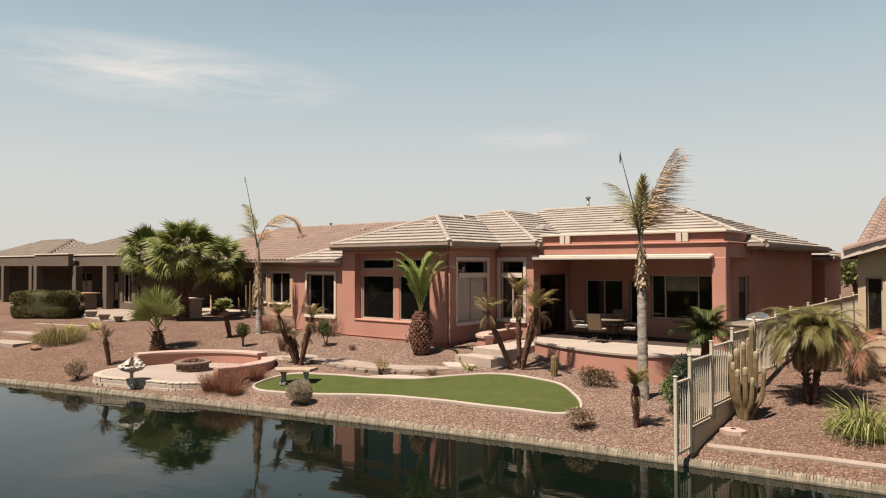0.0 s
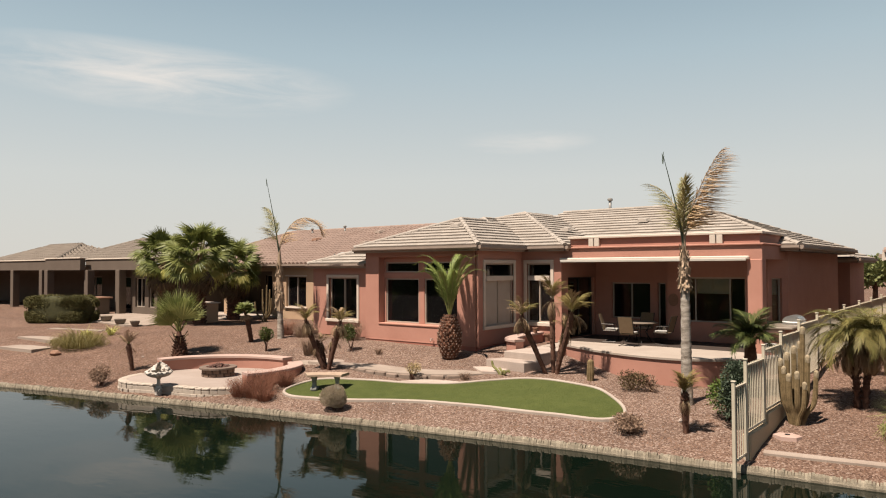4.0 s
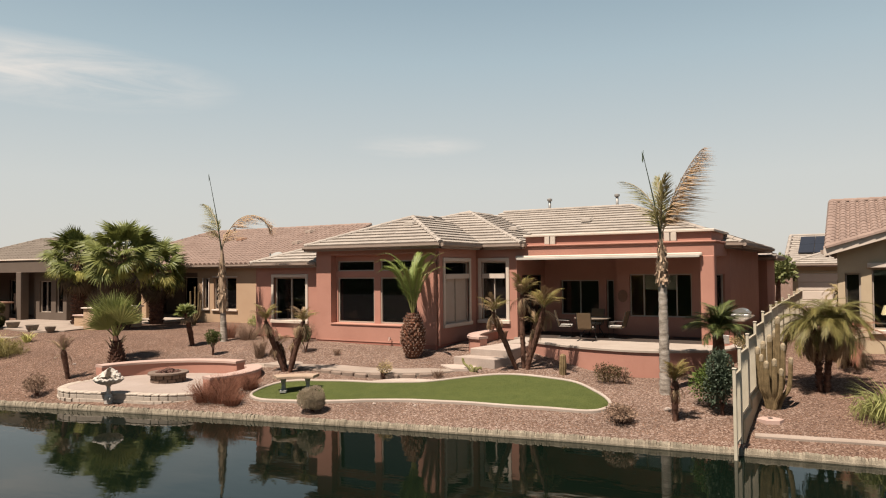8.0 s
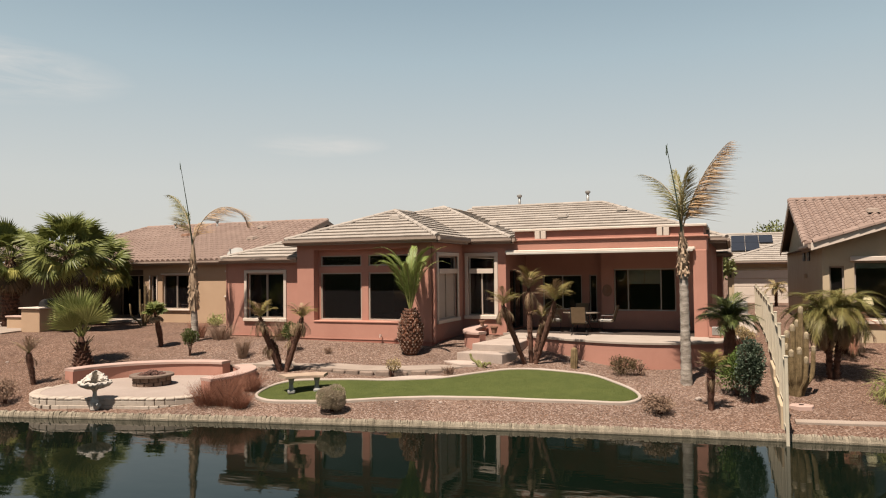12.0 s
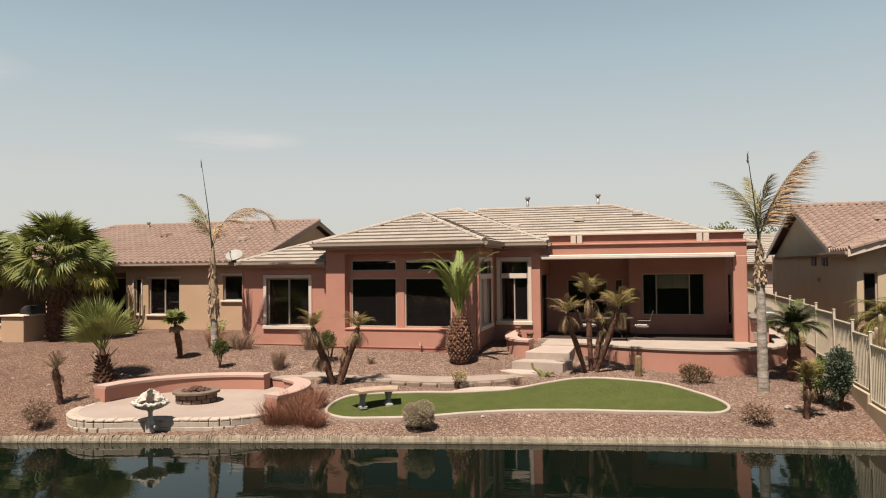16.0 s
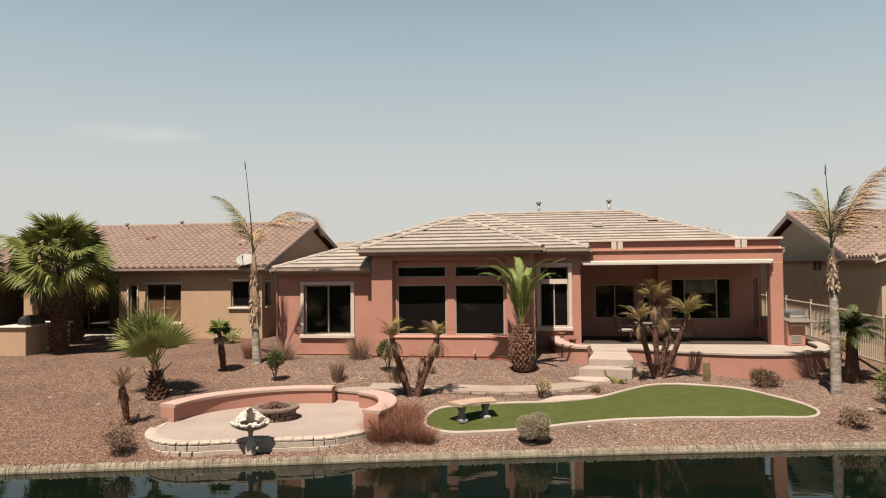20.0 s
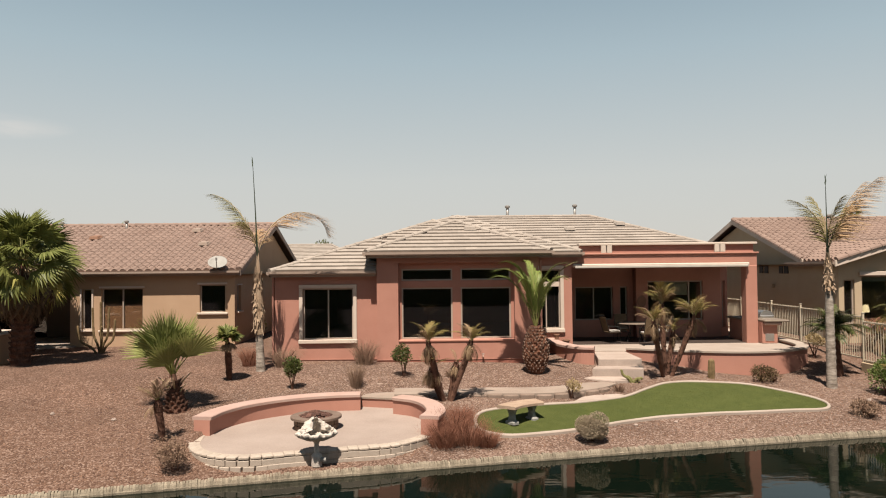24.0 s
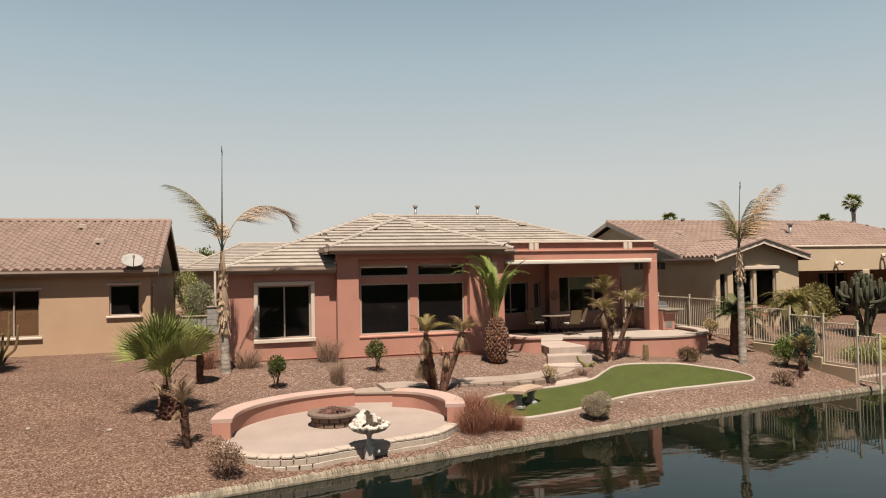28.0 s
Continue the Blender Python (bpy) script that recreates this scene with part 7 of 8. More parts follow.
def date_palm(x, y, label, seed, trunks, leaf, count, mats=None, size=1.0, dead=0, z=None, droop=115, late=1.6, width=0.012, flare=0.8):
    rng = random.Random(seed)
    e = plant("date_palm", x, y, label, "palm tree", z=z)
    fr = [feather_frond(leaf, droop, 52, 0.36, width, mats or L_DATE, STEM, seed + s, sag=0.6, spread=50, lift=12, stem=0.014, bare=0.15, late=late) for s in range(3)]
    dd = [feather_frond(leaf * 0.8, 80, 22, 0.28, 0.014, L_DEAD, STEM_DRY, seed + 8 + s, sag=1.0, spread=40, lift=-10, stem=0.014) for s in range(2)]
    for tx, ty, tz, r in trunks:
        t = Mesh()
        pts = spline([(tx * 0.3, ty * 0.3, -0.1), (tx * 0.5, ty * 0.5, tz * 0.4), (tx, ty, tz)], 7)
        t.tube(pts, list(np.linspace(r * flare, r * 1.05, len(pts))), 10, wobble=0.1, rng=rng)
        for p in pts[1:]:
            for _ in range(11):
                a = rng.uniform(0, 6.283)
                o = Vector((math.cos(a), math.sin(a), 0))
                q = Vector(p) + o * r * 0.95
                s = Vector((-o.y, o.x, 0)) * 0.035
                t.add([q - s, q + s, q + o * 0.06 + Vector((0, 0, rng.uniform(0.04, 0.11)))], [(0, 1, 2)])
        tr = part("trunk", t, BARK_BROWN, e)
        for k in range(count):
            f = (k + 0.5) / count
            piece("frond", rng.choice(fr), tr, pose(tx, ty, tz, 0, 0, k * 137.5 + rng.uniform(-15, 15)) @ pose(0, 0, 0, rng.uniform(-20, 20), -(82 - 75 * f + rng.uniform(-8, 8)), 0) @ Matrix.Scale(size * rng.uniform(0.85, 1.1), 4))
        for k in range(dead):
            piece("dead_frond", rng.choice(dd), tr, pose(tx, ty, tz - 0.1, 0, 0, rng.uniform(0, 360)) @ pose(0, 0, 0, 0, rng.uniform(8, 66), 0) @ Matrix.Scale(size * 0.85, 4))
    return settle(e)


def column_cactus(m, path, r, ribs=11, depth=0.14, top=True):
    """A ribbed cactus column with a rounded end."""
    pts = [Vector(p) for p in spline(path, 5)]
    n = len(pts)
    rings = []
    ext = [(p, r * (0.85 + 0.15 * math.sin(math.pi * i / n))) for i, p in enumerate(pts)]
    d = (pts[-1] - pts[-2]).normalized()
    ext += [(pts[-1] + d * r * 0.55, r * 0.8), (pts[-1] + d * r * 0.9, r * 0.45), (pts[-1] + d * r, r * 0.08)]
    for i, (p, q) in enumerate(ext):
        t = (ext[min(i + 1, len(ext) - 1)][0] - ext[max(i - 1, 0)][0]).normalized()
        s = t.cross(Vector((0, 1, 0.02))).normalized()
        u = s.cross(t)
        rings.append([p + (s * math.cos(a) + u * math.sin(a)) * q * (1 if j % 2 else 1 - depth) for j, a in enumerate(np.linspace(0, 6.283, ribs * 2 + 1)[:-1])])
    m.loft(rings)


def cactus_cluster(name, x, y, cols, mat, label, seed, tip_mat=None):
    rng = random.Random(seed)
    e = plant(name, x, y, label, "cactus")
    for bx, by, tx, ty, h, r in cols:
        m = Mesh()
        column_cactus(m, [(bx, by, -0.08), (bx + (tx - bx) * 0.35, by + (ty - by) * 0.35, 0.05 + h * 0.17), (bx + (tx - bx) * 0.85, by + (ty - by) * 0.85, 0.1 + h * 0.36), (tx, ty, h)], r)
        c = part("column", m, mat, e)
        if tip_mat:
            t = Mesh()
            cap = [(r * 1.03 * k, h + dz) for k, dz in ((0.86, -0.10), (0.93, -0.05), (0.93, 0.0), (0.8, r * 0.55), (0.48, r * 0.95), (0.1, r * 1.12))]
            t.loft([[(tx + math.cos(q) * k * (1 + rng.uniform(-0.08, 0.08)), ty + math.sin(q) * k * (1 + rng.uniform(-0.08, 0.08)), z) for q in np.linspace(0, 6.283, 13)[:-1]] for k, z in cap])
            part("woolly_tip", t, tip_mat, c, "pale woolly tip")
    return settle(e)


def flax(name, x, y, n, radius, length, mat, label, seed, lean=1.15, width=0.035, z=None):
    rng = random.Random(seed)
    e = plant(name, x, y, label, "shrub", z=z)
    m = Mesh()
    blades(m, n, radius, length, lean, width, rng, 0.9)
    part("foliage", m, mat, e)
    return settle(e)


def build_plants():
    # the two tall thin palms
    queen_palm(-6.71, 15.79, 3.78, [(172, 82, 1.75, 72, False), (-30, 69, 2.3, 34, True), (-4, 72, 2.1, 30, True), (110, 88, 1.6, 46, False), (300, 87, 1.5, 40, False)],
               "tall thin queen palm with a grey trunk and sparse yellowing fronds", 3, (-0.31, -0.47, 5.65), (-0.03, 0.0), husk=0.72, thin=0.1, leaf=0.4, shag=2.0)
    queen_palm(-22.25, 16.77, 3.3, [(165, 74, 2.4, 66, False), (12, 72, 2.9, 165, True), (90, 86, 0.8, 50, True), (230, 84, 1.1, 70, False)],
               "tall thin queen palm with a shaggy husk and drooping dry fronds", 4, (-0.06, -0.63, 5.85), (-0.08, -0.02), 0.34, 0.1, 0.44, 0.8, 1.35, 0.3)
    pineapple_palm().scale = (0.83, 0.83, 1.0)
    pygmy_clump("pygmy_palm", -10.83, 16.92, [(-0.05, 0.1, 2.05, 1.1, 15, 0.0, 0.05), (0.75, -0.25, 1.72, 1.15, 15, 0.12, -0.02), (-0.55, -0.7, 1.62, 1.0, 12, -0.1, -0.1), (0.3, 0.2, 1.25, 0.9, 7, 0.05, 0.1)],
                "clump of slender pygmy date palms with brown trunks by the terrace", 5)
    pygmy_clump("pygmy_palm", -17.12, 14.35, [(-0.45, -0.4, 1.5, 0.95, 12, -0.05, 0.0), (0.62, 0.0, 1.48, 0.95, 12, 0.08, 0.0), (-0.35, -0.05, 0.85, 0.95, 3, -0.05, 0.05), (0.25, 0.1, 0.95, 0.7, 2, 0.05, 0.05), (-0.4, 0.15, 0.75, 0.8, 2, -0.1, 0.1)],
                "half-dry clump of pygmy palms with bare leaning trunks", 6, skirt=13)
    fan_palm_young()
    small_fan_palm(-22.89, 15.93, 1.12, (0.02, -0.3), 13, L_FAN_DARK, "small fan palm with a curved brown trunk", 31, 0.085, 0.28)
    pygmy_clump("dwarf_palm", -22.98, 11.43, [(-0.08, -0.1, 0.86, 0.82, 13, 0.0, 0.0)], "dying small palm with a thin trunk and dry brown fronds", 32, (L_DRYBUSH, None), 26, 3)
    pygmy_clump("dwarf_palm", -6.13, 14.08, [(0.02, -0.1, 0.84, 0.8, 16, 0.0, 0.0)], "dwarf palm with a thin brown trunk and drooping fronds", 33)
    big_fan_palm(-29.65, 18.1, 3.15, 0.25, 0.95, "large fan palm with a dense dark green crown", 41, 46)
    big_fan_palm(-34.0, 18.95, 3.0, 0.3, 0.9, "broad fan palm with a dense green crown", 42, 44)
    big_fan_palm(-31.15, 20.95, 2.6, 0.28, 0.88, "smaller fan palm in the shade of its neighbours", 43, 44)
    # sago-like palm and shrubs beside the bar
    date_palm(-5.75, 17.3, "dark green palm with stiff arching fronds beside the terrace", 51, [(0.0, 0.0, 1.3, 0.11)], 0.86, 30, L_SHRUB_DARK, 1.0, droop=66, flare=1.9)
    bush(-5.6, 15.15, 0.95, 1.1, 2400, 0.06, L_SHRUB, "yellow-green bushy shrub by the fence", 52, clear=0.0)
    bush(-5.3, 14.7, 0.78, 1.55, 5600, 0.055, L_SAGE, "upright blue-green shrub with small rounded leaves", 53, clear=0.0, lumps=9)
    bush(-5.42, 19.05, 0.72, 0.8, 1100, 0.05, L_PALE, "round pale dry shrub on bare stems by the fence", 54, clear=0.42)
    # shrubs in the gravel
    bush(-14.09, 11.9, 0.72, 0.64, 14000, 0.028, L_GREYBUSH, "rounded pale grey-brown shrub at the lawn's edge", 61, clear=0.0, hollow=0.88)
    bush(-22.29, 10.08, 0.85, 0.62, 2200, 0.04, L_DRYBUSH, "low rounded brownish shrub near the water", 62, clear=0.0)
    bush(-8.3, 16.45, 0.95, 0.52, 1800, 0.045, L_RUST, "low dark rusty-green shrub below the terrace wall", 63, clear=0.0)
    bush(-7.9, 16.6, 0.55, 0.42, 500, 0.05, L_DRYBUSH, "small brownish shrub below the terrace wall", 163, clear=0.0)
    bush(-7.13, 13.6, 0.85, 0.55, 2200, 0.045, L_DRYBUSH, "low rounded dry twiggy shrub in the gravel", 64, clear=0.0)
    bush(-21.08, 15.22, 0.62, 0.88, 1700, 0.05, L_SHRUB_DARK, "small clipped shrub with a round green head", 65, clear=0.28, stems=4, lumps=4)
    bush(-18.27, 16.5, 0.72, 0.95, 1300, 0.055, L_SHRUB_DARK, "small green shrub on a dark leaning stem", 66, clear=0.25, stems=4, lumps=4)
    dry_bush(-19.49, 15.67, 0.45, 0.62, 300, L_DRYBUSH, "small brown dried shrub", 67, lean=0.5)
    dry_bush(-21.7, 17.4, 0.95, 0.62, 420, L_DRYBUSH, "grey-brown twiggy shrub by the house wall", 68)
    dry_bush(-22.75, 17.5, 0.7, 0.6, 330, L_REDGRASS, "reddish-brown twiggy shrub by the house", 69, lean=0.6)
    dry_bush(-19.45, 17.75, 0.85, 0.75, 380, L_DRYBUSH, "tall thin twiggy shrub under the window", 70, lean=0.7)
    dry_bush(-17.0, 16.53, 0.3, 0.25, 110, L_DRYBUSH, "tiny dry shrub in the gravel", 71)
    bush(-13.96, 14.68, 0.55, 0.5, 520, 0.045, L_PALE, "small olive-tan shrub beside the path", 72, clear=0.25)
    dry_bush(-12.6, 15.3, 0.4, 0.25, 120, L_DRYBUSH, "small dry shrub by the path", 73)
    rng = random.Random(9)
    for i, (x, y, w, h) in enumerate(((-17.25, 11.45, 0.9, 0.85), (-16.75, 11.55, 0.95, 0.95), (-17.0, 11.95, 0.8, 0.95), (-16.35, 11.5, 0.6, 0.55), (-16.85, 12.6, 0.6, 0.7))):
        dry_bush(x, y, w, h * 0.7, 520, L_REDGRASS, "clump of reddish-brown fountain grass beside the patio wall", 80 + i, 0.007, "fountain_grass", True, 0.95)
    # cacti
    torch = [(0.02, 0.0, 0.12, 0.05, 1.92, 0.056), (-0.03, 0.02, -0.05, 0.08, 1.52, 0.058), (-0.06, 0.0, -0.17, 0.02, 1.38, 0.06), (0.04, 0.04, 0.05, 0.14, 1.62, 0.054), (-0.08, -0.02, -0.28, -0.04, 1.26, 0.058),
             (0.06, 0.0, 0.22, 0.0, 1.36, 0.054), (-0.02, -0.06, -0.10, -0.16, 0.98, 0.056), (0.04, -0.05, 0.06, -0.19, 1.04, 0.056), (0.08, -0.02, 0.36, 0.06, 1.06, 0.05), (0.02, -0.08, 0.19, -0.16, 0.84, 0.05),
             (-0.05, -0.04, -0.20, -0.12, 1.12, 0.05), (0.05, 0.02, 0.15, 0.1, 1.18, 0.05)]
    cactus_cluster("torch_cactus", -4.38, 15.5, torch, CACTUS_TAN, "clump of tan ribbed torch cactus with pale tips", 91, WOOL)
    cactus_cluster("barrel_cactus", -9.6, 16.75, [(0, 0, 0.01, 0, 0.46, 0.10)], CACTUS_TAN, "short tan-green column cactus below the terrace wall", 92)
    cactus_cluster("old_cactus", -12.0, 16.15, [(0, 0, -0.3, 0.0, 0.34, 0.036), (0, 0, 0.16, -0.06, 0.08, 0.036), (0.05, 0.02, -0.12, 0.1, 0.16, 0.034), (0.08, -0.02, 0.26, 0.02, 0.1, 0.03)], CACTUS_GREEN, "sprawling olive-green cactus by the steps", 93)
    rng = random.Random(94)
    e = plant("candelabra_cactus", 1.45, 18.7, "tall dark candelabra cactus with a dense crown on bare stems", "cactus")
    for k in range(5):
        a = k * 1.2566 + 0.3
        c, q = math.cos(a), math.sin(a)
        m = Mesh()
        column_cactus(m, [(0.1 * c, 0.1 * q, -0.1), (0.16 * c, 0.16 * q, 0.45), (0.36 * c, 0.36 * q, 1.05), (0.45 * c, 0.45 * q, 1.6)], 0.085)
        stem = part("stem", m, CACTUS_GREY, e)
        for n in range(14):
            b, d = a + rng.uniform(-0.8, 0.8), rng.uniform(0.1, 0.95)
            h = 2.5 - 0.55 * d + rng.uniform(-0.3, 0.1)
            f = rng.uniform(1.0, 1.55)
            m = Mesh()
            column_cactus(m, [(0.4 * c, 0.4 * q, f), (0.12 * c + 0.7 * d * math.cos(b), 0.12 * q + 0.7 * d * math.sin(b), f + 0.1), (d * math.cos(b), d * math.sin(b), f + 0.3), (d * math.cos(b), d * math.sin(b), h)], rng.uniform(0.058, 0.074), 7)
            part("arm", m, CACTUS_GREY, stem)
    settle(e)
    cactus_cluster("ocotillo", -28.6, 20.9, [(0, 0, -0.3, 0.1, 1.5, 0.04), (0.05, 0, -0.05, 0.15, 1.7, 0.04), (0.0, 0.05, 0.25, 0.1, 1.5, 0.04), (-0.05, 0, -0.75, 0.0, 0.9, 0.04), (0.05, 0, 0.5, 0, 1.1, 0.04), (0, 0, 0.15, -0.2, 0.9, 0.04)], CACTUS_TAN, "group of thin tan upright cactus stems by the wall", 95)
    # the yard beyond the fence
    date_palm(-3.49, 17.1, "spreading date palm with two short trunks", 101, [(-0.14, 0.0, 1.5, 0.075), (0.26, 0.08, 1.55, 0.075)], 1.22, 44, L_OLIVE, 0.9, 34, droop=112, late=1.2, width=0.009)
    date_palm(-2.95, 19.7, "small palm with dry rusty fronds", 102, [(0, 0, 0.6, 0.1)], 1.1, 12, L_REDGRASS, 1.0, 24)
    flax("flax_clump", -2.2, 15.45, 420, 0.3, 1.12, L_BLADE, "mounded clump of long arching yellow-green strap leaves", 103, 1.75, 0.026)
    bush(-0.95, 19.0, 2.0, 2.2, 5200, 0.1, L_OLIVE, "large loose olive-brown shrub by the wall", 104, clear=0.15, lumps=10)
    flax("flax_clump", 0.2, 16.6, 140, 0.2, 0.8, L_YUCCA, "clump of yellow-green strap leaves", 106)
    date_palm(-3.5, 40.7, "small pale palm in front of the garage", 107, [(0, 0, 0.95, 0.08)], 0.75, 16, L_PALE)
    # the yards on the near side
    flax("fountain_grass", -28.6, 12.3, 900, 0.55, 1.2, L_STRAW, "mounded clump of pale arching grass", 111, 1.9, 0.016)
    flax("agave", -30.4, 13.4, 70, 0.1, 0.5, L_YUCCA, "yellow-green spiky agave in the gravel", 112, 1.1)
    flax("agave", -29.7, 14.1, 70, 0.1, 0.55, L_YUCCA, "yellow spiky agave beside the paving", 113, 1.1)
    bush(-25.2, 21.4, 0.95, 0.55, 700, 0.07, L_BLADE, "low yellow-green shrub at the tan house's wall", 114, clear=0.0)
    rng = random.Random(12)
    e = plant("hedge", -36.3, 15.0, "long clipped dark green hedge with a rounded top", "hedge")
    m = Mesh()
    body = Mesh()
    sq = lambda c: math.copysign(abs(c) ** 0.36, c)
    shell = lambda u, v, k: Vector((1.62 * sq(math.cos(v)) * sq(math.cos(u)) * k, 0.72 * sq(math.cos(v)) * sq(math.sin(u)) * k, 0.66 + 0.66 * sq(math.sin(v)) * k))
    body.loft([[tuple(shell(6.283 * i / 28, v, 0.93)) for i in range(28)] for v in np.linspace(-1.5, 1.5, 13)])
    part("body", body, HEDGE_CORE, e)
    for _ in range(26000):
        u, v = rng.uniform(0, 6.283), math.asin(rng.uniform(-0.9, 1)) * rng.choice((1.0, 0.55, 0.25))
        p = shell(u, v, rng.uniform(0.93, 1.02) + 0.03 * math.sin(u * 5 + v * 4))
        d = (p - Vector((0, 0, 0.6))).normalized() + Vector((rng.gauss(0, 0.5), rng.gauss(0, 0.5), rng.gauss(0, 0.5)))
        w = d.cross(Vector((rng.gauss(0, 1), rng.gauss(0, 1), rng.gauss(0, 1)))).normalized() * 0.022
        d = d.normalized() * rng.uniform(0.04, 0.08)
        m.add([p, p + d * 0.5 + w, p + d, p + d * 0.5 - w], [(0, 1, 2, 3)])
    part("foliage", m, L_HEDGE, e)
    k = Mesh()
    for i in range(9):
        k.tube([(-1.4 + 0.35 * i, 0, -0.05), (-1.4 + 0.35 * i, 0.05, 0.6)], [0.04, 0.02], 5)
    part("stem", k, BARK_BROWN, e)
    settle(e, 28, 0.98)
    bush(-23.42, 33.0, 1.75, 2.2, 6500, 0.075, L_GREYGREEN, "large rounded grey-green bush between the houses", 115, clear=0.0, hollow=0.8, lumps=9)
    bush(-23.9, 35.2, 1.9, 2.75, 4200, 0.09, L_BLADE, "yellow-green bush behind the rounded one", 117, clear=0.0, hollow=0.7, lumps=9)
    bush(-23.6, 30.0, 1.6, 0.95, 3000, 0.07, L_SHRUB_DARK, "low dark shrub between the houses", 118, clear=0.0)
    bush(-24.6, 26.2, 0.9, 0.8, 600, 0.08, L_BLADE, "low yellow-green shrub between the houses", 116, clear=0.0)
    # far trees behind the houses
    far = [(-23.3, 64.5, 2.6, 2.75), (-27.6, 66.0, 2.2, 3.0), (-2.7, 66, 3.2, 3.5), (1.0, 70, 4, 3.3), (14, 62, 3, 2.6), (-47, 74, 4, 3.4), (-60, 84, 5, 4), (-6.5, 42.5, 1.6, 1.7)]
    for i, (x, y, w, h) in enumerate(far):
        rng = random.Random(200 + i)
        e = plant("tree", x, y, "distant rounded green tree behind the houses", "tree", "far trees")
        t = Mesh()
        t.tube([(0, 0, -0.1), (0.05, 0, h * 0.8), (0.1, 0.05, h * 1.2)], [0.16, 0.12, 0.05], 7)
        for a in range(5):
            t.tube([(0.04, 0, h * 0.7), (math.cos(a * 1.3) * w * 0.25, math.sin(a * 1.3) * w * 0.25, h * 1.25)], [0.07, 0.02], 5)
        part("trunk", t, BARK_BROWN, e)
        f = Mesh()
        leaf_cloud(f, 1500, (0, 0, h * 1.3), (w * 0.6, w * 0.6, h * 0.55), 0.24, rng, 0.4, 8)
        part("crown", f, FAR_LEAF, e)
        settle(e)
    for i, (x, y, h, s) in enumerate(((28.8, 44.5, 7.6, 0.6), (29.3, 48, 6.1, 0.6), (-46, 62, 5.4, 1.3), (13.1, 48.0, 6.2, 0.6))):
        rng = random.Random(300 + i)
        e = plant("fan_palm", x, y, "distant tall fan palm above the rooftops", "palm tree", "far palms")
        part("trunk", ringed_trunk([(0, 0, -0.1), (0.1, 0, h * 0.5), (0, 0, h)], [0.22, 0.17, 0.15], 8, 16, i), BARK_GREY, e)
        crown(e, "leaf", BIG_LEAVES[0], h, 30, 80, -30, rng, 30, (0.75 * s, 0.95 * s))
        crown(e, "dead_leaf", BIG_LEAVES[2], h - 0.2, 8, -55, -85, rng, 30, (0.6 * s, 0.8 * s))
        settle(e)


build_plants()

# ---- fence and loose things ----
def build_fence():
    """Cream metal fence panels from the water back along the side of the house."""
    x = -4.75
    posts = [(12.6, 1.93), (13.33, 2.15), (14.55, 2.24), (15.9, 2.4), (17.55, 2.56), (19.5, 2.7), (21.1, 2.76), (23.2, 2.78), (25.8, 2.8), (28.3, 2.82), (30.8, 2.84), (33.3, 2.86)]
    pk = Mesh()
    pk.box((-0.008, -0.008, 0), (0.008, 0.008, 1.0))
    me = pk.data("picket", CREAM_METAL)
    for (y0, t0), (y1, t1) in zip(posts, posts[1:]):
        g0 = max(land(x, y0), 0.45)
        low = max(land(x, y1), g0) + (0.28 if 13 < y0 < 17.4 else 0.08)
        top = min(t1, t0 + 0.3) if y0 > 13 else t0
        e = thing("fence_panel", (x, (y0 + y1) / 2, g0), "cream painted metal fence panel with thin upright bars", "fence", "side fence panels")
        p = Mesh()
        p.soft_box((x - 0.03, y0 - 0.03, g0 - 0.3), (x + 0.03, y0 + 0.03, top + 0.05), 0.008)
        p.soft_box((x - 0.04, y0 - 0.04, top + 0.05), (x + 0.04, y0 + 0.04, top + 0.075), 0.01)
        part("post", p, CREAM_METAL, e)
        for z in (low + 0.04, top - 0.06):
            r = Mesh()
            r.soft_box((x - 0.018, y0 + 0.03, z - 0.018), (x + 0.018, y1 - 0.03, z + 0.018), 0.005)
            part("rail", r, CREAM_METAL, e)
        n = max(2, round((y1 - y0) / 0.115))
        for k in range(1, n):
            ob = piece("picket", me, e, Matrix.Translation((x, y0 + (y1 - y0) * k / n, low + 0.0)) @ Matrix.Diagonal((1, 1, top - low - 0.02, 1)))
            ob.matrix_parent_inverse = Matrix.Translation(-e.location)
        if 13 < y0 < 17.4:
            w = Mesh()
            w.soft_box((x - 0.075, y0 + 0.02, g0 - 0.4), (x + 0.075, y1 + 0.02, low - 0.02), 0.015)
            part("footing", w, BEIGE, e, "low beige stucco footing")


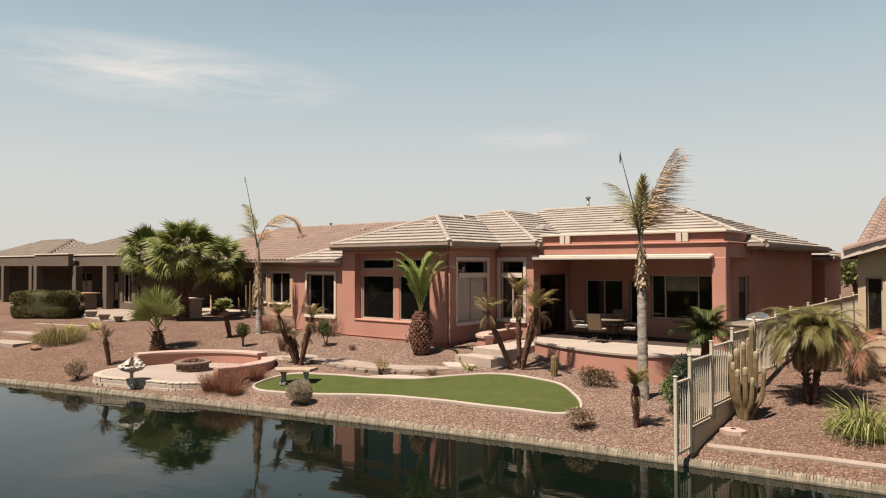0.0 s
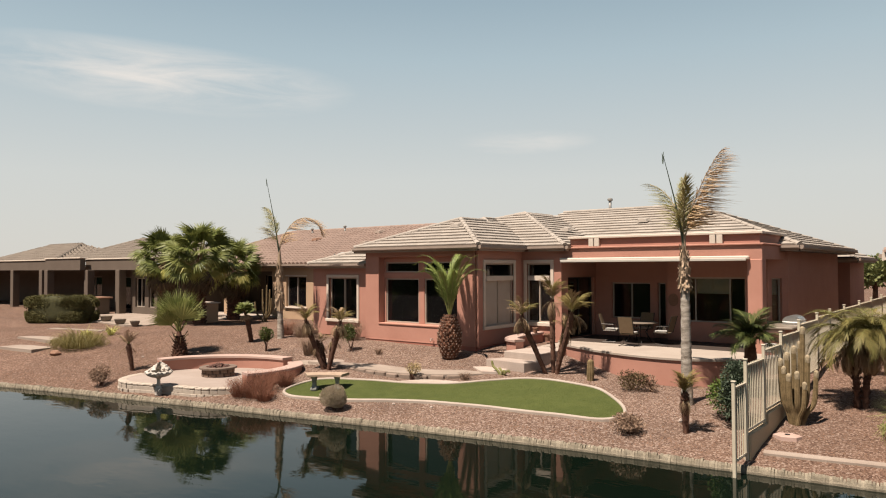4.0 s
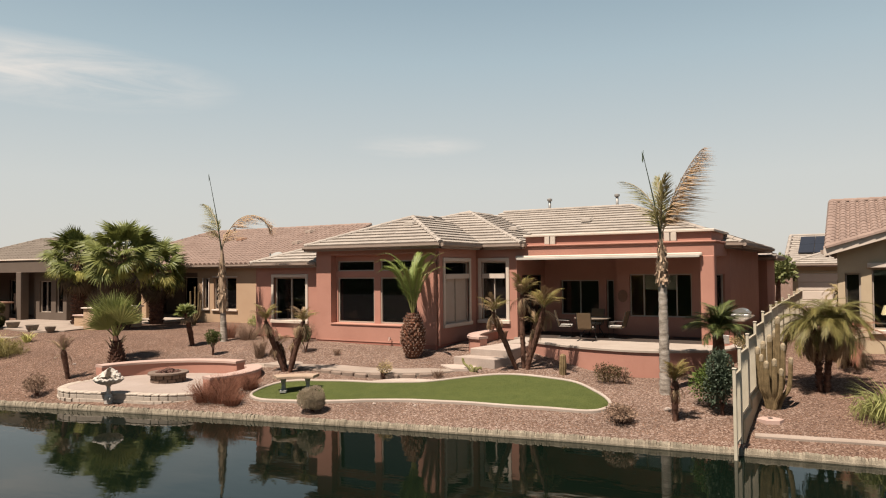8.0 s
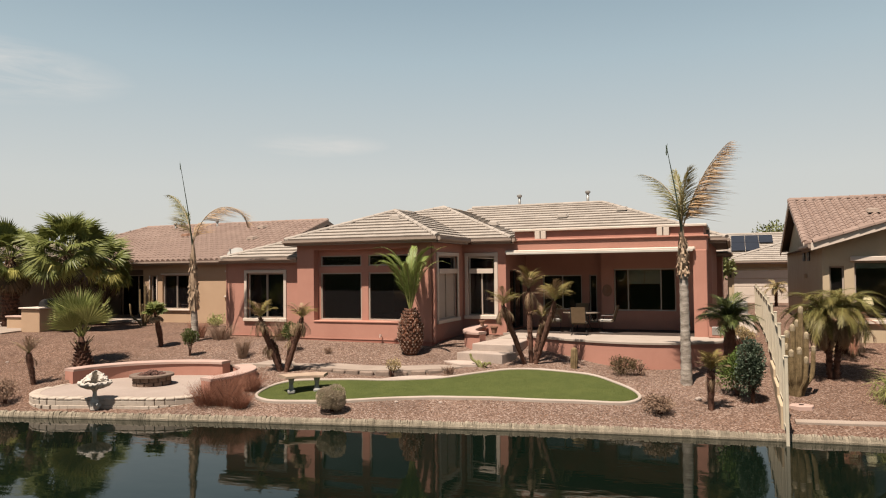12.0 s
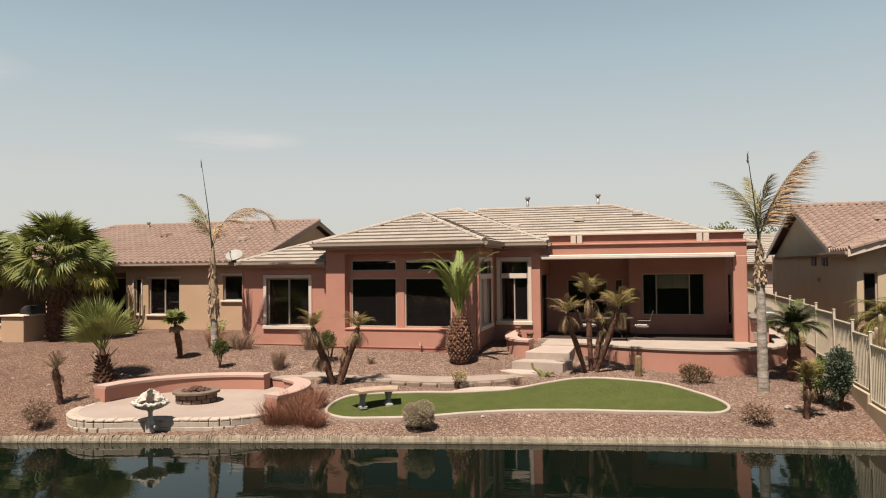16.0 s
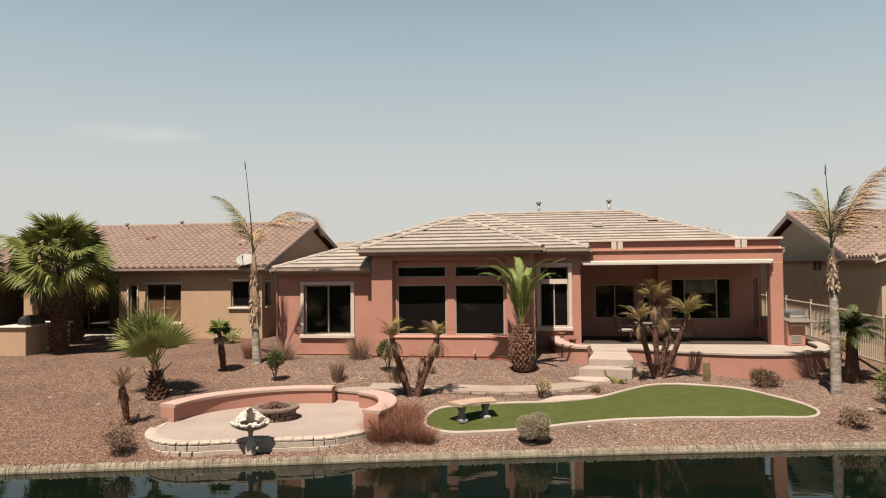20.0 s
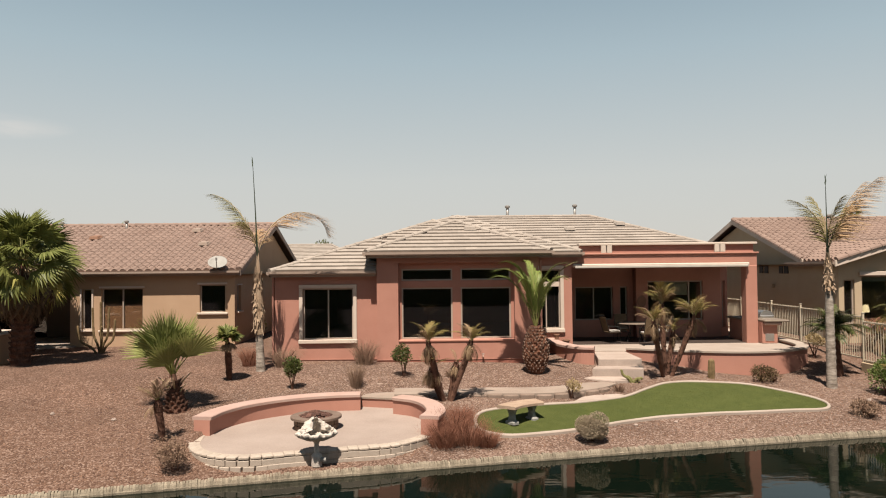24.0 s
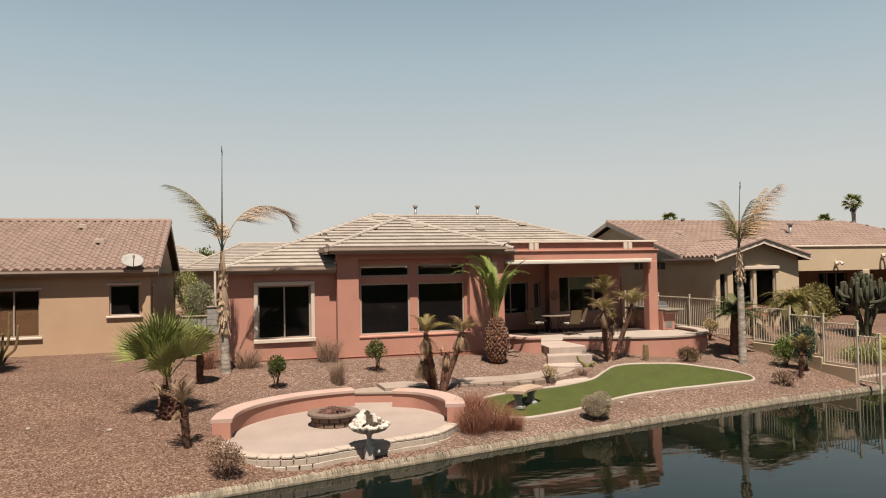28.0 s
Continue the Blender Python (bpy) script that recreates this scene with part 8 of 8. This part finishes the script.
def build_birdbath():
    x, y = -19.7, 10.44
    z = land(x, y)
    e = thing("birdbath", (x, y, z), "white cast-stone birdbath with a sculpted top on a grey pedestal", "birdbath")
    m = Mesh()
    prof = [(0.115, 0), (0.115, 0.22), (0.1, 0.24), (0.06, 0.27), (0.05, 0.45), (0.065, 0.5), (0.1, 0.53)]
    m.loft([[(x + math.cos(t) * r, y + math.sin(t) * r, z + h) for t in np.linspace(0, 6.283, 17)[:-1]] for r, h in prof])
    part("pedestal", m, CAST, e)
    m = Mesh()
    m.tube([(x + 0.1, y - 0.03, z + 0.14), (x + 0.22, y - 0.06, z + 0.14)], 0.055, 8)
    part("pipe_stub", m, CAST_GREY, e)
    ruffle = lambda t, k: 1 + k * (0.35 * math.cos(9 * t + 0.4) + 0.35 * math.cos(19 * t + 1.3) + 0.7 * noise.noise((3 * math.cos(t), 3 * math.sin(t), 2.0)))
    m, rings = Mesh(), []
    for r, h, k in ((0.08, 0.53, 0.0), (0.22, 0.555, 0.05), (0.35, 0.62, 0.12), (0.42, 0.70, 0.16), (0.40, 0.74, 0.16), (0.34, 0.70, 0.13), (0.22, 0.645, 0.05), (0.05, 0.63, 0.0)):
        rings.append([(x + math.cos(t) * r * ruffle(t, k), y + math.sin(t) * r * 0.92 * ruffle(t, k), z + h + 0.16 * k * (ruffle(t + 0.5, 1.0) - 1)) for t in np.linspace(0, 6.283, 97)[:-1]])
    m.loft(rings)
    part("bowl", m, CAST, e, "white basin with a ruffled rim", True)
    s = Mesh()
    n, up = 60, 9
    for side in (0, 1):
        for a in range(n + 1):
            t = radians(10 + 215 * a / n)
            arch = 0.10 + 0.25 * max(0.0, math.sin(math.pi * a / n)) ** 0.6
            for b in range(up + 1):
                f = b / up
                wave = 0.016 * math.cos(7 * t + 3 * f) + 0.035 * noise.noise((5 * math.cos(t), 5 * math.sin(t), 4 * f))
                r = 0.31 + 0.07 * f - 0.26 * f ** 3 + wave - 0.05 * side
                s.v.append((x + math.cos(t) * r, y + math.sin(t) * r * 0.9, z + 0.66 + arch * f + 0.012 * f * math.cos(11 * t)))
    w = (n + 1) * (up + 1)
    for a in range(n):
        for b in range(up):
            q = a * (up + 1) + b
            s.f.append((q, q + up + 1, q + up + 2, q + 1))
            s.f.append((w + q, w + q + 1, w + q + up + 2, w + q + up + 1))
        q = a * (up + 1) + up
        s.f.append((q, q + up + 1, w + q + up + 1, w + q))
    for a in (0, n):
        for b in range(up):
            q = a * (up + 1) + b
            s.f.append((q, q + 1, w + q + 1, w + q))
    part("sculpted_top", s, CAST, e, "rough white sculpted half shell", True)
    lump, rng = Mesh(), random.Random(4)
    for k in range(44):
        t = rng.uniform(0.1, 4.0)
        f = rng.random()
        r = 0.34 - 0.2 * f ** 3
        rock(lump, (x + math.cos(t) * r, y + math.sin(t) * r * 0.9, z + 0.68 + 0.3 * f * max(0.35, math.sin((t - 0.17) / 3.75 * math.pi)) ** 0.6), rng.uniform(0.03, 0.06), rng)
    for k in range(30):
        t = rng.uniform(0, 6.283)
        rock(lump, (x + math.cos(t) * 0.39, y + math.sin(t) * 0.36, z + 0.71 + rng.uniform(-0.04, 0.02)), rng.uniform(0.025, 0.05), rng)
    part("encrustation", lump, CAST, e, "knobbly white crust", True, "stuff")
    e.scale = (0.9, 0.9, 0.9)


def build_bench():
    a, b = Vector((-15.83, 12.5)), Vector((-15.03, 13.12))
    c = (a + b) / 2
    z = land(c.x, c.y) + 0.03
    e = thing("garden_bench", (c.x, c.y, z), "curved cast-stone garden bench standing on the lawn", "bench")
    d = (b - a).normalized()
    n = Vector((-d.y, d.x))
    line = [tuple(c + d * t + n * (0.10 - 0.35 * t * t)) for t in np.linspace(-0.53, 0.53, 13)]
    m = Mesh()
    ribbon(m, line, 0.46, z + 0.36, z + 0.43, chamfer=0.02)
    part("seat", m, BENCH_STONE, e, "sandy curved stone seat")
    for t in (-0.31, 0.31):
        p = c + d * t + n * 0.04
        m = Mesh()
        rings = []
        for w, h in ((0.15, 0), (0.15, 0.05), (0.09, 0.09), (0.075, 0.2), (0.11, 0.31), (0.15, 0.36)):
            rings.append([(p.x + d.x * i * w * 0.6 + n.x * j * w, p.y + d.y * i * w * 0.6 + n.y * j * w, z + h) for i, j in ((-1, -0.8), (-0.7, -1), (0.7, -1), (1, -0.8), (1, 0.8), (0.7, 1), (-0.7, 1), (-1, 0.8))])
        m.loft(rings)
        part("leg", m, CAST_GREY, e)


def build_terrace_furniture():
    z = FLOOR_Z
    cx, cy = -10.35, 21.62
    t = thing("patio_table", (cx, cy, z), "round dark metal patio table with a brown stone top", "table")
    m = Mesh()
    m.loft([[(cx + math.cos(a) * r, cy + math.sin(a) * r, z + h) for a in np.linspace(0, 6.283, 29)[:-1]] for r, h in ((0.58, 0.63), (0.60, 0.645), (0.60, 0.66), (0.58, 0.67))])
    part("tabletop", m, STONE_TOP, t)
    for k in range(4):
        a = k * math.pi / 2 + 0.6
        m = Mesh()
        m.tube([(cx + math.cos(a) * 0.42, cy + math.sin(a) * 0.42, z), (cx + math.cos(a) * 0.22, cy + math.sin(a) * 0.22, z + 0.35), (cx + math.cos(a) * 0.4, cy + math.sin(a) * 0.4, z + 0.63)], 0.018, 6)
        part("leg", m, DARK, t)
    base = new("patio_chair")
    base.empty_display_size = 0.1
    tagged(base, "dark metal patio chair with tan sling and white cushion", "chair", "chairs round the patio table")
    m = Mesh()
    m.soft_box((-0.24, -0.24, 0.40), (0.24, 0.24, 0.43), 0.01)
    part("seat", m, WICKER, base)
    m = Mesh()
    m.soft_box((-0.22, -0.2, 0.434), (0.22, 0.24, 0.49), 0.02)
    part("cushion", m, CUSHION, base, "white seat cushion")
    m = Mesh()
    m.loft([[(-0.24, -0.26 - k * 0.16, 0.45 + k * 0.55), (0.24, -0.26 - k * 0.16, 0.45 + k * 0.55), (0.24, -0.235 - k * 0.16, 0.45 + k * 0.55), (-0.24, -0.235 - k * 0.16, 0.45 + k * 0.55)] for k in (0, 0.5, 1)])
    part("backrest", m, WICKER, base, "tan sling backrest")
    for s in (-1, 1):
        m = Mesh()
        m.tube([(s * 0.26, -0.42, 1.0), (s * 0.26, -0.25, 0.42), (s * 0.26, 0.22, 0.42), (s * 0.27, 0.2, 0.03), (s * 0.27, -0.28, 0.02)], 0.014, 6)
        part("side_frame", m, DARK, base)
        m = Mesh()
        m.tube([(s * 0.28, -0.32, 0.66), (s * 0.29, 0.12, 0.64), (s * 0.27, 0.21, 0.42)], 0.014, 6)
        part("armrest", m, DARK, base)
    spots = ((-10.2, 20.55, 4), (-11.2, 21.42, -75), (-9.5, 21.5, 88), (-10.55, 22.45, 178))
    for i, (x, y, r) in enumerate(spots):
        m = pose(x, y, z, 0, 0, r) @ Matrix.Scale(0.9, 4)
        if i == len(spots) - 1:
            base.matrix_basis = m
        else:
            copy_thing(base, m)
    # bar and grill
    z = 1.60
    b = thing("outdoor_bar", (-6.0, 20.9, z), "red stucco outdoor bar with a tan stone counter", "bar counter")
    m = Mesh()
    m.soft_box((-6.35, 20.55, FLOOR_Z), (-5.82, 22.6, z + 0.69), 0.02)
    m.soft_box((-6.6, 21.25, FLOOR_Z), (-6.352, 22.6, z + 0.69), 0.02)
    part("base", m, RED, b)
    m = Mesh()
    m.soft_box((-6.35, 20.35, z + 0.693), (-5.5, 22.66, z + 0.76), 0.02)
    m.soft_box((-6.7, 21.22, z + 0.693), (-6.353, 22.66, z + 0.76), 0.02)
    part("counter", m, STONE_TOP, b)
    m = Mesh()
    m.soft_box((-6.3, 20.42, z + 0.58), (-5.72, 20.56, z + 0.69), 0.03)
    part("apron", m, RED_CAP, b, "rounded pale apron under the counter")
    m = Mesh()
    m.soft_box((-6.25, 20.535, z + 0.05), (-5.95, 20.552, z + 0.29), 0.006)
    part("access_door", m, STEEL, b, "small steel access door")
    g = thing("gas_grill", (-5.75, 21.7, z + 0.76), "stainless steel gas grill with a rounded hood on the bar", "grill")
    m = Mesh()
    m.soft_box((-6.02, 21.4, z + 0.76), (-5.52, 22.05, z + 0.84), 0.015)
    part("body", m, STEEL, g)
    m = Mesh()
    m.loft([[(-5.77 - 0.24 * math.cos(a), yy, z + 0.842 + 0.17 * math.sin(a)) for a in np.linspace(0, math.pi, 11)] for yy in (21.42, 22.03)])
    part("hood", m, STEEL, g, "rounded steel hood")
    m = Mesh()
    m.tube([(-5.56, 21.5, z + 0.89), (-5.5, 21.52, z + 0.89), (-5.5, 21.93, z + 0.89), (-5.56, 21.95, z + 0.89)], 0.01, 6)
    part("handle", m, STEEL, g)
    # wall plaque and sconce in the shade
    q = thing("wall_plaque", (-9.75, 22.93, 2.9), "round dark metal ornament hung on the patio wall", "wall ornament")
    m = Mesh()
    m.loft([[(-9.7 + math.cos(a) * r, yy, 2.9 + math.sin(a) * r * 1.25) for a in np.linspace(0, 6.283, 25)[:-1]] for r, yy in ((0.17, 22.95), (0.17, 22.93), (0.13, 22.915), (0.05, 22.90))])
    part("plate", m, CLAY, q)
    # pots on the planter wall and small lights
    for i, (x, y, zz, r) in enumerate(((-13.35, 20.2, 1.82, 0.09), (-13.0, 20.4, 1.56, 0.12))):
        p = thing("flower_pot", (x, y, zz), "small terracotta pot on the planter wall", "pot")
        m = Mesh()
        m.loft([[(x + math.cos(a) * k, y + math.sin(a) * k, zz + h) for a in np.linspace(0, 6.283, 15)[:-1]] for k, h in ((r * 0.6, 0), (r * 0.95, r * 1.6), (r * 1.1, r * 1.65), (r * 1.1, r * 1.95), (r * 0.9, r * 1.95), (r * 0.85, r * 1.5))])
        part("body", m, CLAY, p)


def build_side_things():
    # low kerb, valve cover and stones in the yard beyond the fence
    k = Mesh()
    line = [(x, shore(x) + 0.62 + 0.02 * (x + 4.6)) for x in np.arange(-4.55, 12, 0.5)]
    ribbon(k, line, 0.12, lambda x, y: land(x, y) - 0.05, lambda x, y: land(x, y) + 0.06, chamfer=0.02)
    single("garden_kerb", k, PATH_TOP, "low sandy edging strip in the gravel", "kerb", "structure")
    v = thing("valve_cover", (-4.36, 14.63, land(-4.36, 14.63)), "flat pale concrete valve cover in the gravel", "valve cover")
    m = Mesh()
    zz = land(-4.36, 14.63)
    m.loft([[(-4.36 + math.cos(a) * r, 14.63 + math.sin(a) * r * 0.8, zz + h) for a in np.linspace(0.3, 6.58, 7)[:-1]] for r, h in ((0.27, -0.05), (0.26, 0.05), (0.23, 0.065))])
    part("slab", m, RED_CAP, v)
    m = Mesh()
    m.tube([(-4.36, 14.63, zz + 0.06), (-4.36, 14.63, zz + 0.075)], 0.05, 10)
    part("lid", m, DARK, v)
    for i, (x, y, r) in enumerate(((-6.4, 14.6, 0.09), (-11.9, 13.0, 0.05), (-24.5, 12.6, 0.06), (-26.0, 12.9, 0.05), (-12.9, 12.75, 0.05), (-28.0, 11.2, 0.2))):
        s = Mesh()
        rock(s, (0, 0, r * 0.3), r, random.Random(i + 60))
        ob = single("stone", s, FLAG if r < 0.15 else CLAY, "small pale stone lying in the gravel", "stone")
        ob.location = (x, y, land(x, y))
    # side path of stepping slabs and gravel strip by the fence
    p = Mesh()
    p.loft([[(-5.55, 23.0, z), (-4.95, 23.0, z), (-4.95, 33, z), (-5.55, 33, z)] for z in (1.3, 1.54)])
    single("side_path", p, CONCRETE, "narrow concrete side path beside the house", "path", "structure")
    h = thing("air_conditioner", (-5.35, 33.6, 1.5), "grey outdoor air-conditioning unit beside the house", "air conditioner")
    m = Mesh()
    m.soft_box((-5.65, 33.3, 1.45), (-5.05, 33.9, 2.06), 0.03)
    part("casing", m, CAST_GREY, h)
    m = Mesh()
    m.tube([(-5.35, 33.6, 2.06), (-5.35, 33.6, 2.10)], 0.24, 16)
    part("fan_grille", m, DARK, h)
    # stepped block wall between the tan house and the red house
    lw = thing("block_wall", (-23.4, 29.5, 1.5), "low stepped grey block wall between the houses", "wall")
    for x0, x1, zt in ((-25.6, -23.0, 2.24), (-22.98, -22.22, 2.62)):
        n = max(2, round((x1 - x0) / 0.4))
        for r in range(3):
            for k in range(n):
                m = Mesh()
                w = (x1 - x0) / n
                m.soft_box((x0 + k * w + 0.004, 29.4, zt - 0.26 * (r + 1) - 0.05), (x0 + (k + 1) * w - 0.004, 29.6, zt - 0.26 * r - 0.06), 0.008)
                part("block", m, CAST_GREY, lw)
        m = Mesh()
        m.soft_box((x0 - 0.02, 29.36, zt - 0.056), (x1 + 0.02, 29.64, zt), 0.01)
        part("cap", m, PATH_TOP, lw, "pale cap slab")
        m = Mesh()
        m.box((x0, 29.41, 1.3), (x1, 29.59, zt - 0.8))
        part("footing", m, CAST_GREY, lw)
    # paving, low walls and pots in the tan house's yard
    s = Mesh()
    poly = [(-40, 16.4), (-31.6, 15.6), (-30.9, 16.3), (-31.2, 17.2), (-31.3, 22.8), (-40, 22.8)]
    s.loft([[(*q, z) for q in poly] for z in (1.2, 1.53)])
    single("neighbour_patio", s, PATH_TOP, "pale concrete patio behind the tan house", "patio", "structure")
    w = thing("barbecue_island", (-30.7, 18.5, 1.5), "tan stucco barbecue island with a pale counter", "barbecue island")
    m = Mesh()
    m.soft_box((-31.25, 17.35, 1.35), (-30.25, 19.5, 2.36), 0.02)
    part("base", m, TAN, w)
    m = Mesh()
    m.soft_box((-31.32, 17.28, 2.363), (-30.18, 19.57, 2.42), 0.015)
    part("counter", m, TRIM, w)
    g = thing("gas_grill", (-30.75, 18.2, 2.42), "dark covered grill on the barbecue island", "grill")
    m = Mesh()
    m.loft([[(-31.0, 17.9, 2.42 + 0), (-30.5, 17.9, 2.42), (-30.5, 18.6, 2.42), (-31.0, 18.6, 2.42)], [(-30.97, 17.93, 2.62), (-30.53, 17.93, 2.62), (-30.53, 18.57, 2.62), (-30.97, 18.57, 2.62)], [(-30.85, 18.0, 2.72), (-30.62, 18.0, 2.72), (-30.62, 18.5, 2.72), (-30.85, 18.5, 2.72)]])
    part("hood", m, DARK, g)
    lw = thing("low_wall", (-32.4, 18.35, 1.5), "low pinkish stucco seat wall on the neighbour's patio", "wall")
    m = Mesh()
    m.soft_box((-33.2, 18.2, 1.3), (-31.6, 18.55, 1.95), 0.02)
    part("wall_body", m, TAN, lw)
    m = Mesh()
    m.soft_box((-33.25, 18.15, 1.953), (-31.55, 18.6, 2.02), 0.02)
    part("coping", m, RED_CAP, lw)
    for i, (x, y, r) in enumerate(((-31.2, 15.9, 0.2), (-32.3, 15.8, 0.24), (-34.6, 16.3, 0.26))):
        p = thing("urn", (x, y, 1.5), "wide weathered stone garden urn on the paving", "pot", "urns on the paving")
        m = Mesh()
        m.loft([[(x + math.cos(a) * k * r, y + math.sin(a) * k * r, 1.5 + h * r) for a in np.linspace(0, 6.283, 17)[:-1]] for k, h in ((0.6, 0), (0.62, 0.1), (0.82, 0.35), (0.98, 0.7), (1.0, 0.95), (1.1, 1.0), (1.1, 1.1), (0.95, 1.1), (0.85, 0.9))])
        part("body", m, STONE_TOP, p)
    for i, (pts, z) in enumerate((([(-31.5, 10.6), (-29.3, 10.9), (-29.5, 11.8), (-31.6, 11.5)], 1.04), ([(-33.2, 11.9), (-30.6, 12.1), (-30.8, 12.9), (-33.2, 12.7)], 1.22), ([(-34, 13.4), (-30.9, 14.2), (-31.3, 15.3), (-34, 15.0)], 1.42))):
        m = Mesh()
        m.loft([[(*q, h) for q in pts] for h in (z - 0.5, z)])
        single("stepping_slab", m, PATH_TOP, "broad pale concrete step in the gravel slope", "step", "structure")


def build_pebbles():
    """Larger loose stones in the gravel near the water and the lawn."""
    lawn = [tuple(p) for p in spline(LAWN, 3, True)]
    pave = [tuple(p) for p in PAVE]
    m, rng = Mesh(), random.Random(17)
    for _ in range(16000):
        x = rng.uniform(-27, -1.5)
        y = shore(x) + 0.35 + 6.2 * rng.random() ** 1.4
        if inside(x, y, lawn) or inside(x, y, pave) or y > 17.6:
            continue
        z, r, a = land(x, y), rng.uniform(0.012, 0.032), rng.uniform(0, 6.283)
        c, s = math.cos(a) * r, math.sin(a) * r
        h = r * rng.uniform(0.5, 0.9)
        m.add([(x + c, y + s, z - 0.01), (x - s, y + c, z - 0.01), (x - c * 1.2, y - s * 1.2, z - 0.01), (x + s, y - c, z - 0.01), (x + c * 0.3, y + s * 0.3, z + h)], [(0, 1, 4), (1, 2, 4), (2, 3, 4), (3, 0, 4)])
    single("gravel", m, PEBBLE, "loose reddish and tan gravel stones", "gravel", "stuff")


def build_far_sky_block():
    """An unseen tall belt across the lake, added to block low sky light; it closes the place behind the camera."""
    m = Mesh()
    line = [(-140, 10), (-120, -18), (-90, -32), (-50, -36), (0, -36), (40, -32), (70, -18), (90, 20)]
    ribbon(m, [tuple(p) for p in spline(line, 6)], 3.0, -1.5, 12.5, chamfer=0.8)
    single("backdrop", m, L_SHRUB_DARK, "plain unseen dark green belt added to block low sky light", "far bank", "structure")


build_far_sky_block()
build_fence()
build_birdbath()
build_bench()
build_terrace_furniture()
build_side_things()
build_pebbles()
